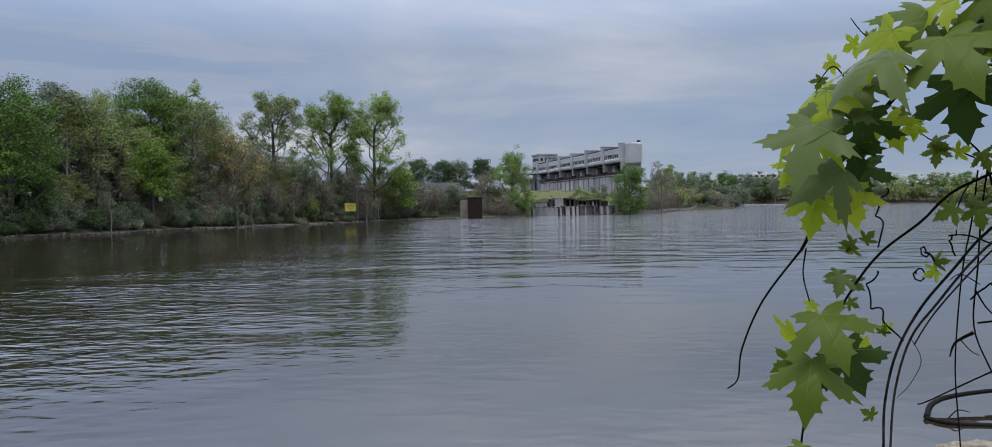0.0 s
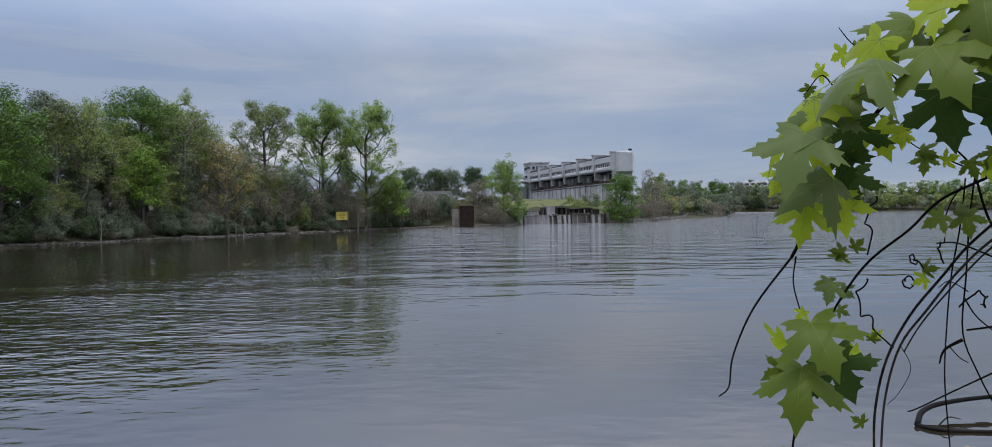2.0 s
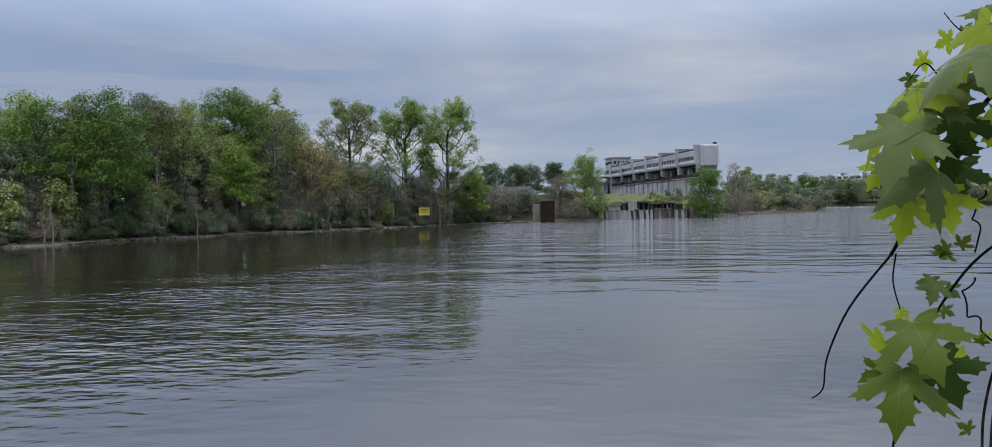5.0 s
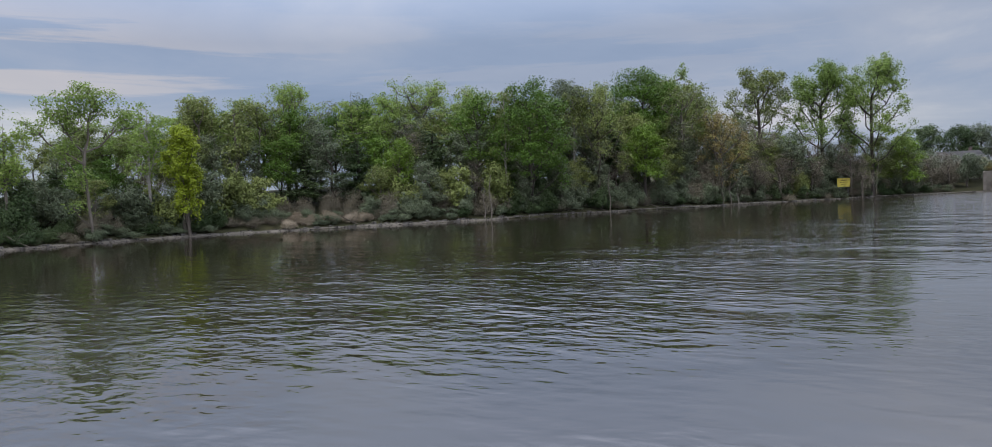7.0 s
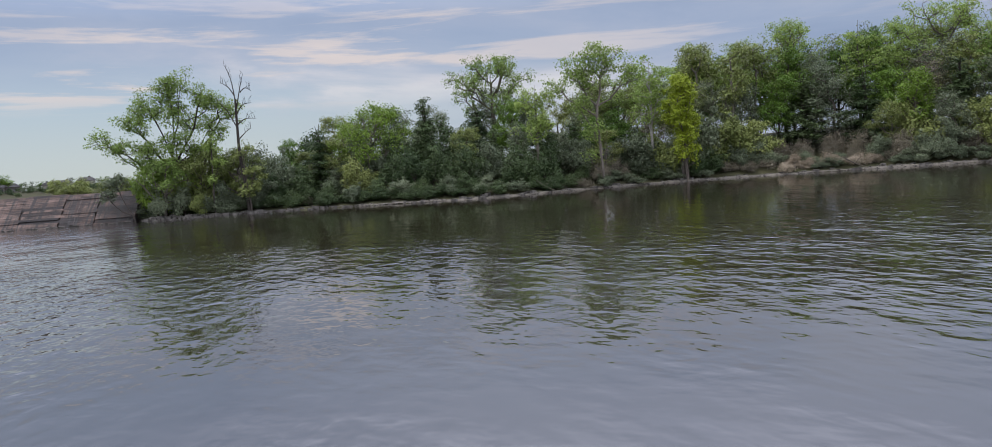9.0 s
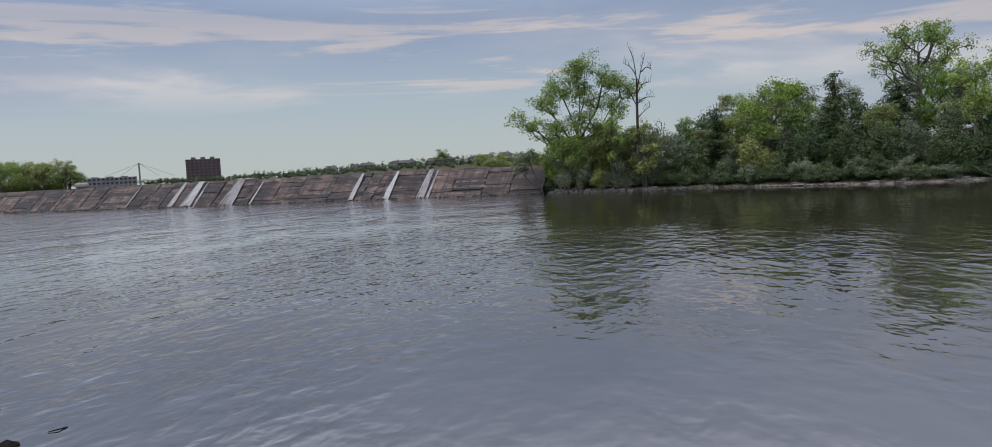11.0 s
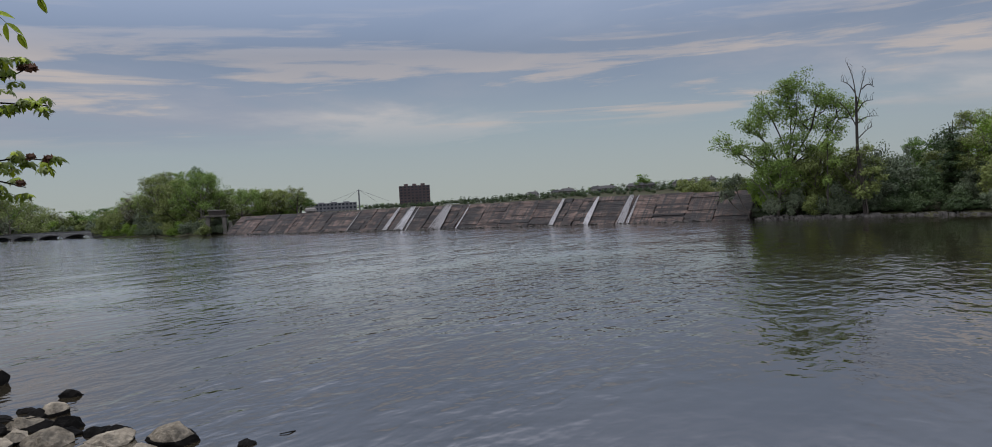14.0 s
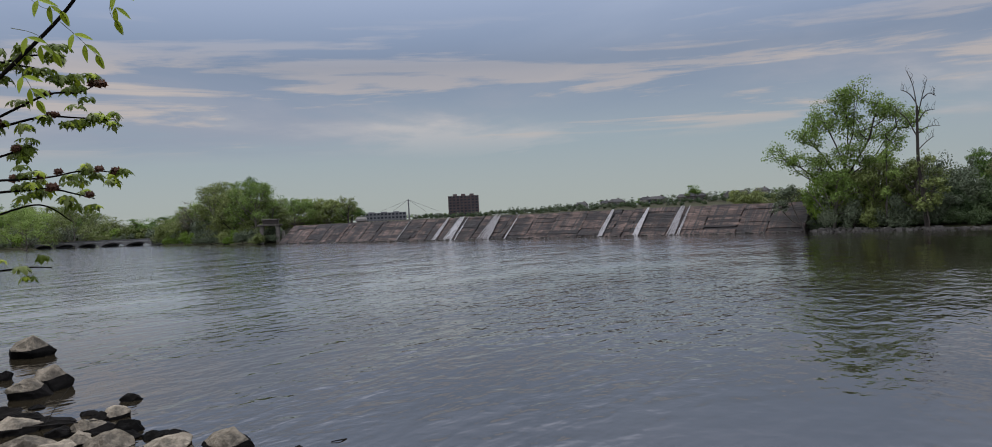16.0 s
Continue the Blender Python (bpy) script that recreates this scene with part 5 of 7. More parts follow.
        part("loose_block", box_bm(x, rng.uniform(1.6, 3.2), 1.85, rng.uniform(0.6, 1.4), 0.7, rng.uniform(0.3, 0.8), rng.uniform(-25, 25), bevel=0.08), weir, "", M_CONCRETE_OLD)
    part("end_post", box_bm(0.5, 0.9, -0.8, 0.7, 2.4, 4.4, bevel=0.08), weir, "", M_CONCRETE)
    part("end_post", box_bm(L - 0.2, 0.9, -0.8, 0.7, 2.4, 3.2, bevel=0.08), weir, "", M_CONCRETE_OLD)


build_weir()


def build_lawn():
    """Mown grass on the bank between the weir and the power station."""
    verts, faces = [], []
    azs, ds = np.linspace(-9.5, -1.6, 30), np.linspace(206, 262, 14)
    for az in azs:
        for d in ds:
            p = at(az, d + 2 * math.sin(az * 3))
            verts.append((p.x, p.y, gz(p) + 0.07))
    n = len(ds)
    for k in range(len(azs) - 1):
        faces += [(k * n + j, (k + 1) * n + j, (k + 1) * n + j + 1, k * n + j + 1) for j in range(n - 1)]
    tagged(new("grass_bank", mesh_of("grass_bank", verts, faces, M_GRASS, True)), "short green grass on the bank above the weir", "grass", kind="structure")


build_lawn()
build_weir()


def build_gate():
    p = at(1.5, 176)
    gate = thing("sluice_pier", Matrix.Translation((p.x, p.y, 0)) @ pose(0, 0, 0, 0, 0, 1.5), "rust-brown steel sluice pier beside a concrete wing wall", "sluice pier")
    part("steel_face", box_bm(0, 0, -0.8, 3.2, 2.6, 5.3, bevel=0.08), gate, "", M_RUST)
    for k in range(4):
        part("rib", box_bm(-1.2 + 0.8 * k, -1.36, -0.5, 0.16, 0.14, 4.8), gate, "", M_RUST)
    part("cap", box_bm(0, 0, 4.5, 3.5, 2.9, 0.28, bevel=0.06), gate, "", M_CONCRETE_OLD)
    part("wing_wall", box_bm(-2.5, 0.8, -0.8, 1.7, 1.2, 4.7, bevel=0.1), gate, "grey concrete wing wall", M_CONCRETE_OLD)


build_gate()


def build_sign():
    p = at(10.5, 152.5)
    z = gz(p)
    sign = thing("warning_sign", Matrix.Translation((p.x, p.y, z)) @ pose(0, 0, 0, 0, 0, 10.5), "yellow warning board on two posts above the shore", "sign")
    lo, hi = rise(-0.5, 152.5) - z, rise(0.08, 152.5) - z
    part("board", box_bm(0, 0, lo, 2.1, 0.08, hi - lo, bevel=0.02), sign, "", M_YELLOW)
    for x in (-0.7, 0.7):
        part("post", box_bm(x, 0.1, 0, 0.1, 0.1, hi), sign, "", M_STEEL)
    for k, w in enumerate((1.0, 1.3, 0.8)):
        part("text_bar", box_bm(0, -0.05, hi - 0.42 - 0.34 * k, w, 0.02, 0.08), sign, "", M_BLACK)


build_sign()


# ---------------------------------------------------------------- distance
def build_apartment_tower(az, d, el_top, width, height, depth, floors, bays, rz, mat, label):
    p = at(az, d)
    top = rise(el_top, d)
    m = Matrix.Translation((p.x, p.y, top - height)) @ pose(0, 0, 0, 0, 0, rz)
    tower = thing("apartment_block", m, label, "building")
    part("wall", box_bm(0, 0, -3, width, depth, height + 3), tower, "", mat)
    for k in (-0.28, 0.0, 0.28):
        part("roof_housing", box_bm(width * k, 0, height, width * 0.14, depth * 0.5, height * 0.07), tower, "", mat)
    for f in range(floors):
        for b in range(bays):
            x = (b + 0.5) / bays * width - width / 2
            part("window", box_bm(x, -depth / 2 - 0.05, (f + 0.3) * height / floors, width / bays * 0.6, 0.3, height / floors * 0.5), tower, "", M_GLASSDARK)
    for b in range(bays + 1):
        x = b / bays * width - width / 2
        part("rib", box_bm(x, -depth / 2 - 0.2, 0, width / bays * 0.16, 0.7, height), tower, "", mat)
    return tower


build_apartment_tower(118.2, 900, 1.62, 34, 32, 18, 10, 8, 118, M_BRICK, "dark brown brick apartment tower beyond the dam")
build_apartment_tower(124.0, 800, 0.66, 44, 14, 16, 4, 12, 124, M_GREYWALL, "long low grey building beyond the dam")
build_apartment_tower(-19.0, 640, 1.65, 26, 20, 14, 6, 6, -19, M_CONCRETE, "pale apartment block among distant trees")


def build_mast():
    d = 700
    p = at(122.2, d)
    top = rise(1.54, d)
    mast = thing("cable_mast", Matrix.Translation((p.x, p.y, 0)) @ pose(0, 0, 0, 0, 0, 122.2), "slim dark mast with stay cables", "mast")
    part("pole", mesh_of("pole", *tube_arrays([((0, 0, 0), (0, 0, top), 0.7, 0.6)], 8), M_STEEL, True), mast)
    for x, z in ((-26, rise(0.72, d)), (-14, rise(0.75, d)), (26, rise(0.61, d)), (15, rise(0.62, d))):
        part("stay_cable", mesh_of("stay_cable", *tube_arrays([((0, 0, top - 0.3), (x, 0, z), 0.12, 0.12)], 5), M_STEEL), mast)


build_mast()


def build_bridge():
    a, b = at(139.2, 229), at(146.0, 276)
    u = b - a
    L, rz = u.length, math.degrees(math.atan2(u.y, u.x))
    bridge = thing("arch_bridge", Matrix.Translation((a.x, a.y, 0)) @ pose(0, 0, 0, 0, 0, rz), "low grey concrete bridge of flat arches", "bridge")
    n = 5
    w = L / n
    deck = rise(-0.46, 245)
    for k in range(n):
        bm = bmesh.new()
        steps = 14
        ring = []
        for j in range(steps + 1):
            q = j / steps
            z = 0.15 + (deck - 0.45) * math.sin(math.pi * q) ** 0.7
            ring.append([bm.verts.new((k * w + q * w, y, zz)) for y in (-2.5, 2.5) for zz in (z, deck)])
        for r, s in zip(ring, ring[1:]):
            for f in ((r[0], s[0], s[1], r[1]), (r[2], r[3], s[3], s[2]), (r[0], r[2], s[2], s[0]), (r[1], s[1], s[3], r[3])):
                bm.faces.new(f)
        bm.faces.new((ring[0][0], ring[0][1], ring[0][3], ring[0][2]))
        bm.faces.new((ring[-1][0], ring[-1][2], ring[-1][3], ring[-1][1]))
        bmesh.ops.recalc_face_normals(bm, faces=bm.faces)
        part("arch", bm, bridge, "", M_WHITE)
    for k in range(n + 1):
        part("pier", box_bm(k * w, 0, -1.5, 1.0, 5.4, 2.0, bevel=0.1), bridge, "", M_WHITE)
    part("parapet", box_bm(L / 2, -2.4, deck, L, 0.25, 0.5), bridge, "", M_WHITE)


build_bridge()


def build_abutment():
    d = 168
    p = at(132.0, d)
    ab = thing("dam_abutment", Matrix.Translation((p.x, p.y, 0)) @ pose(0, 0, 0, 0, 0, 128) @ Matrix.Scale(0.92, 4), "old concrete sluice tower at the end of the dam", "sluice tower")
    for x in (-1.7, 1.7):
        for y in (-1.5, 1.5):
            part("leg", box_bm(x, y, -0.8, 0.8, 0.8, 4.8, bevel=0.06), ab, "", M_CONCRETE_OLD)
    part("deck", box_bm(0, 0, 4.0, 5.2, 4.6, 0.4, bevel=0.05), ab, "", M_CONCRETE_OLD)
    part("cabin", box_bm(0.2, 0.2, 4.4, 3.4, 2.8, 0.9, bevel=0.05), ab, "", M_DAM_DARK)
    part("cabin_roof", box_bm(0.2, 0.2, 5.3, 3.8, 3.2, 0.22, bevel=0.05), ab, "worn flat roof", M_CONCRETE_OLD)
    part("wall", box_bm(0, 2.4, -0.8, 4.0, 1.0, 3.8, bevel=0.06), ab, "", M_CONCRETE_OLD)
    part("sloping_buttress", box_bm(2.9, -0.5, -0.8, 1.2, 3.4, 3.6, top=0.5), ab, "", M_CONCRETE_OLD)


build_abutment()


def build_tank():
    """A small white tank lying on the crest."""
    p = along_dam(station(127.1), RUN + 0.9, CREST - 0.14)
    tank = thing("storage_tank", Matrix.Translation(p) @ pose(0, 0, 0, 0, 0, 127), "small white rounded tank on the dam crest", "tank")
    part("body", box_bm(0, 0, 0.12, 2.2, 0.9, 0.95, bevel=0.30), tank, "", M_WALLPALE)
    for x in (-0.7, 0.7):
        part("foot", box_bm(x, 0, 0, 0.2, 0.8, 0.2), tank, "", M_CONCRETE_OLD)


build_tank()


def build_house(p, rz, w, d, h, wall, roof, label):
    z = gz(p) - 0.2
    house = thing("house", Matrix.Translation((p.x, p.y, z)) @ pose(0, 0, 0, 0, 0, rz), label, "house", "houses on the hill")
    part("wall", box_bm(0, 0, 0, w, d, h), house, "", wall)
    bm = bmesh.new()
    e, up = 0.5, h + d * 0.36
    v = [bm.verts.new(c) for c in ((-w / 2 - e, -d / 2 - e, h), (w / 2 + e, -d / 2 - e, h), (w / 2 + e, d / 2 + e, h), (-w / 2 - e, d / 2 + e, h), (-w / 2 + w * 0.12, 0, up), (w / 2 - w * 0.12, 0, up))]
    for f in ((0, 1, 5, 4), (2, 3, 4, 5), (0, 4, 3), (1, 2, 5), (3, 2, 1, 0)):
        bm.faces.new([v[k] for k in f])
    r = part("roof", bm, house, "", roof)
    part("chimney", box_bm(w * 0.22, 0.6, up - 1.2, 0.8, 0.8, 2.0), r, "", M_BRICK)
    for x in (-0.32, 0.0, 0.32):
        for f in range(2 if h > 4.5 else 1):
            win = part("window", box_bm(x * w, -d / 2 - 0.03, 0.9 + 2.7 * f, w * 0.15, 0.12, 1.4), house, "", M_GLASSDARK)
            part("sill", box_bm(x * w, -d / 2 - 0.10, 0.78 + 2.7 * f, w * 0.17, 0.26, 0.12), win, "", M_CONCRETE)


def build_houses():
    rng = random.Random(8)
    for az, d, w, h in ((97.1, 600, 10, 4.4), (98.3, 625, 8, 4.2), (99.1, 590, 9, 3.0), (101.5, 570, 13, 3.4), (102.4, 650, 8, 4.2), (104.2, 575, 16, 3.0), (105.0, 640, 8, 3.8), (107.1, 600, 13, 3.6), (107.9, 650, 7, 3.8), (109.6, 600, 8, 3.0)):
        k = rng.randrange(3)
        build_house(at(az, d), az + rng.uniform(-60, 60), w, rng.uniform(5.5, 7), h, (M_WALLPALE, M_CONCRETE_OLD, M_BRICK)[k], M_ROOF, ("pale plastered house with a grey hipped roof", "grey house with a shingle roof among trees", "brown brick house with a grey roof")[k])


build_houses()
build_house(at(3.9, 240), 3.9, 13, 8, 2.6, M_GREYWALL, M_ROOF, "low building with a dark roof behind bank shrubs")


# ---------------------------------------------------------------- distant woods
def belt(az0, az1, d, depth, step, el, kinds, group, seed, width=9.0):
    rng = random.Random(seed)
    az = az0
    while az < az1:
        dd = d(az) if callable(d) else d
        dd += rng.uniform(0, depth)
        p = at(az, dd)
        e = (el(az) if callable(el) else el) * rng.uniform(0.84, 1.08)
        h = max(3.0, rise(e, dd) - gz(p))
        kind = rng.choice(kinds)
        if h < 5 and kind not in HEIGHT:
            kind = "darkbush" if "cedar" in kinds else "bush"
        plant(kind, p, h, rng.uniform(0.75, 1.15) * (width if kind not in HEIGHT else min(width, h * 1.5)), rng.uniform(0, 360), rng.randrange(2), group=group)
        az += math.degrees(step / dd) * rng.uniform(0.7, 1.3)


def el_line(*rows):
    t = np.array(rows, float)
    return lambda az: float(np.interp(az, t[:, 0], t[:, 1]))


belt(5.5, 18.5, lambda a: shore_at(a) + 11, 5, 2.6, el_line((5.5, 1.2), (8, 1.9), (11, 2.6), (14, 3.2), (17, 4.0), (18.5, 4.6)), ("scrub", "twiggy", "scrub", "twiggy", "greybush"), "thicket above the shore", 71, 8)
belt(5.5, 20.0, lambda a: shore_at(a) + 5, 3, 2.4, el_line((5.5, 0.4), (9, 0.9), (13, 1.4), (17, 1.9), (20, 2.4)), ("greybush", "drybush", "drybush", "greybush"), "thicket above the shore", 72, 6)
belt(-11.6, -8.7, lambda a: shore_at(a) + 2.5, 2.5, 1.8, el_line((-11.6, -0.1), (-10, 0.3), (-8.7, -0.1)), ("greybush", "bush", "drybush"), "bank shrubs", 73, 4)
belt(-38, -17, 432, 25, 3.4, 1.5, ("willow", "maple", "poplar", "scrub"), "distant woods", 21, 10)
belt(-38, -17, 425, 6, 3.5, 0.8, ("bush", "willow", "scrub"), "distant woods", 22, 10)
belt(-20, -11.2, 410, 40, 2.6, el_line((-20, 1.9), (-14, 1.95), (-11.2, 2.3)), ("scrub", "maple", "cedar", "scrub"), "distant woods", 23, 11)
belt(-16.6, -10.6, lambda a: float(np.interp(a, (-17, -11), (278, 220))), 10, 2.4, el_line((-16.6, 0.25), (-14, 0.75), (-12, 0.9)), ("greybush", "drybush", "bush", "drybush"), "point shrubs", 24, 6)
belt(-15.5, -11.6, lambda a: float(np.interp(a, (-17, -11), (286, 232))), 16, 3.0, el_line((-15.5, 0.7), (-13, 1.05), (-12, 1.2)), ("budding", "budding", "bush"), "rusty shrubs on the point", 44, 7)
belt(-17.5, -11.6, lambda a: float(np.interp(a, (-17, -11), (300, 262))), 40, 3.6, el_line((-17.5, 0.9), (-15, 1.2), (-12, 1.5)), ("scrub", "greybush", "bush"), "point shrubs", 45, 8)
belt(-2.2, 1.5, lambda a: 232.0, 14, 4.0, el_line((-2.4, 0.8), (1.5, 1.2)), ("bush", "greybush", "drybush"), "bank shrubs", 46, 5)
belt(-9.0, -5.7, 214, 8, 3.4, el_line((-9, 1.2), (-7.0, 1.15), (-5.7, 0.95)), ("greybush", "drybush", "scrub"), "bank shrubs", 64, 5)
crowned("maple_tree", 5.65, 262, 0.2, 3.2, 2.1, L_DARK, M_BARK_DARK, "dark rounded tree behind the weir", 141, 130, 70, 1.2, 0.26)
crowned("maple_tree", 3.9, 266, 0.2, 3.15, 2.2, L_DARK, M_BARK_DARK, "broad dark tree behind the weir", 142, 130, 70, 1.2, 0.26)
crowned("maple_tree", 2.6, 270, 0.2, 3.1, 2.0, L_GREY, M_BARK_DARK, "grey-green tree behind the weir", 143, 120, 64, 1.2, 0.26)
crowned("maple_tree", 1.0, 266, 0.2, 3.2, 1.8, L_DARK, M_BARK_DARK, "dark tree beside the power station", 144, 110, 64, 1.1, 0.26)
belt(1.7, 7.0, lambda a: shore_at(a) + 9, 6, 2.8, el_line((1.7, 1.2), (4, 1.5), (7, 1.9)), ("scrub", "twiggy", "scrub", "budding"), "bank shrubs", 74, 7)
belt(2.2, 7.0, lambda a: shore_at(a) + 6, 10, 3.2, 1.2, ("drybush", "greybush", "bush", "twiggy"), "bank shrubs", 26, 6)
belt(107.5, 121.6, 560, 60, 3.4, el_line((107.5, 0.62), (111, 0.66), (114.4, 0.60), (116.3, 0.48), (117, 0.3), (118.6, 0.3), (119.9, 0.48)), ("cedar", "maple", "cedar", "scrub"), "far woods beyond the dam", 27, 13)
belt(119, 131, 900, 60, 9.0, 0.5, ("maple", "willow", "cedar"), "far woods beyond the dam", 57, 14)
belt(95, 112, 660, 30, 4.4, el_line((95, 1.25), (99, 1.12), (104, 1.0), (108, 0.85), (112, 0.75)), ("cedar", "scrub", "maple"), "hillside trees", 28, 9)
belt(95, 112, 500, 25, 8.5, el_line((95, 0.9), (100, 0.70), (112, 0.48)), ("scrub", "cedar", "willow", "maple"), "hillside trees", 48, 9)
belt(95, 112, 505, 30, 4.6, el_line((95, 0.80), (97.5, 0.66), (100, 0.78), (101.2, 0.5), (103, 0.74), (104.5, 0.5), (106.5, 0.66), (108, 0.4), (112, 0.34)), ("cedar", "scrub", "cedar"), "hillside trees", 58, 6)
belt(95, 121, 480, 60, 3.2, 0.03, ("darkbush", "darkbush", "greybush"), "hillside shrubs", 49, 7)
belt(94.8, 99, 150, 25, 3.5, 1.15, ("greybush", "bush", "scrub"), "hillside trees", 29, 6)
belt(131.8, 139.0, lambda a: float(np.interp(a, (131, 139.2), (171, 228))), 16, 3.6, el_line((131.8, 2.2), (132.6, 2.4), (133.2, 3.4), (133.9, 3.0), (134.6, 3.5), (135.3, 3.0), (136.0, 3.4), (136.7, 2.7), (137.4, 2.0), (138.2, 1.4), (139, 0.7)), ("willow", "poplar", "poplar", "maple"), "island trees", 30, 9)
belt(131.8, 139.0, lambda a: float(np.interp(a, (131, 139.2), (166, 224))), 5, 2.4, 0.75, ("bush", "greybush", "bush"), "island shrubs", 31, 7)
belt(131.6, 139.0, lambda a: float(np.interp(a, (131, 133, 136, 139.2), (167.5, 167.5, 191.5, 223.5))), 1.5, 2.0, -0.1, ("bush", "greybush", "greenbush"), "island shrubs", 61, 5)
belt(131.8, 138.4, lambda a: float(np.interp(a, (131, 139.2), (180, 236))), 10, 3.0, el_line((131.8, 1.8), (133, 2.3), (136, 2.3), (138.4, 1.0)), ("willow", "maple", "willow"), "island trees", 62, 10)
belt(126.4, 132.0, 205, 25, 2.8, el_line((126.4, 1.4), (128, 1.9), (132, 2.3)), ("willow", "poplar", "poplar", "maple"), "island trees", 32, 9)
belt(126.8, 132.0, 200, 6, 2.6, 0.9, ("bush", "greenbush"), "island shrubs", 63, 7)
belt(138.0, 147.5, 350, 20, 3.4, el_line((138, 1.0), (141, 1.05), (143, 1.6), (147, 2.1)), ("willow", "maple", "scrub"), "far left woods", 33, 12)
belt(138.0, 147.5, 346, 8, 3.2, 0.45, ("bush", "greenbush", "greybush"), "far left shrubs", 53, 9)
belt(138.4, 146.5, 342, 3, 3.0, 0.0, ("bush", "greybush"), "far left shrubs", 54, 8)
belt(143.6, 149, lambda a: float(np.interp(a, (143, 150), (312, 272))), 8, 3.2, 0.9, ("bush", "willow", "scrub"), "left bank shrubs", 55, 9)
belt(143, 158, lambda a: float(np.interp(a, (143, 150), (318, 280))), 30, 4.0, el_line((143, 1.5), (145, 2.1), (148, 2.6), (158, 4)), ("willow", "maple", "poplar"), "left bank trees", 34, 12)
belt(146.6, 158, lambda a: float(np.interp(a, (146, 150, 156), (277, 264, 200))), 5, 4.0, 0.5, ("bush", "greenbush", "greybush"), "left bank shrubs", 35, 7)
crowned("island_tree", 135.6, 200, -0.2, 3.3, 3.3, L_OLIVE, M_BARK, "broad olive green tree on the island", 121, 200, 60, 0.80, 0.17)
crowned("island_tree", 133.0, 184, -0.3, 3.3, 3.6, L_LIGHT, M_BARK, "rounded light green tree on the island", 122, 220, 50, 0.74, 0.17, False)
crowned("island_tree", 134.4, 192, -0.3, 2.9, 2.8, L_OLIVE, M_BARK_DARK, "olive green tree on the island", 123, 160, 56, 0.78, 0.17)
crowned("island_tree", 130.3, 200, -0.2, 1.95, 3.3, L_LIGHT, M_BARK, "low light green tree behind the dam", 124, 150, 50, 0.76, 0.17, False)
crowned("island_tree", 128.1, 200, -0.2, 1.85, 3.0, L_OLIVE, M_BARK, "low olive tree behind the dam", 125, 150, 56, 0.76, 0.17)
crowned("island_tree", 126.6, 190, 0.2, 2.0, 1.5, L_OLIVE, M_BARK_DARK, "slender open tree at the end of the island", 126, 90, 26, 0.46, 0.13, False)
crowned("bank_tree", 144.2, 268, -0.6, 2.2, 3.6, L_OLIVE, M_BARK, "light green tree on the far bank beside the bridge", 127, 170, 46, 1.0, 0.22, False)
crowned("bank_tree", 146.9, 262, -0.6, 2.0, 3.2, L_LIGHT, M_BARK, "pale green tree on the far bank", 128, 170, 46, 1.0, 0.22, False)
crowned("maple_tree", 78.3, 97.5, -0.2, 5.0, 5.2, L_SPRING, M_BARK, "fresh light green tree beside cedars", 129, 300, 44, 0.56, 0.125, False)
crowned("poplar_tree", 69.5, 107, 3.4, 7.9, 5.8, L_LIGHT, M_BARK, "light green tree standing over the cedars", 130, 280, 36, 0.50, 0.13, False)
crowned("willow_shrub", 92.6, 95.6, -0.6, 2.1, 3.2, L_LIGHT, M_BARK, "light green many-stemmed shrub at the end of the dam", 131, 150, 44, 0.46, 0.12, False)
crowned("willow_shrub", 90.0, 96.2, -0.7, 2.7, 2.8, L_OLIVE, M_BARK, "olive shrub with bare stems above the stones", 132, 140, 44, 0.46, 0.12, False)
crowned("willow_shrub", 87.6, 95.4, -0.9, 2.5, 3.4, L_OLIVE, M_BARK, "thin olive shrub round the dead trunk", 133, 150, 40, 0.46, 0.12, False)
crowned("shrub_tree", -1.15, 187, -1.5, 4.05, 3.0, L_LIGHT, M_BARK, "tall many-stemmed yellow-green shrub beside the sluice pier", 61, 300, 54, 0.66, 0.17, False)
crowned("shrub_tree", 0.6, 189, -0.7, 2.3, 2.7, L_TWIG, M_BARK, "grey half-bare thicket behind the sluice pier", 62, 170, 30, 0.60, 0.13, False)
specimen("twiggy", 0.5, 186, 2.0, 8, "grey half-bare thicket beside the sluice pier")
specimen("drybush", -0.2, 184, 0.6, 8, "dry grey brush beside the sluice pier")
crowned("shrub_tree", -9.75, 203, -1.6, 2.6, 3.1, L_MAPLE, M_BARK_DARK, "dense green shrub tree at the weir's end", 63, 170, 84, 0.86, 0.17)
specimen("twiggy", -12.0, 218, 2.7, 10, "bare brown tree on the stony point")
specimen("willow", -12.6, 300, 2.4, 9, "olive tree behind the stony point", 0)
specimen("bush", -6.5, 206, 0.7, 9, "dark shrub above the weir")
specimen("maple", 101.6, 530, 1.6, 15, "round tree on the hill with houses")
specimen("bush", 132.9, 166.5, -0.4, 4.5, "green shrub against the sluice tower")
specimen("twiggy", 137.2, 214, 2.0, 8, "half-bare grey tree at the island's end", 1)
specimen("maple", 126.3, 196, 1.7, 8, "slender open tree at the dam's wooded island", 1)

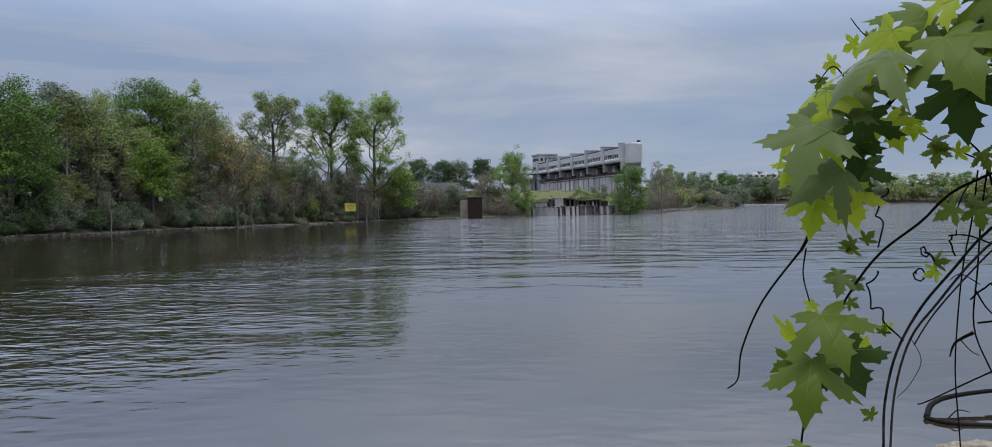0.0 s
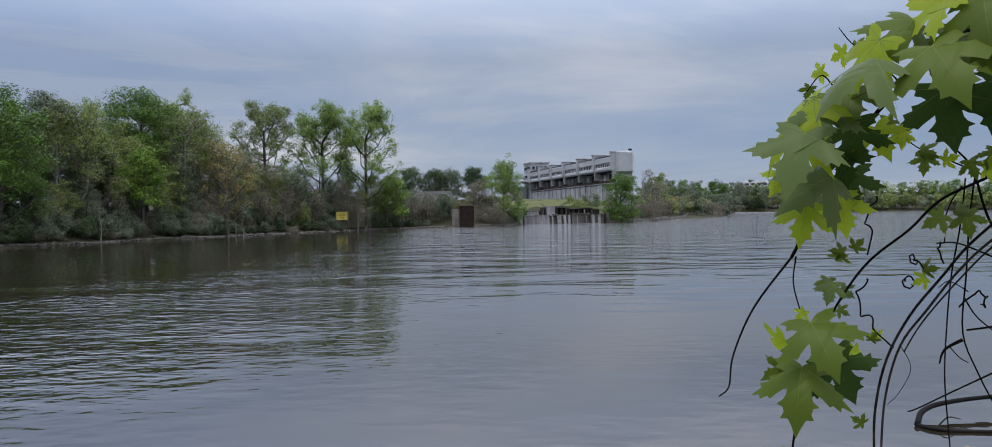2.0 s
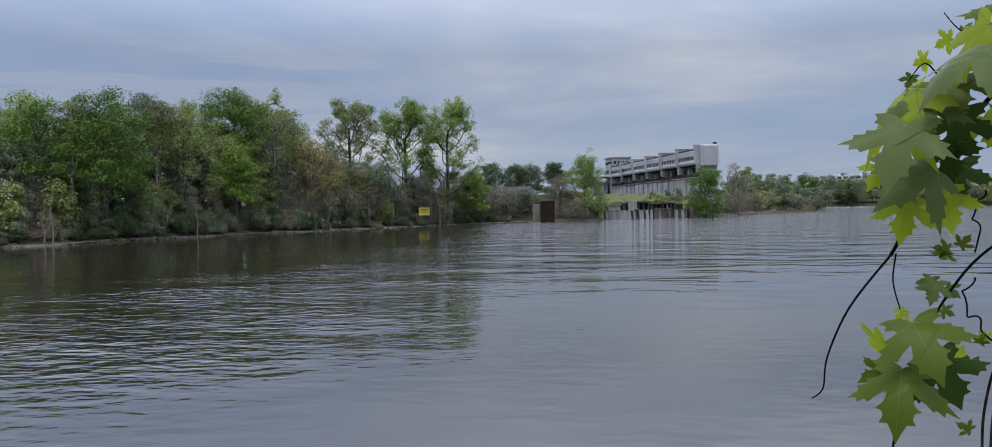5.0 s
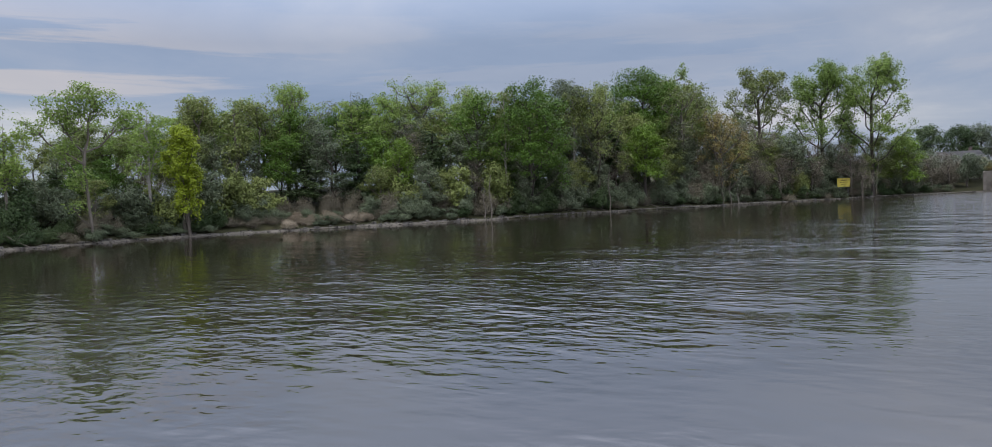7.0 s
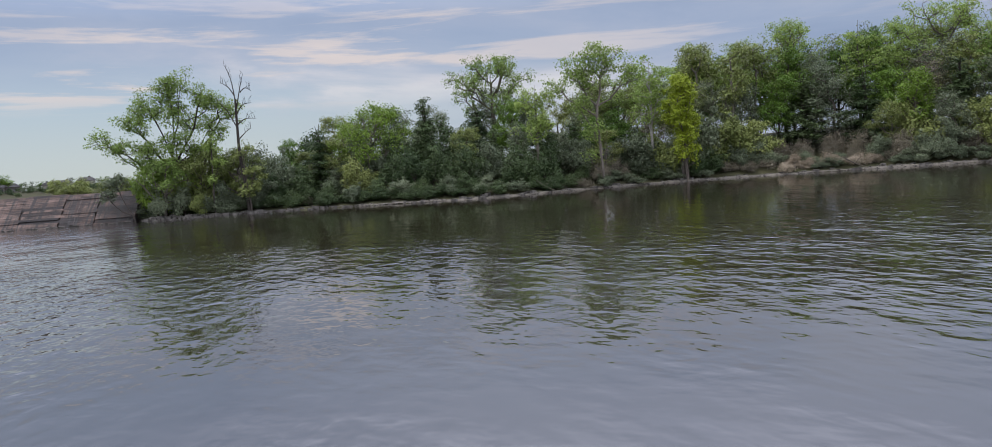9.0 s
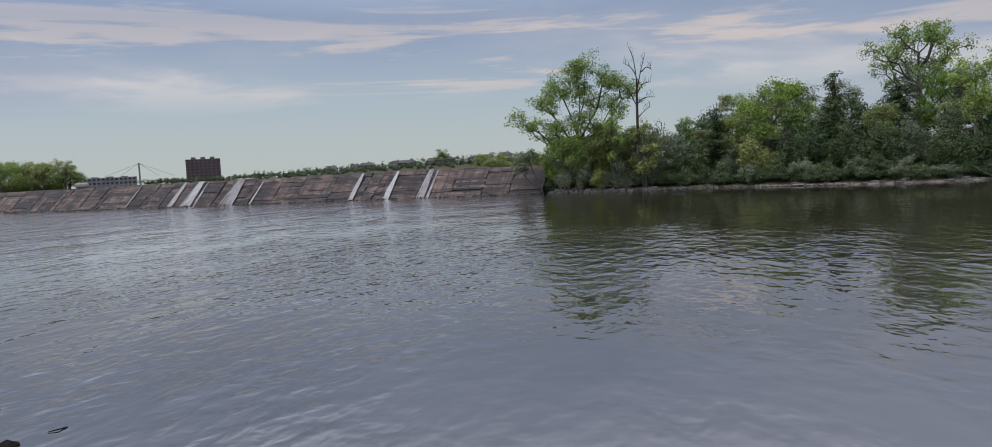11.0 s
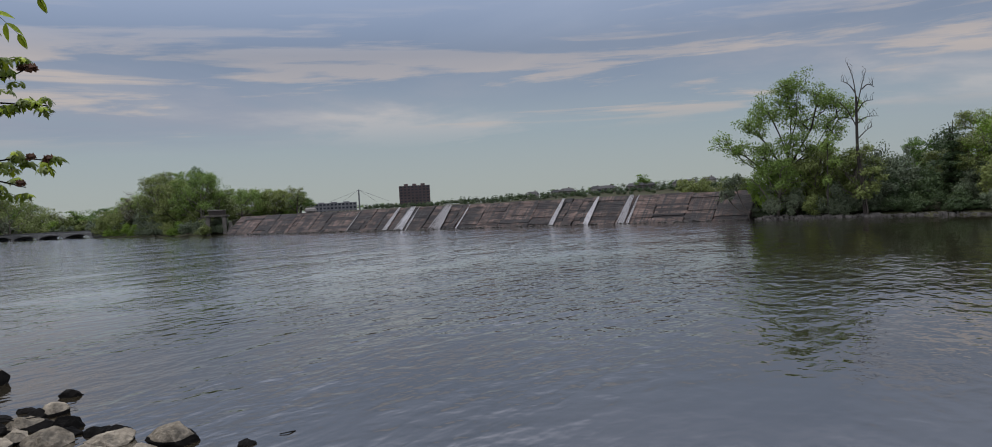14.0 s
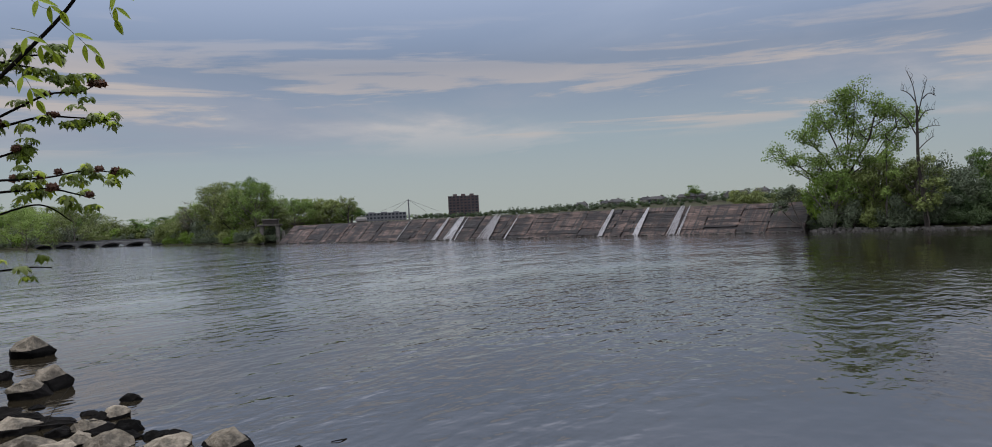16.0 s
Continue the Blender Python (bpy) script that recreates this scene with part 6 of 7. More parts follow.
# ---------------------------------------------------------------- stones and driftwood
M_STONE_DRY = material("dry_boulder", (0.070, 0.060, 0.045), (0.33, 0.285, 0.215), 4.0, 0.9, 0.10, 5, stain=(0.06, 0.055, 0.045), stain_scale=2.6)
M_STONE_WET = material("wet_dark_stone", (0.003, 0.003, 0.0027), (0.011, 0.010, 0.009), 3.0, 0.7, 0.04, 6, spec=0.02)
M_WOOD_WET = material("black_wet_driftwood", (0.005, 0.0045, 0.004), (0.018, 0.016, 0.013), 6.0, 0.8, 0.01, 6)
M_GRAVEL = material("pale_shore_gravel", (0.05, 0.046, 0.038), (0.14, 0.127, 0.106), 1.2, 0.95, 0.05, 12)


def rock_bm(rng, sx, sy, sz, bevel=0.05):
    """An angular quarried boulder: a hull of few corners with flat faces, its edges worn and chipped."""
    bm = bmesh.new()
    turn, tx, ty = rng.uniform(0, 6.3), rng.uniform(-0.22, 0.22), rng.uniform(-0.25, 0.10)
    for ring, (k, z, m) in enumerate(((0.96, -0.4, 5), (1.06, 0.24, 6), (0.70, 0.66, 4), (0.30, 0.92, 2))):
        for j in range(m):
            a = turn + ring * 0.35 + 6.283 * (j + rng.uniform(-0.28, 0.28)) / m
            q = k * rng.uniform(0.78, 1.08)
            x, y = math.cos(a) * q, math.sin(a) * q
            zz = z + (rng.uniform(-0.14, 0.14) + tx * x - ty * y if ring else 0)
            bm.verts.new((x * sx / 2, y * sy / 2, min(zz, 1.05) * sz))
    res = bmesh.ops.convex_hull(bm, input=bm.verts[:])
    bmesh.ops.delete(bm, geom=[g for g in res["geom_interior"] if isinstance(g, bmesh.types.BMVert)], context="VERTS")
    bmesh.ops.dissolve_limit(bm, angle_limit=radians(22), verts=bm.verts[:], edges=bm.edges[:])
    bmesh.ops.bevel(bm, geom=bm.edges[:], offset=bevel * min(sx, sz), segments=2, affect="EDGES", profile=0.6)
    for limit in (0.16, 0.085):
        bmesh.ops.triangulate(bm, faces=bm.faces[:])
        bmesh.ops.subdivide_edges(bm, edges=[e for e in bm.edges if e.calc_length() > limit * sx], cuts=1, use_grid_fill=True)
    bmesh.ops.triangulate(bm, faces=bm.faces[:])
    bm.normal_update()
    seed, f = Vector((sx, sy, sz)) * 9, 1 / max(sx, 0.4)
    for v in bm.verts:
        ledge = 0.020 * round(2.5 * noise.noise(v.co * 3.0 * f + seed)) / 2.5
        v.co += v.normal * sx * (1.6 * ledge + 0.026 * noise.noise(v.co * 5.0 * f + seed) + 0.014 * noise.noise(v.co * 15.0 * f + seed))
    return bm


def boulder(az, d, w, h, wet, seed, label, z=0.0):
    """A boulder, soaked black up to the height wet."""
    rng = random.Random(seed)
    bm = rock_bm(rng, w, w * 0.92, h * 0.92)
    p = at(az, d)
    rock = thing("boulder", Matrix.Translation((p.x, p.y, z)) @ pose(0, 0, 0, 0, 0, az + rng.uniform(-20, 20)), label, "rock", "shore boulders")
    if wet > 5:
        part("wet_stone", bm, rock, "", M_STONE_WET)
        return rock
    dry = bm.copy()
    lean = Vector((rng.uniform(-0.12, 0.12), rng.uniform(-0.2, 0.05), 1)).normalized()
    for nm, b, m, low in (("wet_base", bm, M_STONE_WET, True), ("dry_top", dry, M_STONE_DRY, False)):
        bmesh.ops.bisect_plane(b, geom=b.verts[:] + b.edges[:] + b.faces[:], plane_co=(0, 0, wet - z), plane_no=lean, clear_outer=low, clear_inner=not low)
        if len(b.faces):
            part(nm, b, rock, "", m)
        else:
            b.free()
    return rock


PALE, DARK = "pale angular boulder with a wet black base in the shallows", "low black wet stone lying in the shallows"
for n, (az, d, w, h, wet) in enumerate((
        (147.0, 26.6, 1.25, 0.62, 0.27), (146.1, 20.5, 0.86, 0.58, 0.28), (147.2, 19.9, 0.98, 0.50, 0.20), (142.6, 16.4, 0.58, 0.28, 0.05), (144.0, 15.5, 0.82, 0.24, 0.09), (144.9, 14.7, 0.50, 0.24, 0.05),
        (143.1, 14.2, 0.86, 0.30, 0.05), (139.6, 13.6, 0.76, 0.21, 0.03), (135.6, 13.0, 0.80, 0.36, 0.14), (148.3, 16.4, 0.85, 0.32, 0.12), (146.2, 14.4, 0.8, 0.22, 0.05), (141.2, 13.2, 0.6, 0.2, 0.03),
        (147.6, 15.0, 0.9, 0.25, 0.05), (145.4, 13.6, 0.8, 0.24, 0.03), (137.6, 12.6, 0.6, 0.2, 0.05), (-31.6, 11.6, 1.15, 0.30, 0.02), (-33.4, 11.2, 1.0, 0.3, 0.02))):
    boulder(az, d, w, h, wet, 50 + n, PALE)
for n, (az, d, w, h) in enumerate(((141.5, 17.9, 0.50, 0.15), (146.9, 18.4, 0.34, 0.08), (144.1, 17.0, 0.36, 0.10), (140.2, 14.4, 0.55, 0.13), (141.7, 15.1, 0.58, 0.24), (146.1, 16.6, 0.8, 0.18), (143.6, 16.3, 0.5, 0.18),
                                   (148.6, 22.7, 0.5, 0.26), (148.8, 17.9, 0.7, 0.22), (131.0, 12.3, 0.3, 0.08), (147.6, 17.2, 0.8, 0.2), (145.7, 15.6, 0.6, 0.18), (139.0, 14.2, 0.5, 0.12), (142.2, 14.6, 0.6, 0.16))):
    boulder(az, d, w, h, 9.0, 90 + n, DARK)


def driftwood(name, paths, mat, label, z=0.0):
    ob = thing(name, Matrix(), label, "driftwood")
    for pts, r0, r1 in paths:
        part("branch", mesh_of("branch", *tube_line([at(a, d, h + z) for a, d, h in pts], r0 * 0.55, r1 * 0.55, 7), mat, True), ob)


driftwood("driftwood_branch", (
    (((-28.8, 13.5, 0.03), (-29.0, 13.9, 0.11), (-29.6, 14.2, 0.17), (-30.6, 14.5, 0.20), (-31.8, 14.8, 0.22), (-33.5, 15.2, 0.24)), 0.085, 0.06),
    (((-28.8, 13.5, 0.02), (-29.8, 13.35, 0.03), (-31.0, 13.4, 0.02), (-33, 13.6, 0.02)), 0.06, 0.05),
    (((-29.9, 13.4, 0.03), (-30.5, 13.6, 0.16), (-31.2, 13.9, 0.08)), 0.025, 0.012)), M_WOOD_WET, "black waterlogged branch lying in the shallows")
driftwood("driftwood_stick", ((((127.7, 12.7, 0.0), (128.2, 12.6, 0.02), (128.8, 12.6, 0.01)), 0.025, 0.012),), M_WOOD_WET, "short black stick floating near the shore")
driftwood("fallen_branch", ((((147.8, 15.0, 0.35), (145.2, 15.4, 0.22), (143.2, 15.6, 0.16)), 0.03, 0.015), (((146.6, 15.2, 0.3), (145.6, 15.8, 0.6), (145.0, 16.1, 0.75)), 0.015, 0.006)), M_WOOD_WET, "thin dark branch caught among boulders")
for az, d, l, tilt in ((27.3, 116.6, 4.0, 1), (28.6, 114.6, 3.0, -1), (45.0, 98, 2.5, 1), (23.2, 122.3, 3.0, 1), (66.0, 85.6, 2.0, 1)):
    a = at(az, d)
    w = math.degrees(l / d) / 2
    driftwood("stranded_log", ((((az + w, d + 1.4, 1.5 if tilt > 0 else 0.3), (az, d + 0.8, 0.7), (az - w, d + 0.2, 0.2 if tilt > 0 else 1.3)), 0.12, 0.06),
                               (((az, d + 0.8, 0.7), (az - w * 0.3, d + 0.9, 1.2), (az - w * 0.7, d + 1.0, 1.5)), 0.05, 0.02)), M_BARK, "weathered dead log stranded on the gravel shore")


def gravel_strip():
    """Pale gravel along the far water's edge."""
    verts, faces = [], []
    azs = np.arange(-16.9, 80, 0.5)
    for k, az in enumerate(azs):
        d = shore_at(az)
        wob = 0.5 * math.sin(az * 2.3) + 0.4 * math.sin(az * 5.1)
        for b in (-0.25, 0.0, 0.2, 0.36 + 0.2 * wob):
            p = at(az, d + b)
            verts.append((p.x, p.y, max(gz(p), -0.05) + 0.05))
    for k in range(len(azs) - 1):
        faces += [(k * 4 + j, k * 4 + j + 1, k * 4 + j + 5, k * 4 + j + 4) for j in range(3)]
    tagged(new("shore_gravel", mesh_of("shore_gravel", verts, faces, M_GRAVEL, True)), "strip of pale gravel along the far waterline", "gravel", kind="structure")


gravel_strip()


def scatter_stones(name, n, place, size, mat, label, seed):
    """Loose stones in one mesh: low hulls of eight corners."""
    rng = np.random.default_rng(seed)
    cube = np.array([(a, b, c) for c in (-1, 1) for a, b in ((-1, -1), (1, -1), (1, 1), (-1, 1))], float)
    quads = np.array(((3, 2, 1, 0), (4, 5, 6, 7), (0, 1, 5, 4), (1, 2, 6, 5), (2, 3, 7, 6), (3, 0, 4, 7)))
    vs, fs = [], []
    for k in range(n):
        p, s = place(rng), size(rng)
        c = cube * s * np.array([1, rng.uniform(0.6, 1), rng.uniform(0.4, 0.7)]) * rng.uniform(0.65, 1.0, (8, 1))
        a = rng.uniform(0, 6.3)
        r = np.array([[math.cos(a), -math.sin(a), 0], [math.sin(a), math.cos(a), 0], [0, 0, 1]])
        vs.append(c @ r.T + np.array([p[0], p[1], p[2] + s * 0.08]))
        fs.append(quads + 8 * k)
    tagged(new(name, mesh_of(name, np.concatenate(vs), np.concatenate(fs), mat)), label, "stones", kind="stuff")


def far_edge(rng, lo=-11.5, hi=94.0, deep=0.9):
    az = rng.uniform(lo, hi)
    p = at(az, shore_at(az) + rng.uniform(-0.5, deep))
    return (p.x, p.y, max(gz(p), -0.05))


scatter_stones("shore_stones", 3400, far_edge, lambda r: r.uniform(0.05, 0.15) * (1 + 1.8 * (r.random() < 0.06)), M_ROCK, "grey stones scattered along the far waterline", 1)
scatter_stones("riprap_stones", 2600, lambda r: far_edge(r, -17.0, -8.8, 5.0), lambda r: r.uniform(0.25, 0.55), M_ROCK, "grey broken riprap on the stony point", 2)
scatter_stones("landing_stones", 260, lambda r: far_edge(r, 86, 94.4, 1.2), lambda r: r.uniform(0.10, 0.22) * (1 + 1.2 * (r.random() < 0.12)), M_ROCK, "pale stones under the trees at the dam", 3)


def rapid(rng):
    p = at(rng.uniform(-22, -17.2), rng.uniform(378, 398))
    return (p.x, p.y, 0.0)


scatter_stones("white_water", 700, rapid, lambda r: r.uniform(0.3, 0.9), M_FOAM, "line of white broken water at far rapids", 5)


# ---------------------------------------------------------------- branches close to the camera
def near(az, el, d):
    az -= 0.2 if az < 0 else 0.0
    return stand + way(az, el) * d


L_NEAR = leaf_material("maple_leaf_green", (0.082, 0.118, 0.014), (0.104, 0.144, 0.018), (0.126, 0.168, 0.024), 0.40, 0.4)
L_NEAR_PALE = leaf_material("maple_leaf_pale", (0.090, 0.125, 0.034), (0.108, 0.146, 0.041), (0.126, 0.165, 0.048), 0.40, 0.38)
# light falling on the blade is put into the colour: sunlit yellow, shaded dark
L_NEAR_SUNLIT = leaf_material("maple_leaf_sunlit", (0.28, 0.36, 0.02), (0.36, 0.44, 0.028), (0.44, 0.51, 0.045), 0.6, 0.4)
L_NEAR_SHADED = leaf_material("maple_leaf_shaded", (0.03, 0.06, 0.012), (0.045, 0.08, 0.018), (0.06, 0.10, 0.025), 0.25, 0.4)
L_VEIN = leaf_material("leaf_vein", (0.15, 0.20, 0.05), (0.17, 0.22, 0.055), (0.19, 0.24, 0.06), 0.35)
L_SEED = leaf_material("red_brown_seed_wings", (0.084, 0.042, 0.027), (0.132, 0.066, 0.042), (0.180, 0.102, 0.060), 0.45)
M_STEM = material("dark_vine_bark", (0.003, 0.0025, 0.002), (0.011, 0.009, 0.007), 40.0, 0.9, 0.002, 4, spec=0.04)
M_STEM_GREY = material("grey_vine_bark", (0.005, 0.004, 0.0035), (0.026, 0.022, 0.019), 40.0, 0.9, 0.002, 4, spec=0.04)
M_STEM_GREEN = material("green_leaf_stalk", (0.10, 0.11, 0.03), (0.17, 0.16, 0.05), 30.0, 0.6, 0.0)

# half of a deeply cut, toothed maple leaf, from the stalk to the tip
HALF = ((0.03, -0.04), (0.16, -0.15), (0.34, -0.19), (0.50, -0.17), (0.42, -0.07), (0.46, 0.01), (0.36, 0.05), (0.29, 0.11), (0.41, 0.16), (0.53, 0.17), (0.54, 0.26), (0.68, 0.29), (0.67, 0.37),
        (0.86, 0.52), (0.69, 0.51), (0.67, 0.60), (0.55, 0.54), (0.49, 0.60), (0.38, 0.51), (0.28, 0.45), (0.20, 0.40), (0.21, 0.51), (0.25, 0.59), (0.35, 0.67), (0.25, 0.71), (0.23, 0.79), (0.28, 0.88),
        (0.15, 0.89), (0.09, 1.00), (0.0, 1.18))


def leaf_mesh(name, mat, droop, fold, curl, seed):
    """A maple leaf of length about 1: the blade bends along its ribs, and five veins stand a little proud."""
    rng = random.Random(seed)
    out = [(0.0, 0.0)] + [(x * rng.uniform(0.97, 1.03), y * rng.uniform(0.98, 1.02)) for x, y in HALF]
    out += [(-x * rng.uniform(0.97, 1.03), y * rng.uniform(0.98, 1.02)) for x, y in HALF[-2::-1]]

    def lift(x, y, up=0.0):
        r2 = x * x + (y - 0.25) ** 2
        away = min(abs(math.atan2(x, y + 1e-6) - s * a) for s in (-1, 1) for a in (0, 0.87, 1.85))
        return (x, y, fold * abs(x) - droop * r2 - 0.10 * math.hypot(x, y) * math.sin(min(away, 0.45)) + curl * math.sin(5 * x + 3 * y + seed) * 0.5 * math.sqrt(r2) + up)

    bm = bmesh.new()
    bm.faces.new([bm.verts.new((x, y, 0)) for x, y in out])
    bm.normal_update()
    bmesh.ops.triangulate(bm, faces=bm.faces[:], ngon_method="EAR_CLIP")
    for limit in (0.30, 0.16):
        bmesh.ops.subdivide_edges(bm, edges=[e for e in bm.edges if e.calc_length() > limit], cuts=1)
        bm.normal_update()
        bmesh.ops.triangulate(bm, faces=bm.faces[:], ngon_method="EAR_CLIP")
    for v in bm.verts:
        v.co = lift(v.co.x, v.co.y)
    bmesh.ops.recalc_face_normals(bm, faces=bm.faces)
    for tx, ty in ((0, 1.0), (0.78, 0.40), (-0.78, 0.40), (0.42, -0.10), (-0.42, -0.10)):
        prev = None
        for k in range(7):
            q = k / 6
            x, y, w = tx * q, ty * q, 0.0055 * (1 - q * 0.8)
            nx, ny = -ty, tx
            l = math.hypot(nx, ny)
            now = [bm.verts.new(lift(x + nx / l * w * s, y + ny / l * w * s, 0.002 + 0.002 * (s == 0))) for s in (-1, 0, 1)]
            if prev:
                for a in (0, 1):
                    f = bm.faces.new((prev[a], prev[a + 1], now[a + 1], now[a]))
                    f.material_index = 1
            prev = now
    me = bpy.data.meshes.new(name)
    bm.to_mesh(me)
    bm.free()
    me.materials.append(mat)
    me.materials.append(L_VEIN)
    me.shade_smooth()
    return me


LEAF = {}
# the yellow and dark kinds carry sun and shade in their colour
for key, mat in (("green", L_NEAR), ("pale", L_NEAR_PALE), ("yellow", L_NEAR_SUNLIT), ("dark", L_NEAR_SHADED)):
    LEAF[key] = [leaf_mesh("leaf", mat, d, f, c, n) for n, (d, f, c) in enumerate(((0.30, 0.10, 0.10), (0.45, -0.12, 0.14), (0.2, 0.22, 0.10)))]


def hang_leaf(parent, az, el, d, size, point, face, kind, k, tilt=0.0):
    """A leaf whose stalk ends at (az, el, d); point: degrees clockwise from straight up to its tip, face: degrees that its blade is turned away, tilt: sideways."""
    m = Matrix.Translation(near(az, el, d)) @ pose(0, 0, 0, 90, 0, az) @ pose(0, 0, 0, 0, 0, -point) @ pose(0, 0, 0, face, tilt, 0) @ Matrix.Scale(size * 0.57, 4)
    ob = part("leaf", LEAF[kind][k % 3], parent)
    ob.matrix_basis = m
    return ob


def stalks(parent, name, rows, mat, sides=6):
    for pts, r0, r1 in rows:
        part(name, mesh_of(name, *tube_line([near(*p) for p in pts], r0 * 0.58, r1 * 0.58, sides), mat, True), parent)


def line(pts, d0, d1):
    n = max(len(pts) - 1, 1)
    return [(a, e, d0 + (d1 - d0) * k / n) for k, (a, e) in enumerate(pts)]


bough = thing("maple_bough", Matrix(), "maple bough hanging over the water with large lobed leaves", "branch")
foot = at(-47.0, 1.75)
part("trunk", mesh_of("trunk", *tube_line([(foot.x, foot.y, gz(foot) - 0.2), (foot.x + 0.02, foot.y, 2.4), near(-46, -6, 1.65), near(-44, 8, 1.5), near(-43, 22, 1.5)], 0.075, 0.035, 9), M_BARK, True), bough, "grey trunk standing on the bank")
part("limb", mesh_of("limb", *tube_line([near(-44.5, 6, 1.52), near(-41, 13, 1.3), near(-36, 14, 1.12)], 0.012, 0.005, 7), M_STEM, True), bough)
stalks(bough, "stem", (
    (line(((-36, 14), (-32.4, 11.2), (-30.5, 9.6), (-28.0, 7.5), (-26.5, 6.0), (-24.2, 3.0), (-22.9, 1.3), (-21.7, -2.3), (-21.1, -3.6)), 1.12, 1.05), 0.006, 0.0036),
    (line(((-21.1, -3.6), (-18.6, -7.1), (-17.2, -10.4), (-16.9, -12.5), (-16.2, -13.2)), 1.05, 1.05), 0.0026, 0.0014)), M_STEM, 7)
stalks(bough, "twig", (
    (line(((-21.4, -3.5), (-21.2, -5.3), (-21.6, -7.1)), 1.05, 1.05), 0.0018, 0.0015),
    (line(((-24.4, 6.8), (-23.2, 8.6), (-22.2, 7.6)), 1.06, 1.04), 0.002, 0.0012), (line(((-28, 7.5), (-26.2, 9.6), (-25.0, 10.5), (-24.2, 11.6)), 1.08, 1.06), 0.002, 0.001),
    (line(((-22.9, 1.3), (-21.9, 1.1), (-21.0, 1.0)), 1.05, 1.03), 0.0018, 0.0015)), M_STEM)
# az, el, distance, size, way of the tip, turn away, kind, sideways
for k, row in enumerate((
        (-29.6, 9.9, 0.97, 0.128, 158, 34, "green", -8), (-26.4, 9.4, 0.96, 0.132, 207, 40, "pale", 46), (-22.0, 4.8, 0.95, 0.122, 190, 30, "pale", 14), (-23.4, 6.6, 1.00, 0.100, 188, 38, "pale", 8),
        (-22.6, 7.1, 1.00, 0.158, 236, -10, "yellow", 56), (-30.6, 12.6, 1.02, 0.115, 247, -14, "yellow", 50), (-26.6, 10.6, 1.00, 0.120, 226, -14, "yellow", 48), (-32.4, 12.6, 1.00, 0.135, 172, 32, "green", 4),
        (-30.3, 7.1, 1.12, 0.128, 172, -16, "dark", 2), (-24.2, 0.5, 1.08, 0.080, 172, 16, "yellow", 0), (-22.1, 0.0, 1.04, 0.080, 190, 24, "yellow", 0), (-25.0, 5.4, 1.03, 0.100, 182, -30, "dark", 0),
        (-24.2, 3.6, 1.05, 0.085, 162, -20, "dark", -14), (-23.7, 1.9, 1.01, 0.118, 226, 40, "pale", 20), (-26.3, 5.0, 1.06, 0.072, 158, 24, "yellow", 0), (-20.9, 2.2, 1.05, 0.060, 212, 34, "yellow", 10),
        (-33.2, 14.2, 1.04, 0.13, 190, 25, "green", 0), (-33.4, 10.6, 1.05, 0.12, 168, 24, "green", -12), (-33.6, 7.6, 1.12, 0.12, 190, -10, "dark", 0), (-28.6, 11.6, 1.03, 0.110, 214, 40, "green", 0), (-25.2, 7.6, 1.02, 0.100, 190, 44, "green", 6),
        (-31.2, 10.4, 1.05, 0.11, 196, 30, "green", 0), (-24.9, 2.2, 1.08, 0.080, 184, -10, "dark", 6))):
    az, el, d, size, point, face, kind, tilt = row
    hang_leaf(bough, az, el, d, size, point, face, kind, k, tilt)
fill = random.Random(17)
for k in range(2):
    q = 0.2 * fill.random()
    az, el = -34.0 + 8.5 * q + fill.gauss(0, 0.8), 12.5 - 7.5 * q + fill.gauss(0.6, 1.1)
    hang_leaf(bough, az, el, fill.uniform(1.02, 1.16), fill.uniform(0.08, 0.115), fill.gauss(195, 28), fill.gauss(0, 38), fill.choice(("green", "pale", "green", "yellow", "dark")), k, fill.gauss(0, 18))
# lower spray and small young leaves
spray = thing("maple_spray", Matrix(), "small spray of drooping maple leaves on a thin stem", "branch")
stalks(spray, "stem", (
    (line(((-45.5, -2), (-41, 4.5), (-36, 4), (-33.1, 1.8), (-30.1, 0.2), (-28.3, -1.7), (-26.1, -3.6), (-24.6, -5.6), (-23.0, -8.6), (-22.0, -11.6), (-21.4, -14.1), (-21.0, -16.8), (-20.9, -20)), 1.14, 1.0), 0.0034, 0.0022),), M_STEM)
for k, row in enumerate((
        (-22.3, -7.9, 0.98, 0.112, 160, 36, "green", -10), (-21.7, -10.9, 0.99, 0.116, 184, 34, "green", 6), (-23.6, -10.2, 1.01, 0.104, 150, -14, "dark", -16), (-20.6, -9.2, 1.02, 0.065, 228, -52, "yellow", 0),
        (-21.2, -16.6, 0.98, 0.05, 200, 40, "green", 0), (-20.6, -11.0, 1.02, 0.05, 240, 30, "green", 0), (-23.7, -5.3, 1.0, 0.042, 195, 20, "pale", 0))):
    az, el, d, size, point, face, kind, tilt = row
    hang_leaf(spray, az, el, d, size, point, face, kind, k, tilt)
vine = thing("grape_vine", Matrix(), "tangle of dark vine stems with curled tendrils and young leaves", "vine")
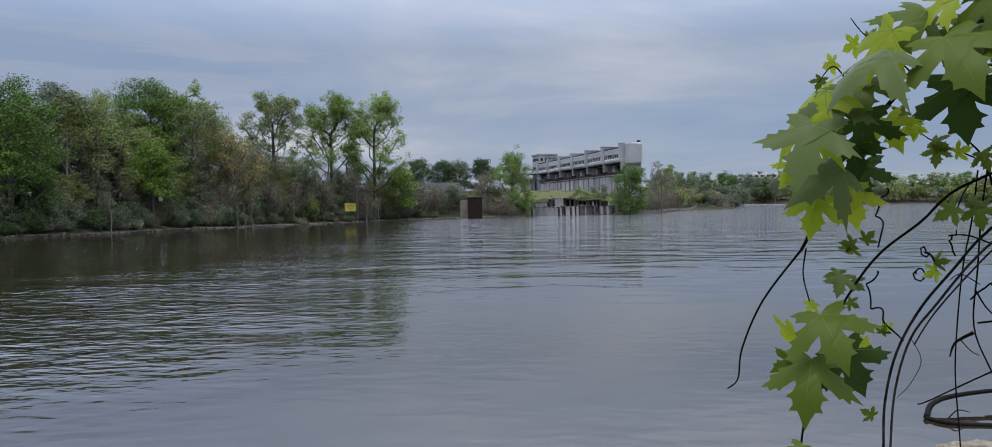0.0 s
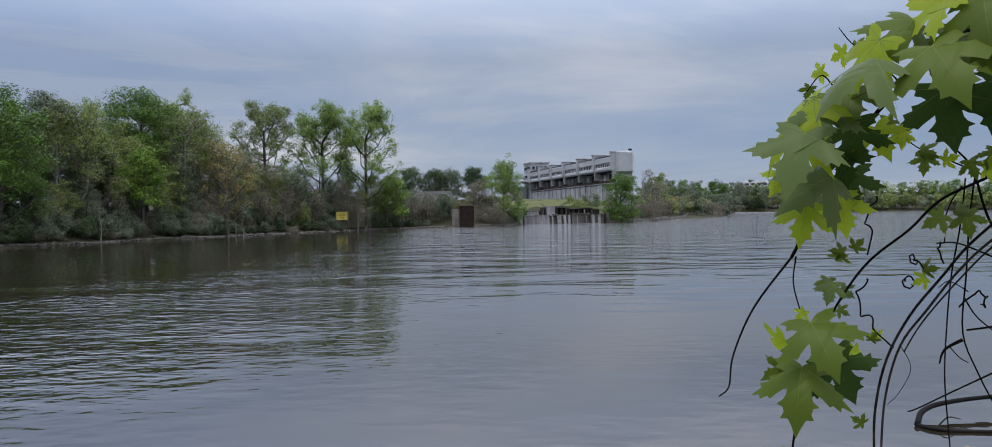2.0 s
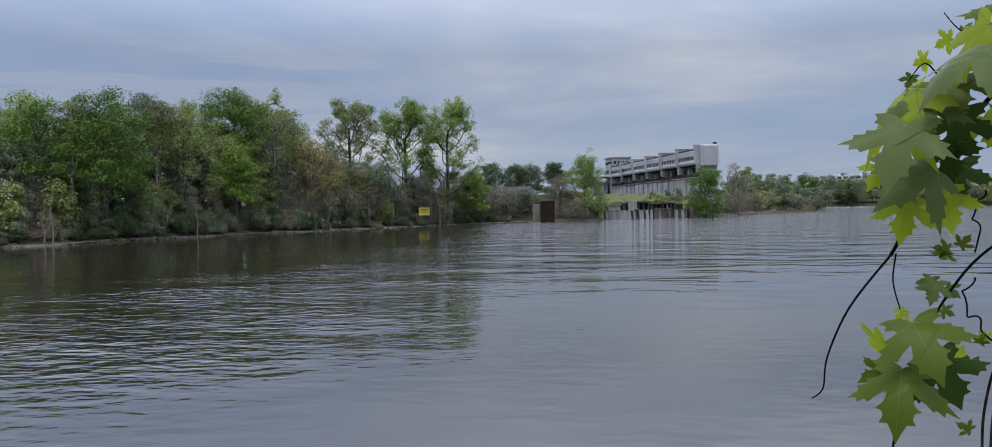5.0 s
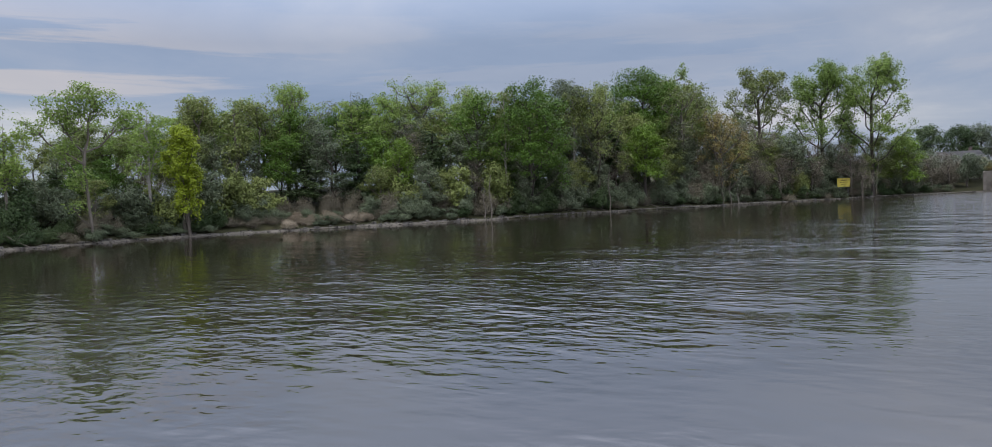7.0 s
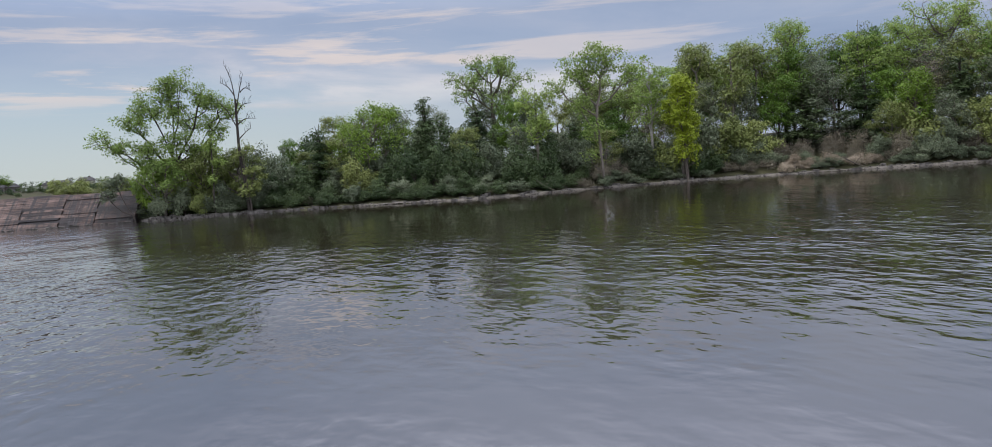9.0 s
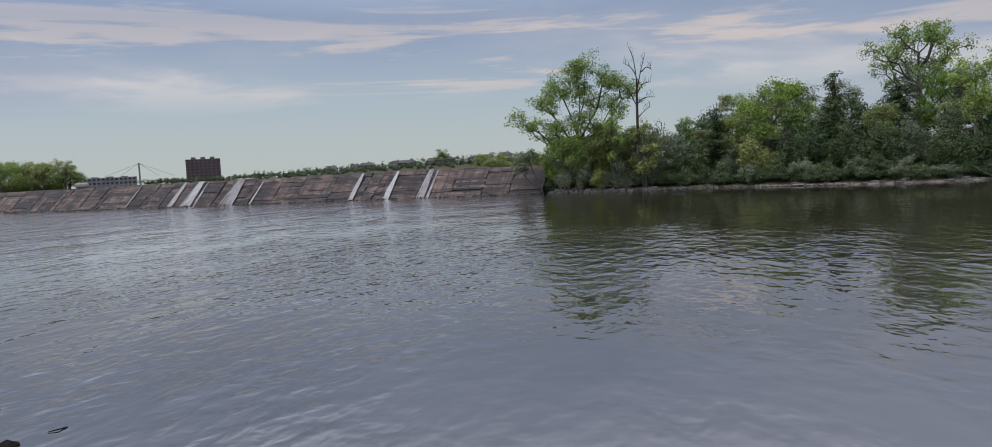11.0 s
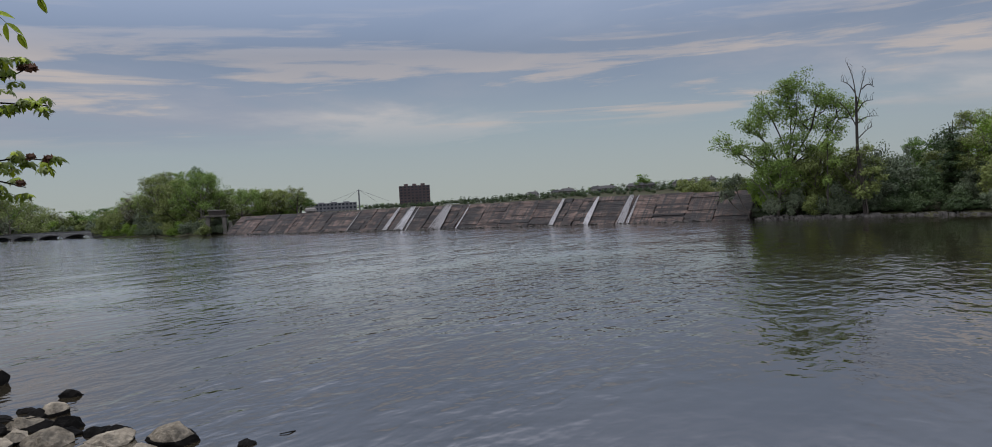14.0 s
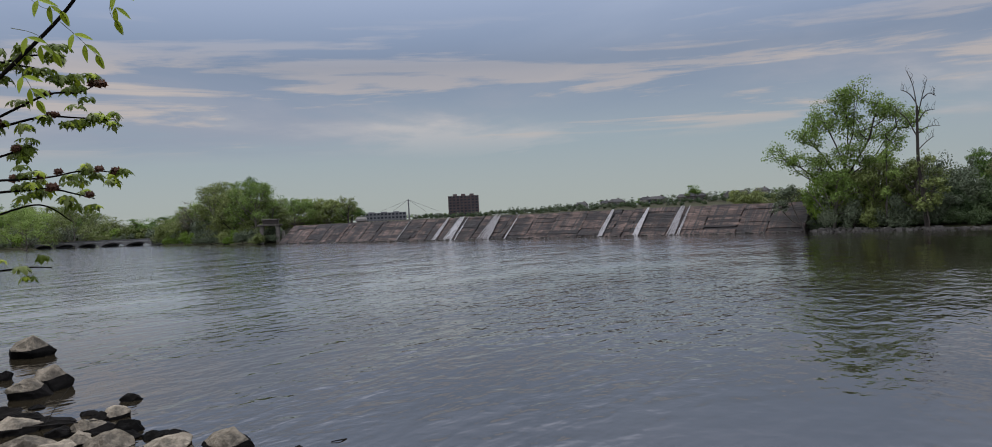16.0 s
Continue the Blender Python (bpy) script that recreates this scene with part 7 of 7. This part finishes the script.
stalks(vine, "stem", (
    (line(((-45.8, -4), (-42, 4), (-37, 3), (-33.1, -1.1), (-31.4, -2.9), (-30.1, -4.7), (-28.3, -7.2), (-26.9, -10.1), (-26.2, -13.3), (-26.1, -16.5), (-26.1, -22)), 1.16, 1.0), 0.0032, 0.0024),
    (line(((-45.8, -5), (-42, 1), (-37, 1), (-33.1, -2.1), (-31.1, -4.2), (-29.2, -6.9), (-27.7, -9.2), (-26.8, -12.5), (-26.5, -16.4), (-26.4, -22)), 1.17, 1.02), 0.003, 0.0022),
    (line(((-45.8, -6), (-41, -0.5), (-36.5, 0.5), (-33.0, -2.6), (-31.0, -4.9), (-29.0, -7.6), (-27.9, -9.6)), 1.2, 1.05), 0.0026, 0.0016)), M_STEM_GREY, 7)
stalks(vine, "dark_stem", (
    (line(((-31.4, 1.5), (-31.1, -1.5), (-30.6, -4.6), (-30.3, -8.2), (-30.2, -11.4), (-30.5, -15.9), (-30.6, -20)), 1.2, 1.2), 0.0020, 0.0016),
    (line(((-31.9, 1.5), (-31.6, -1.1), (-31.4, -4.6), (-31.2, -8.2), (-32.1, -10.8), (-33.1, -13.0), (-34, -16)), 1.22, 1.24), 0.0024, 0.0016),
    (line(((-35, -9), (-33.1, -10.3), (-30.7, -11.8), (-28.6, -13.1), (-28.1, -13.3)), 1.2, 1.1), 0.0025, 0.0013),
    (line(((-35, -6.8), (-33.1, -7.6), (-31.4, -8.0)), 1.22, 1.2), 0.0029, 0.0022), (line(((-31.2, -8.6), (-30.2, -9.3), (-29.9, -10.2)), 1.2, 1.2), 0.0043, 0.0014),
    (line(((-34, -4), (-32.6, -1.0), (-31.8, 2.0), (-31.0, 3.2)), 1.2, 1.16), 0.0036, 0.0022), (line(((-35, 1.8), (-33.1, 1.4), (-30.8, 2.5), (-28.7, 3.6), (-28.0, 4.5)), 1.2, 1.14), 0.0022, 0.0011),
    (line(((-31.2, 1.0), (-30.6, 0.0), (-30.1, -1.6)), 1.2, 1.16), 0.0022, 0.0011), (line(((-33, -3.5), (-31.0, -2.6), (-29.8, -2.6)), 1.2, 1.16), 0.0022, 0.0014),
    (line(((-31.5, -5.6), (-30.5, -5.0), (-29.9, -5.4)), 1.2, 1.16), 0.0014, 0.0009), (line(((-30.4, -9.0), (-31.0, -9.7), (-31.5, -10.0)), 1.2, 1.2), 0.0014, 0.0009),
    (line(((-31.3, -6.0), (-32.0, -7.2), (-33.4, -8.4)), 1.21, 1.22), 0.0022, 0.0014), (line(((-27.7, -9.2), (-28.3, -10.6), (-27.6, -12.2), (-26.9, -13.0)), 1.05, 1.04), 0.0009, 0.0006)), M_STEM)


def tendril(pts, d, coil):
    """A thin tendril that winds round its line and ends in a curl."""
    base = path_segs([near(a, e, d) for a, e in pts], 0.001, 0.0006)
    ps = [s[0] for s in base] + [base[-1][1]]
    n = len(ps)
    for k in range(n):
        q = k / n
        a = q * 22
        ps[k] = ps[k] + Vector((math.cos(a), 0.3 * math.cos(a), math.sin(a))) * coil * q
    return [(ps[k], ps[k + 1], 0.0011, 0.0008) for k in range(n - 1)]


for pts, coil in ((((-25.8, -3.4), (-26.1, -1.9), (-25.7, -1.2), (-26.0, -0.1), (-26.4, 0.3)), 0.004), (((-27.3, -9.4), (-26.2, -8.3), (-26.0, -7.5), (-25.4, -7.3), (-25.2, -6.2), (-25.4, -5.4), (-25.9, -5.2)), 0.005),
                  (((-29.4, -4.5), (-28.8, -3.9), (-28.4, -3.5), (-28.6, -4.0)), 0.006), (((-28.8, -5.3), (-28.3, -4.8), (-27.9, -5.1), (-28.4, -5.5)), 0.005), (((-30.2, -3.9), (-29.9, -2.9), (-30.2, -2.4)), 0.004),
                  (((-31.0, -6.6), (-32.0, -5.6), (-32.5, -6.0), (-32.2, -6.6)), 0.005)):
    part("tendril", mesh_of("tendril", *tube_line(tendril(pts, 1.1, coil), 0, 0, 5), M_STEM, True), vine)
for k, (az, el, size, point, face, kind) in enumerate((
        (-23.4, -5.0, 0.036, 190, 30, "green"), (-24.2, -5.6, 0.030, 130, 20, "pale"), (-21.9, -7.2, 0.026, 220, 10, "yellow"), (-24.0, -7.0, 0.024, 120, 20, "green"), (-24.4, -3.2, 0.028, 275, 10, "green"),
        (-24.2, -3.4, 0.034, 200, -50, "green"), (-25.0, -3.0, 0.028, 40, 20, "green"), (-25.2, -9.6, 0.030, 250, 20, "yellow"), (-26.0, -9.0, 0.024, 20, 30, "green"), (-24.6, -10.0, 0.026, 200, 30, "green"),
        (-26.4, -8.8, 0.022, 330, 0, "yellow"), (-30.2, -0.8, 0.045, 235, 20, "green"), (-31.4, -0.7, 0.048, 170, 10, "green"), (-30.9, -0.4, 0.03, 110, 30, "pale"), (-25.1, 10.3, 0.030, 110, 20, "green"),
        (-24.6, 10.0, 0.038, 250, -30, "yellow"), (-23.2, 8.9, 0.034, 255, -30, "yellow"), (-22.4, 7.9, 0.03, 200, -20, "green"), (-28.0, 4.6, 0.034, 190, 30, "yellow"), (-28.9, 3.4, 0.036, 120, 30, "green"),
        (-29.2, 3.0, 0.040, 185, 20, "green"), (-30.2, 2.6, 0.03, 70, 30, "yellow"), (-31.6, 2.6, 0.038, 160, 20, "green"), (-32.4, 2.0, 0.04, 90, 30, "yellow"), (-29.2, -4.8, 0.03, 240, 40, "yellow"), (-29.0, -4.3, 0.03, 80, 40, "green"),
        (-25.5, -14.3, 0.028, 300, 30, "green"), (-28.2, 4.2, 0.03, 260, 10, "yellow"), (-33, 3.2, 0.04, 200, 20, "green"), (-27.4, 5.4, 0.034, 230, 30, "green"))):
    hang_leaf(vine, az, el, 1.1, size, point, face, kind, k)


# ---------------------------------------------------------------- maple branches over the boulders
SMALL = [leaf_mesh("leaf", m, 0.5, -0.1, 0.16, 11 + n) for n, m in enumerate((L_NEAR, L_LIME, L_OLIVE))]


def seed_mesh():
    """A bunch of winged seeds."""
    rng = np.random.default_rng(6)
    verts, faces = leaf_cards(rng, [(0, 0, 0)] * 3, 14, 0.35, 0.42, 0.8, 0.8)
    return mesh_of("seed", verts, faces, L_SEED)


SEEDS = seed_mesh()


def leafy_bough(paths, d, label, seed, size, seeds=True):
    rng = random.Random(seed)
    ob = thing("maple_bough", Matrix(), label, "branch")
    for pts, dense in paths:
        rows = path_segs([near(*q) for q in line(pts, d + rng.uniform(-0.5, 0.5), d + rng.uniform(-0.5, 0.5))], 0.016, 0.004)
        part("twig", mesh_of("twig", *tube_line(rows, 0, 0, 5), M_STEM, True), ob)
        for k in range(max(3, int(dense * 0.42))):
            s = rows[int(rng.uniform(0.28, 0.999) * len(rows))]
            node_at = s[0].lerp(s[1], rng.random()) + Vector((rng.gauss(0, 0.06), rng.gauss(0, 0.06), rng.gauss(0.01, 0.05)))
            a0, n = rng.uniform(0, 360), rng.randint(4, 6)
            for j in range(n):
                rz = a0 + 360 * j / n + rng.gauss(0, 14)
                out = Vector((-math.sin(radians(rz)), math.cos(radians(rz)), 0.1)) * size * rng.uniform(0.3, 0.6)
                leaf = part("leaf", SMALL[rng.choice((0, 0, 1, 2))], ob)
                leaf.matrix_basis = Matrix.Translation(node_at + out) @ pose(0, 0, 0, 0, 0, rz) @ pose(0, 0, 0, rng.gauss(-42, 14), rng.gauss(0, 12), 0) @ Matrix.Scale(size * 0.80 * rng.uniform(0.7, 1.2), 4)
        if seeds:
            for _ in range(max(1, dense // 6)):
                s = rows[int(rng.uniform(0.3, 0.99) * len(rows))]
                b = part("seed", SEEDS, ob, "dark red-brown winged seeds")
                b.matrix_basis = Matrix.Translation(s[0] + Vector((rng.gauss(0, 0.05), rng.gauss(0, 0.05), 0.02))) @ Matrix.Scale(0.06 * rng.uniform(0.7, 1.3), 4)


trunk_foot = at(158.5, 7.2)
bank_maple = thing("bank_tree", Matrix(), "grey maple tree on the bank carrying low branches", "tree")
part("trunk", mesh_of("trunk", *tube_line([(trunk_foot.x, trunk_foot.y, gz(trunk_foot) - 0.2), near(158.4, -4, 7.1), near(158.2, 8, 7.0), near(157.8, 24, 7.3)], 0.17, 0.09, 10), M_BARK, True), bank_maple)


leafy_bough(((((158.3, 5.0), (152, 6.0), (148.9, 7.5), (145.8, 9.2), (144.0, 9.4), (142.7, 10.1)), 30), (((158.3, 5.4), (152, 6.4), (148.9, 7.0), (146.2, 7.8), (144.1, 7.8), (141.9, 7.7)), 40)), 7.0, "maple branch tips with young leaves and seed bunches", 1, 0.085)
leafy_bough(((((158.3, 2.4), (153, 3.4), (149.1, 3.8), (146.0, 4.0), (143.9, 4.4), (141.5, 4.2)), 48), (((158.3, 2.0), (153, 3.0), (149.1, 3.1), (146.1, 3.3), (144.7, 3.0), (143.4, 2.6)), 34), (((158.3, 4.0), (152, 5.0), (149.0, 5.2), (147.4, 5.8), (146.6, 6.2)), 12)), 7.2, "spreading maple branches with drooping leaves and seeds", 2, 0.085)
leafy_bough(((((158.3, 9.5), (152, 10.5), (148.7, 10.9), (146.4, 11.6), (145.0, 11.5)), 34), (((158.3, 9.2), (152, 10.2), (148.7, 10.9), (146.4, 10.8), (145.1, 10.2)), 34)), 6.8, "dense dark maple branch ends above the water", 3, 0.09, False)
leafy_bough(((((158.3, -2.4), (153, -1.4), (149.3, -1.7), (147.3, -1.6), (146.0, -1.7)), 14),), 7.6, "low thin twig with a few drooping leaves", 4, 0.08, False)
leafy_bough(((((158.3, -0.5), (153, 0.5), (149.2, 1.6), (146.5, 2.3), (144.8, 1.2)), 4),), 7.0, "bare arching twig under the maple branches", 5, 0.07, False)

# a nearer branch with pointed leaflets
POINTED = ((0.0, 0.0), (0.10, 0.14), (0.17, 0.34), (0.16, 0.56), (0.09, 0.80), (0.0, 1.0), (-0.09, 0.80), (-0.16, 0.56), (-0.17, 0.34), (-0.10, 0.14))


def leaflet_mesh():
    bm = bmesh.new()
    edge = [bm.verts.new((x, y, 0.25 * abs(x) - 0.22 * y * y)) for x, y in POINTED]
    rib = [bm.verts.new((0, y, -0.22 * y * y - 0.01)) for y in (0.2, 0.45, 0.7)]
    chain = [edge[0], *rib, edge[5]]
    for side in (edge[0:6], [edge[0], *edge[:4:-1]]):
        for a, b, c, e in ((0, 1, 1, 0), (1, 2, 2, 1), (2, 3, 3, 2), (3, 4, 4, 3)):
            quad = [chain[a], chain[b], side[c], side[e]] if e else [chain[a], chain[b], side[c]]
            bm.faces.new(quad)
        bm.faces.new((chain[4], side[5], side[4])) if side[5] is not chain[4] else None
    bmesh.ops.recalc_face_normals(bm, faces=bm.faces)
    me = bpy.data.meshes.new("leaflet")
    bm.to_mesh(me)
    bm.free()
    me.materials.append(L_LIME)
    me.shade_smooth()
    return me


LEAFLET = leaflet_mesh()
ash = thing("ash_branch", Matrix(), "dark branch with fresh yellow-green pointed leaflets", "branch")
stalks(ash, "stem", ((line(((158, 1), (152, 7), (148.7, 10.7), (145.9, 13.8), (144.4, 15.8), (143, 18)), 3.0, 3.0), 0.013, 0.008),), M_STEM, 8)
for pts in (((145.6, 14.0), (144.6, 13.1), (143.5, 12.0)), ((142.3, 16.8), (142.7, 15.0), (142.4, 14.2)), ((148.3, 13.4), (146.9, 13.1), (145.9, 12.0)), ((148.2, 11.4), (147.6, 10.4), (147.0, 9.0)), ((147.5, 15.5), (146.6, 14.8), (145.4, 14.6))):
    stalks(ash, "stalk", ((line(pts, 2.9, 2.9), 0.002, 0.001),), M_STEM_GREEN, 5)
    for k in range(3):
        for side in (-1, 1):
            q = 0.35 + 0.3 * k
            a, e = (np.array(pts[0]) * (1 - q) + np.array(pts[2]) * q)
            ob = part("leaflet", LEAFLET, ash)
            ob.matrix_basis = Matrix.Translation(near(a, e, 2.9)) @ pose(0, 0, 0, 90, 0, a) @ pose(0, 0, 0, 0, 0, -(150 + side * 38)) @ pose(0, 0, 0, 20 - 30 * k, side * 35, 0) @ Matrix.Scale(0.058, 4)
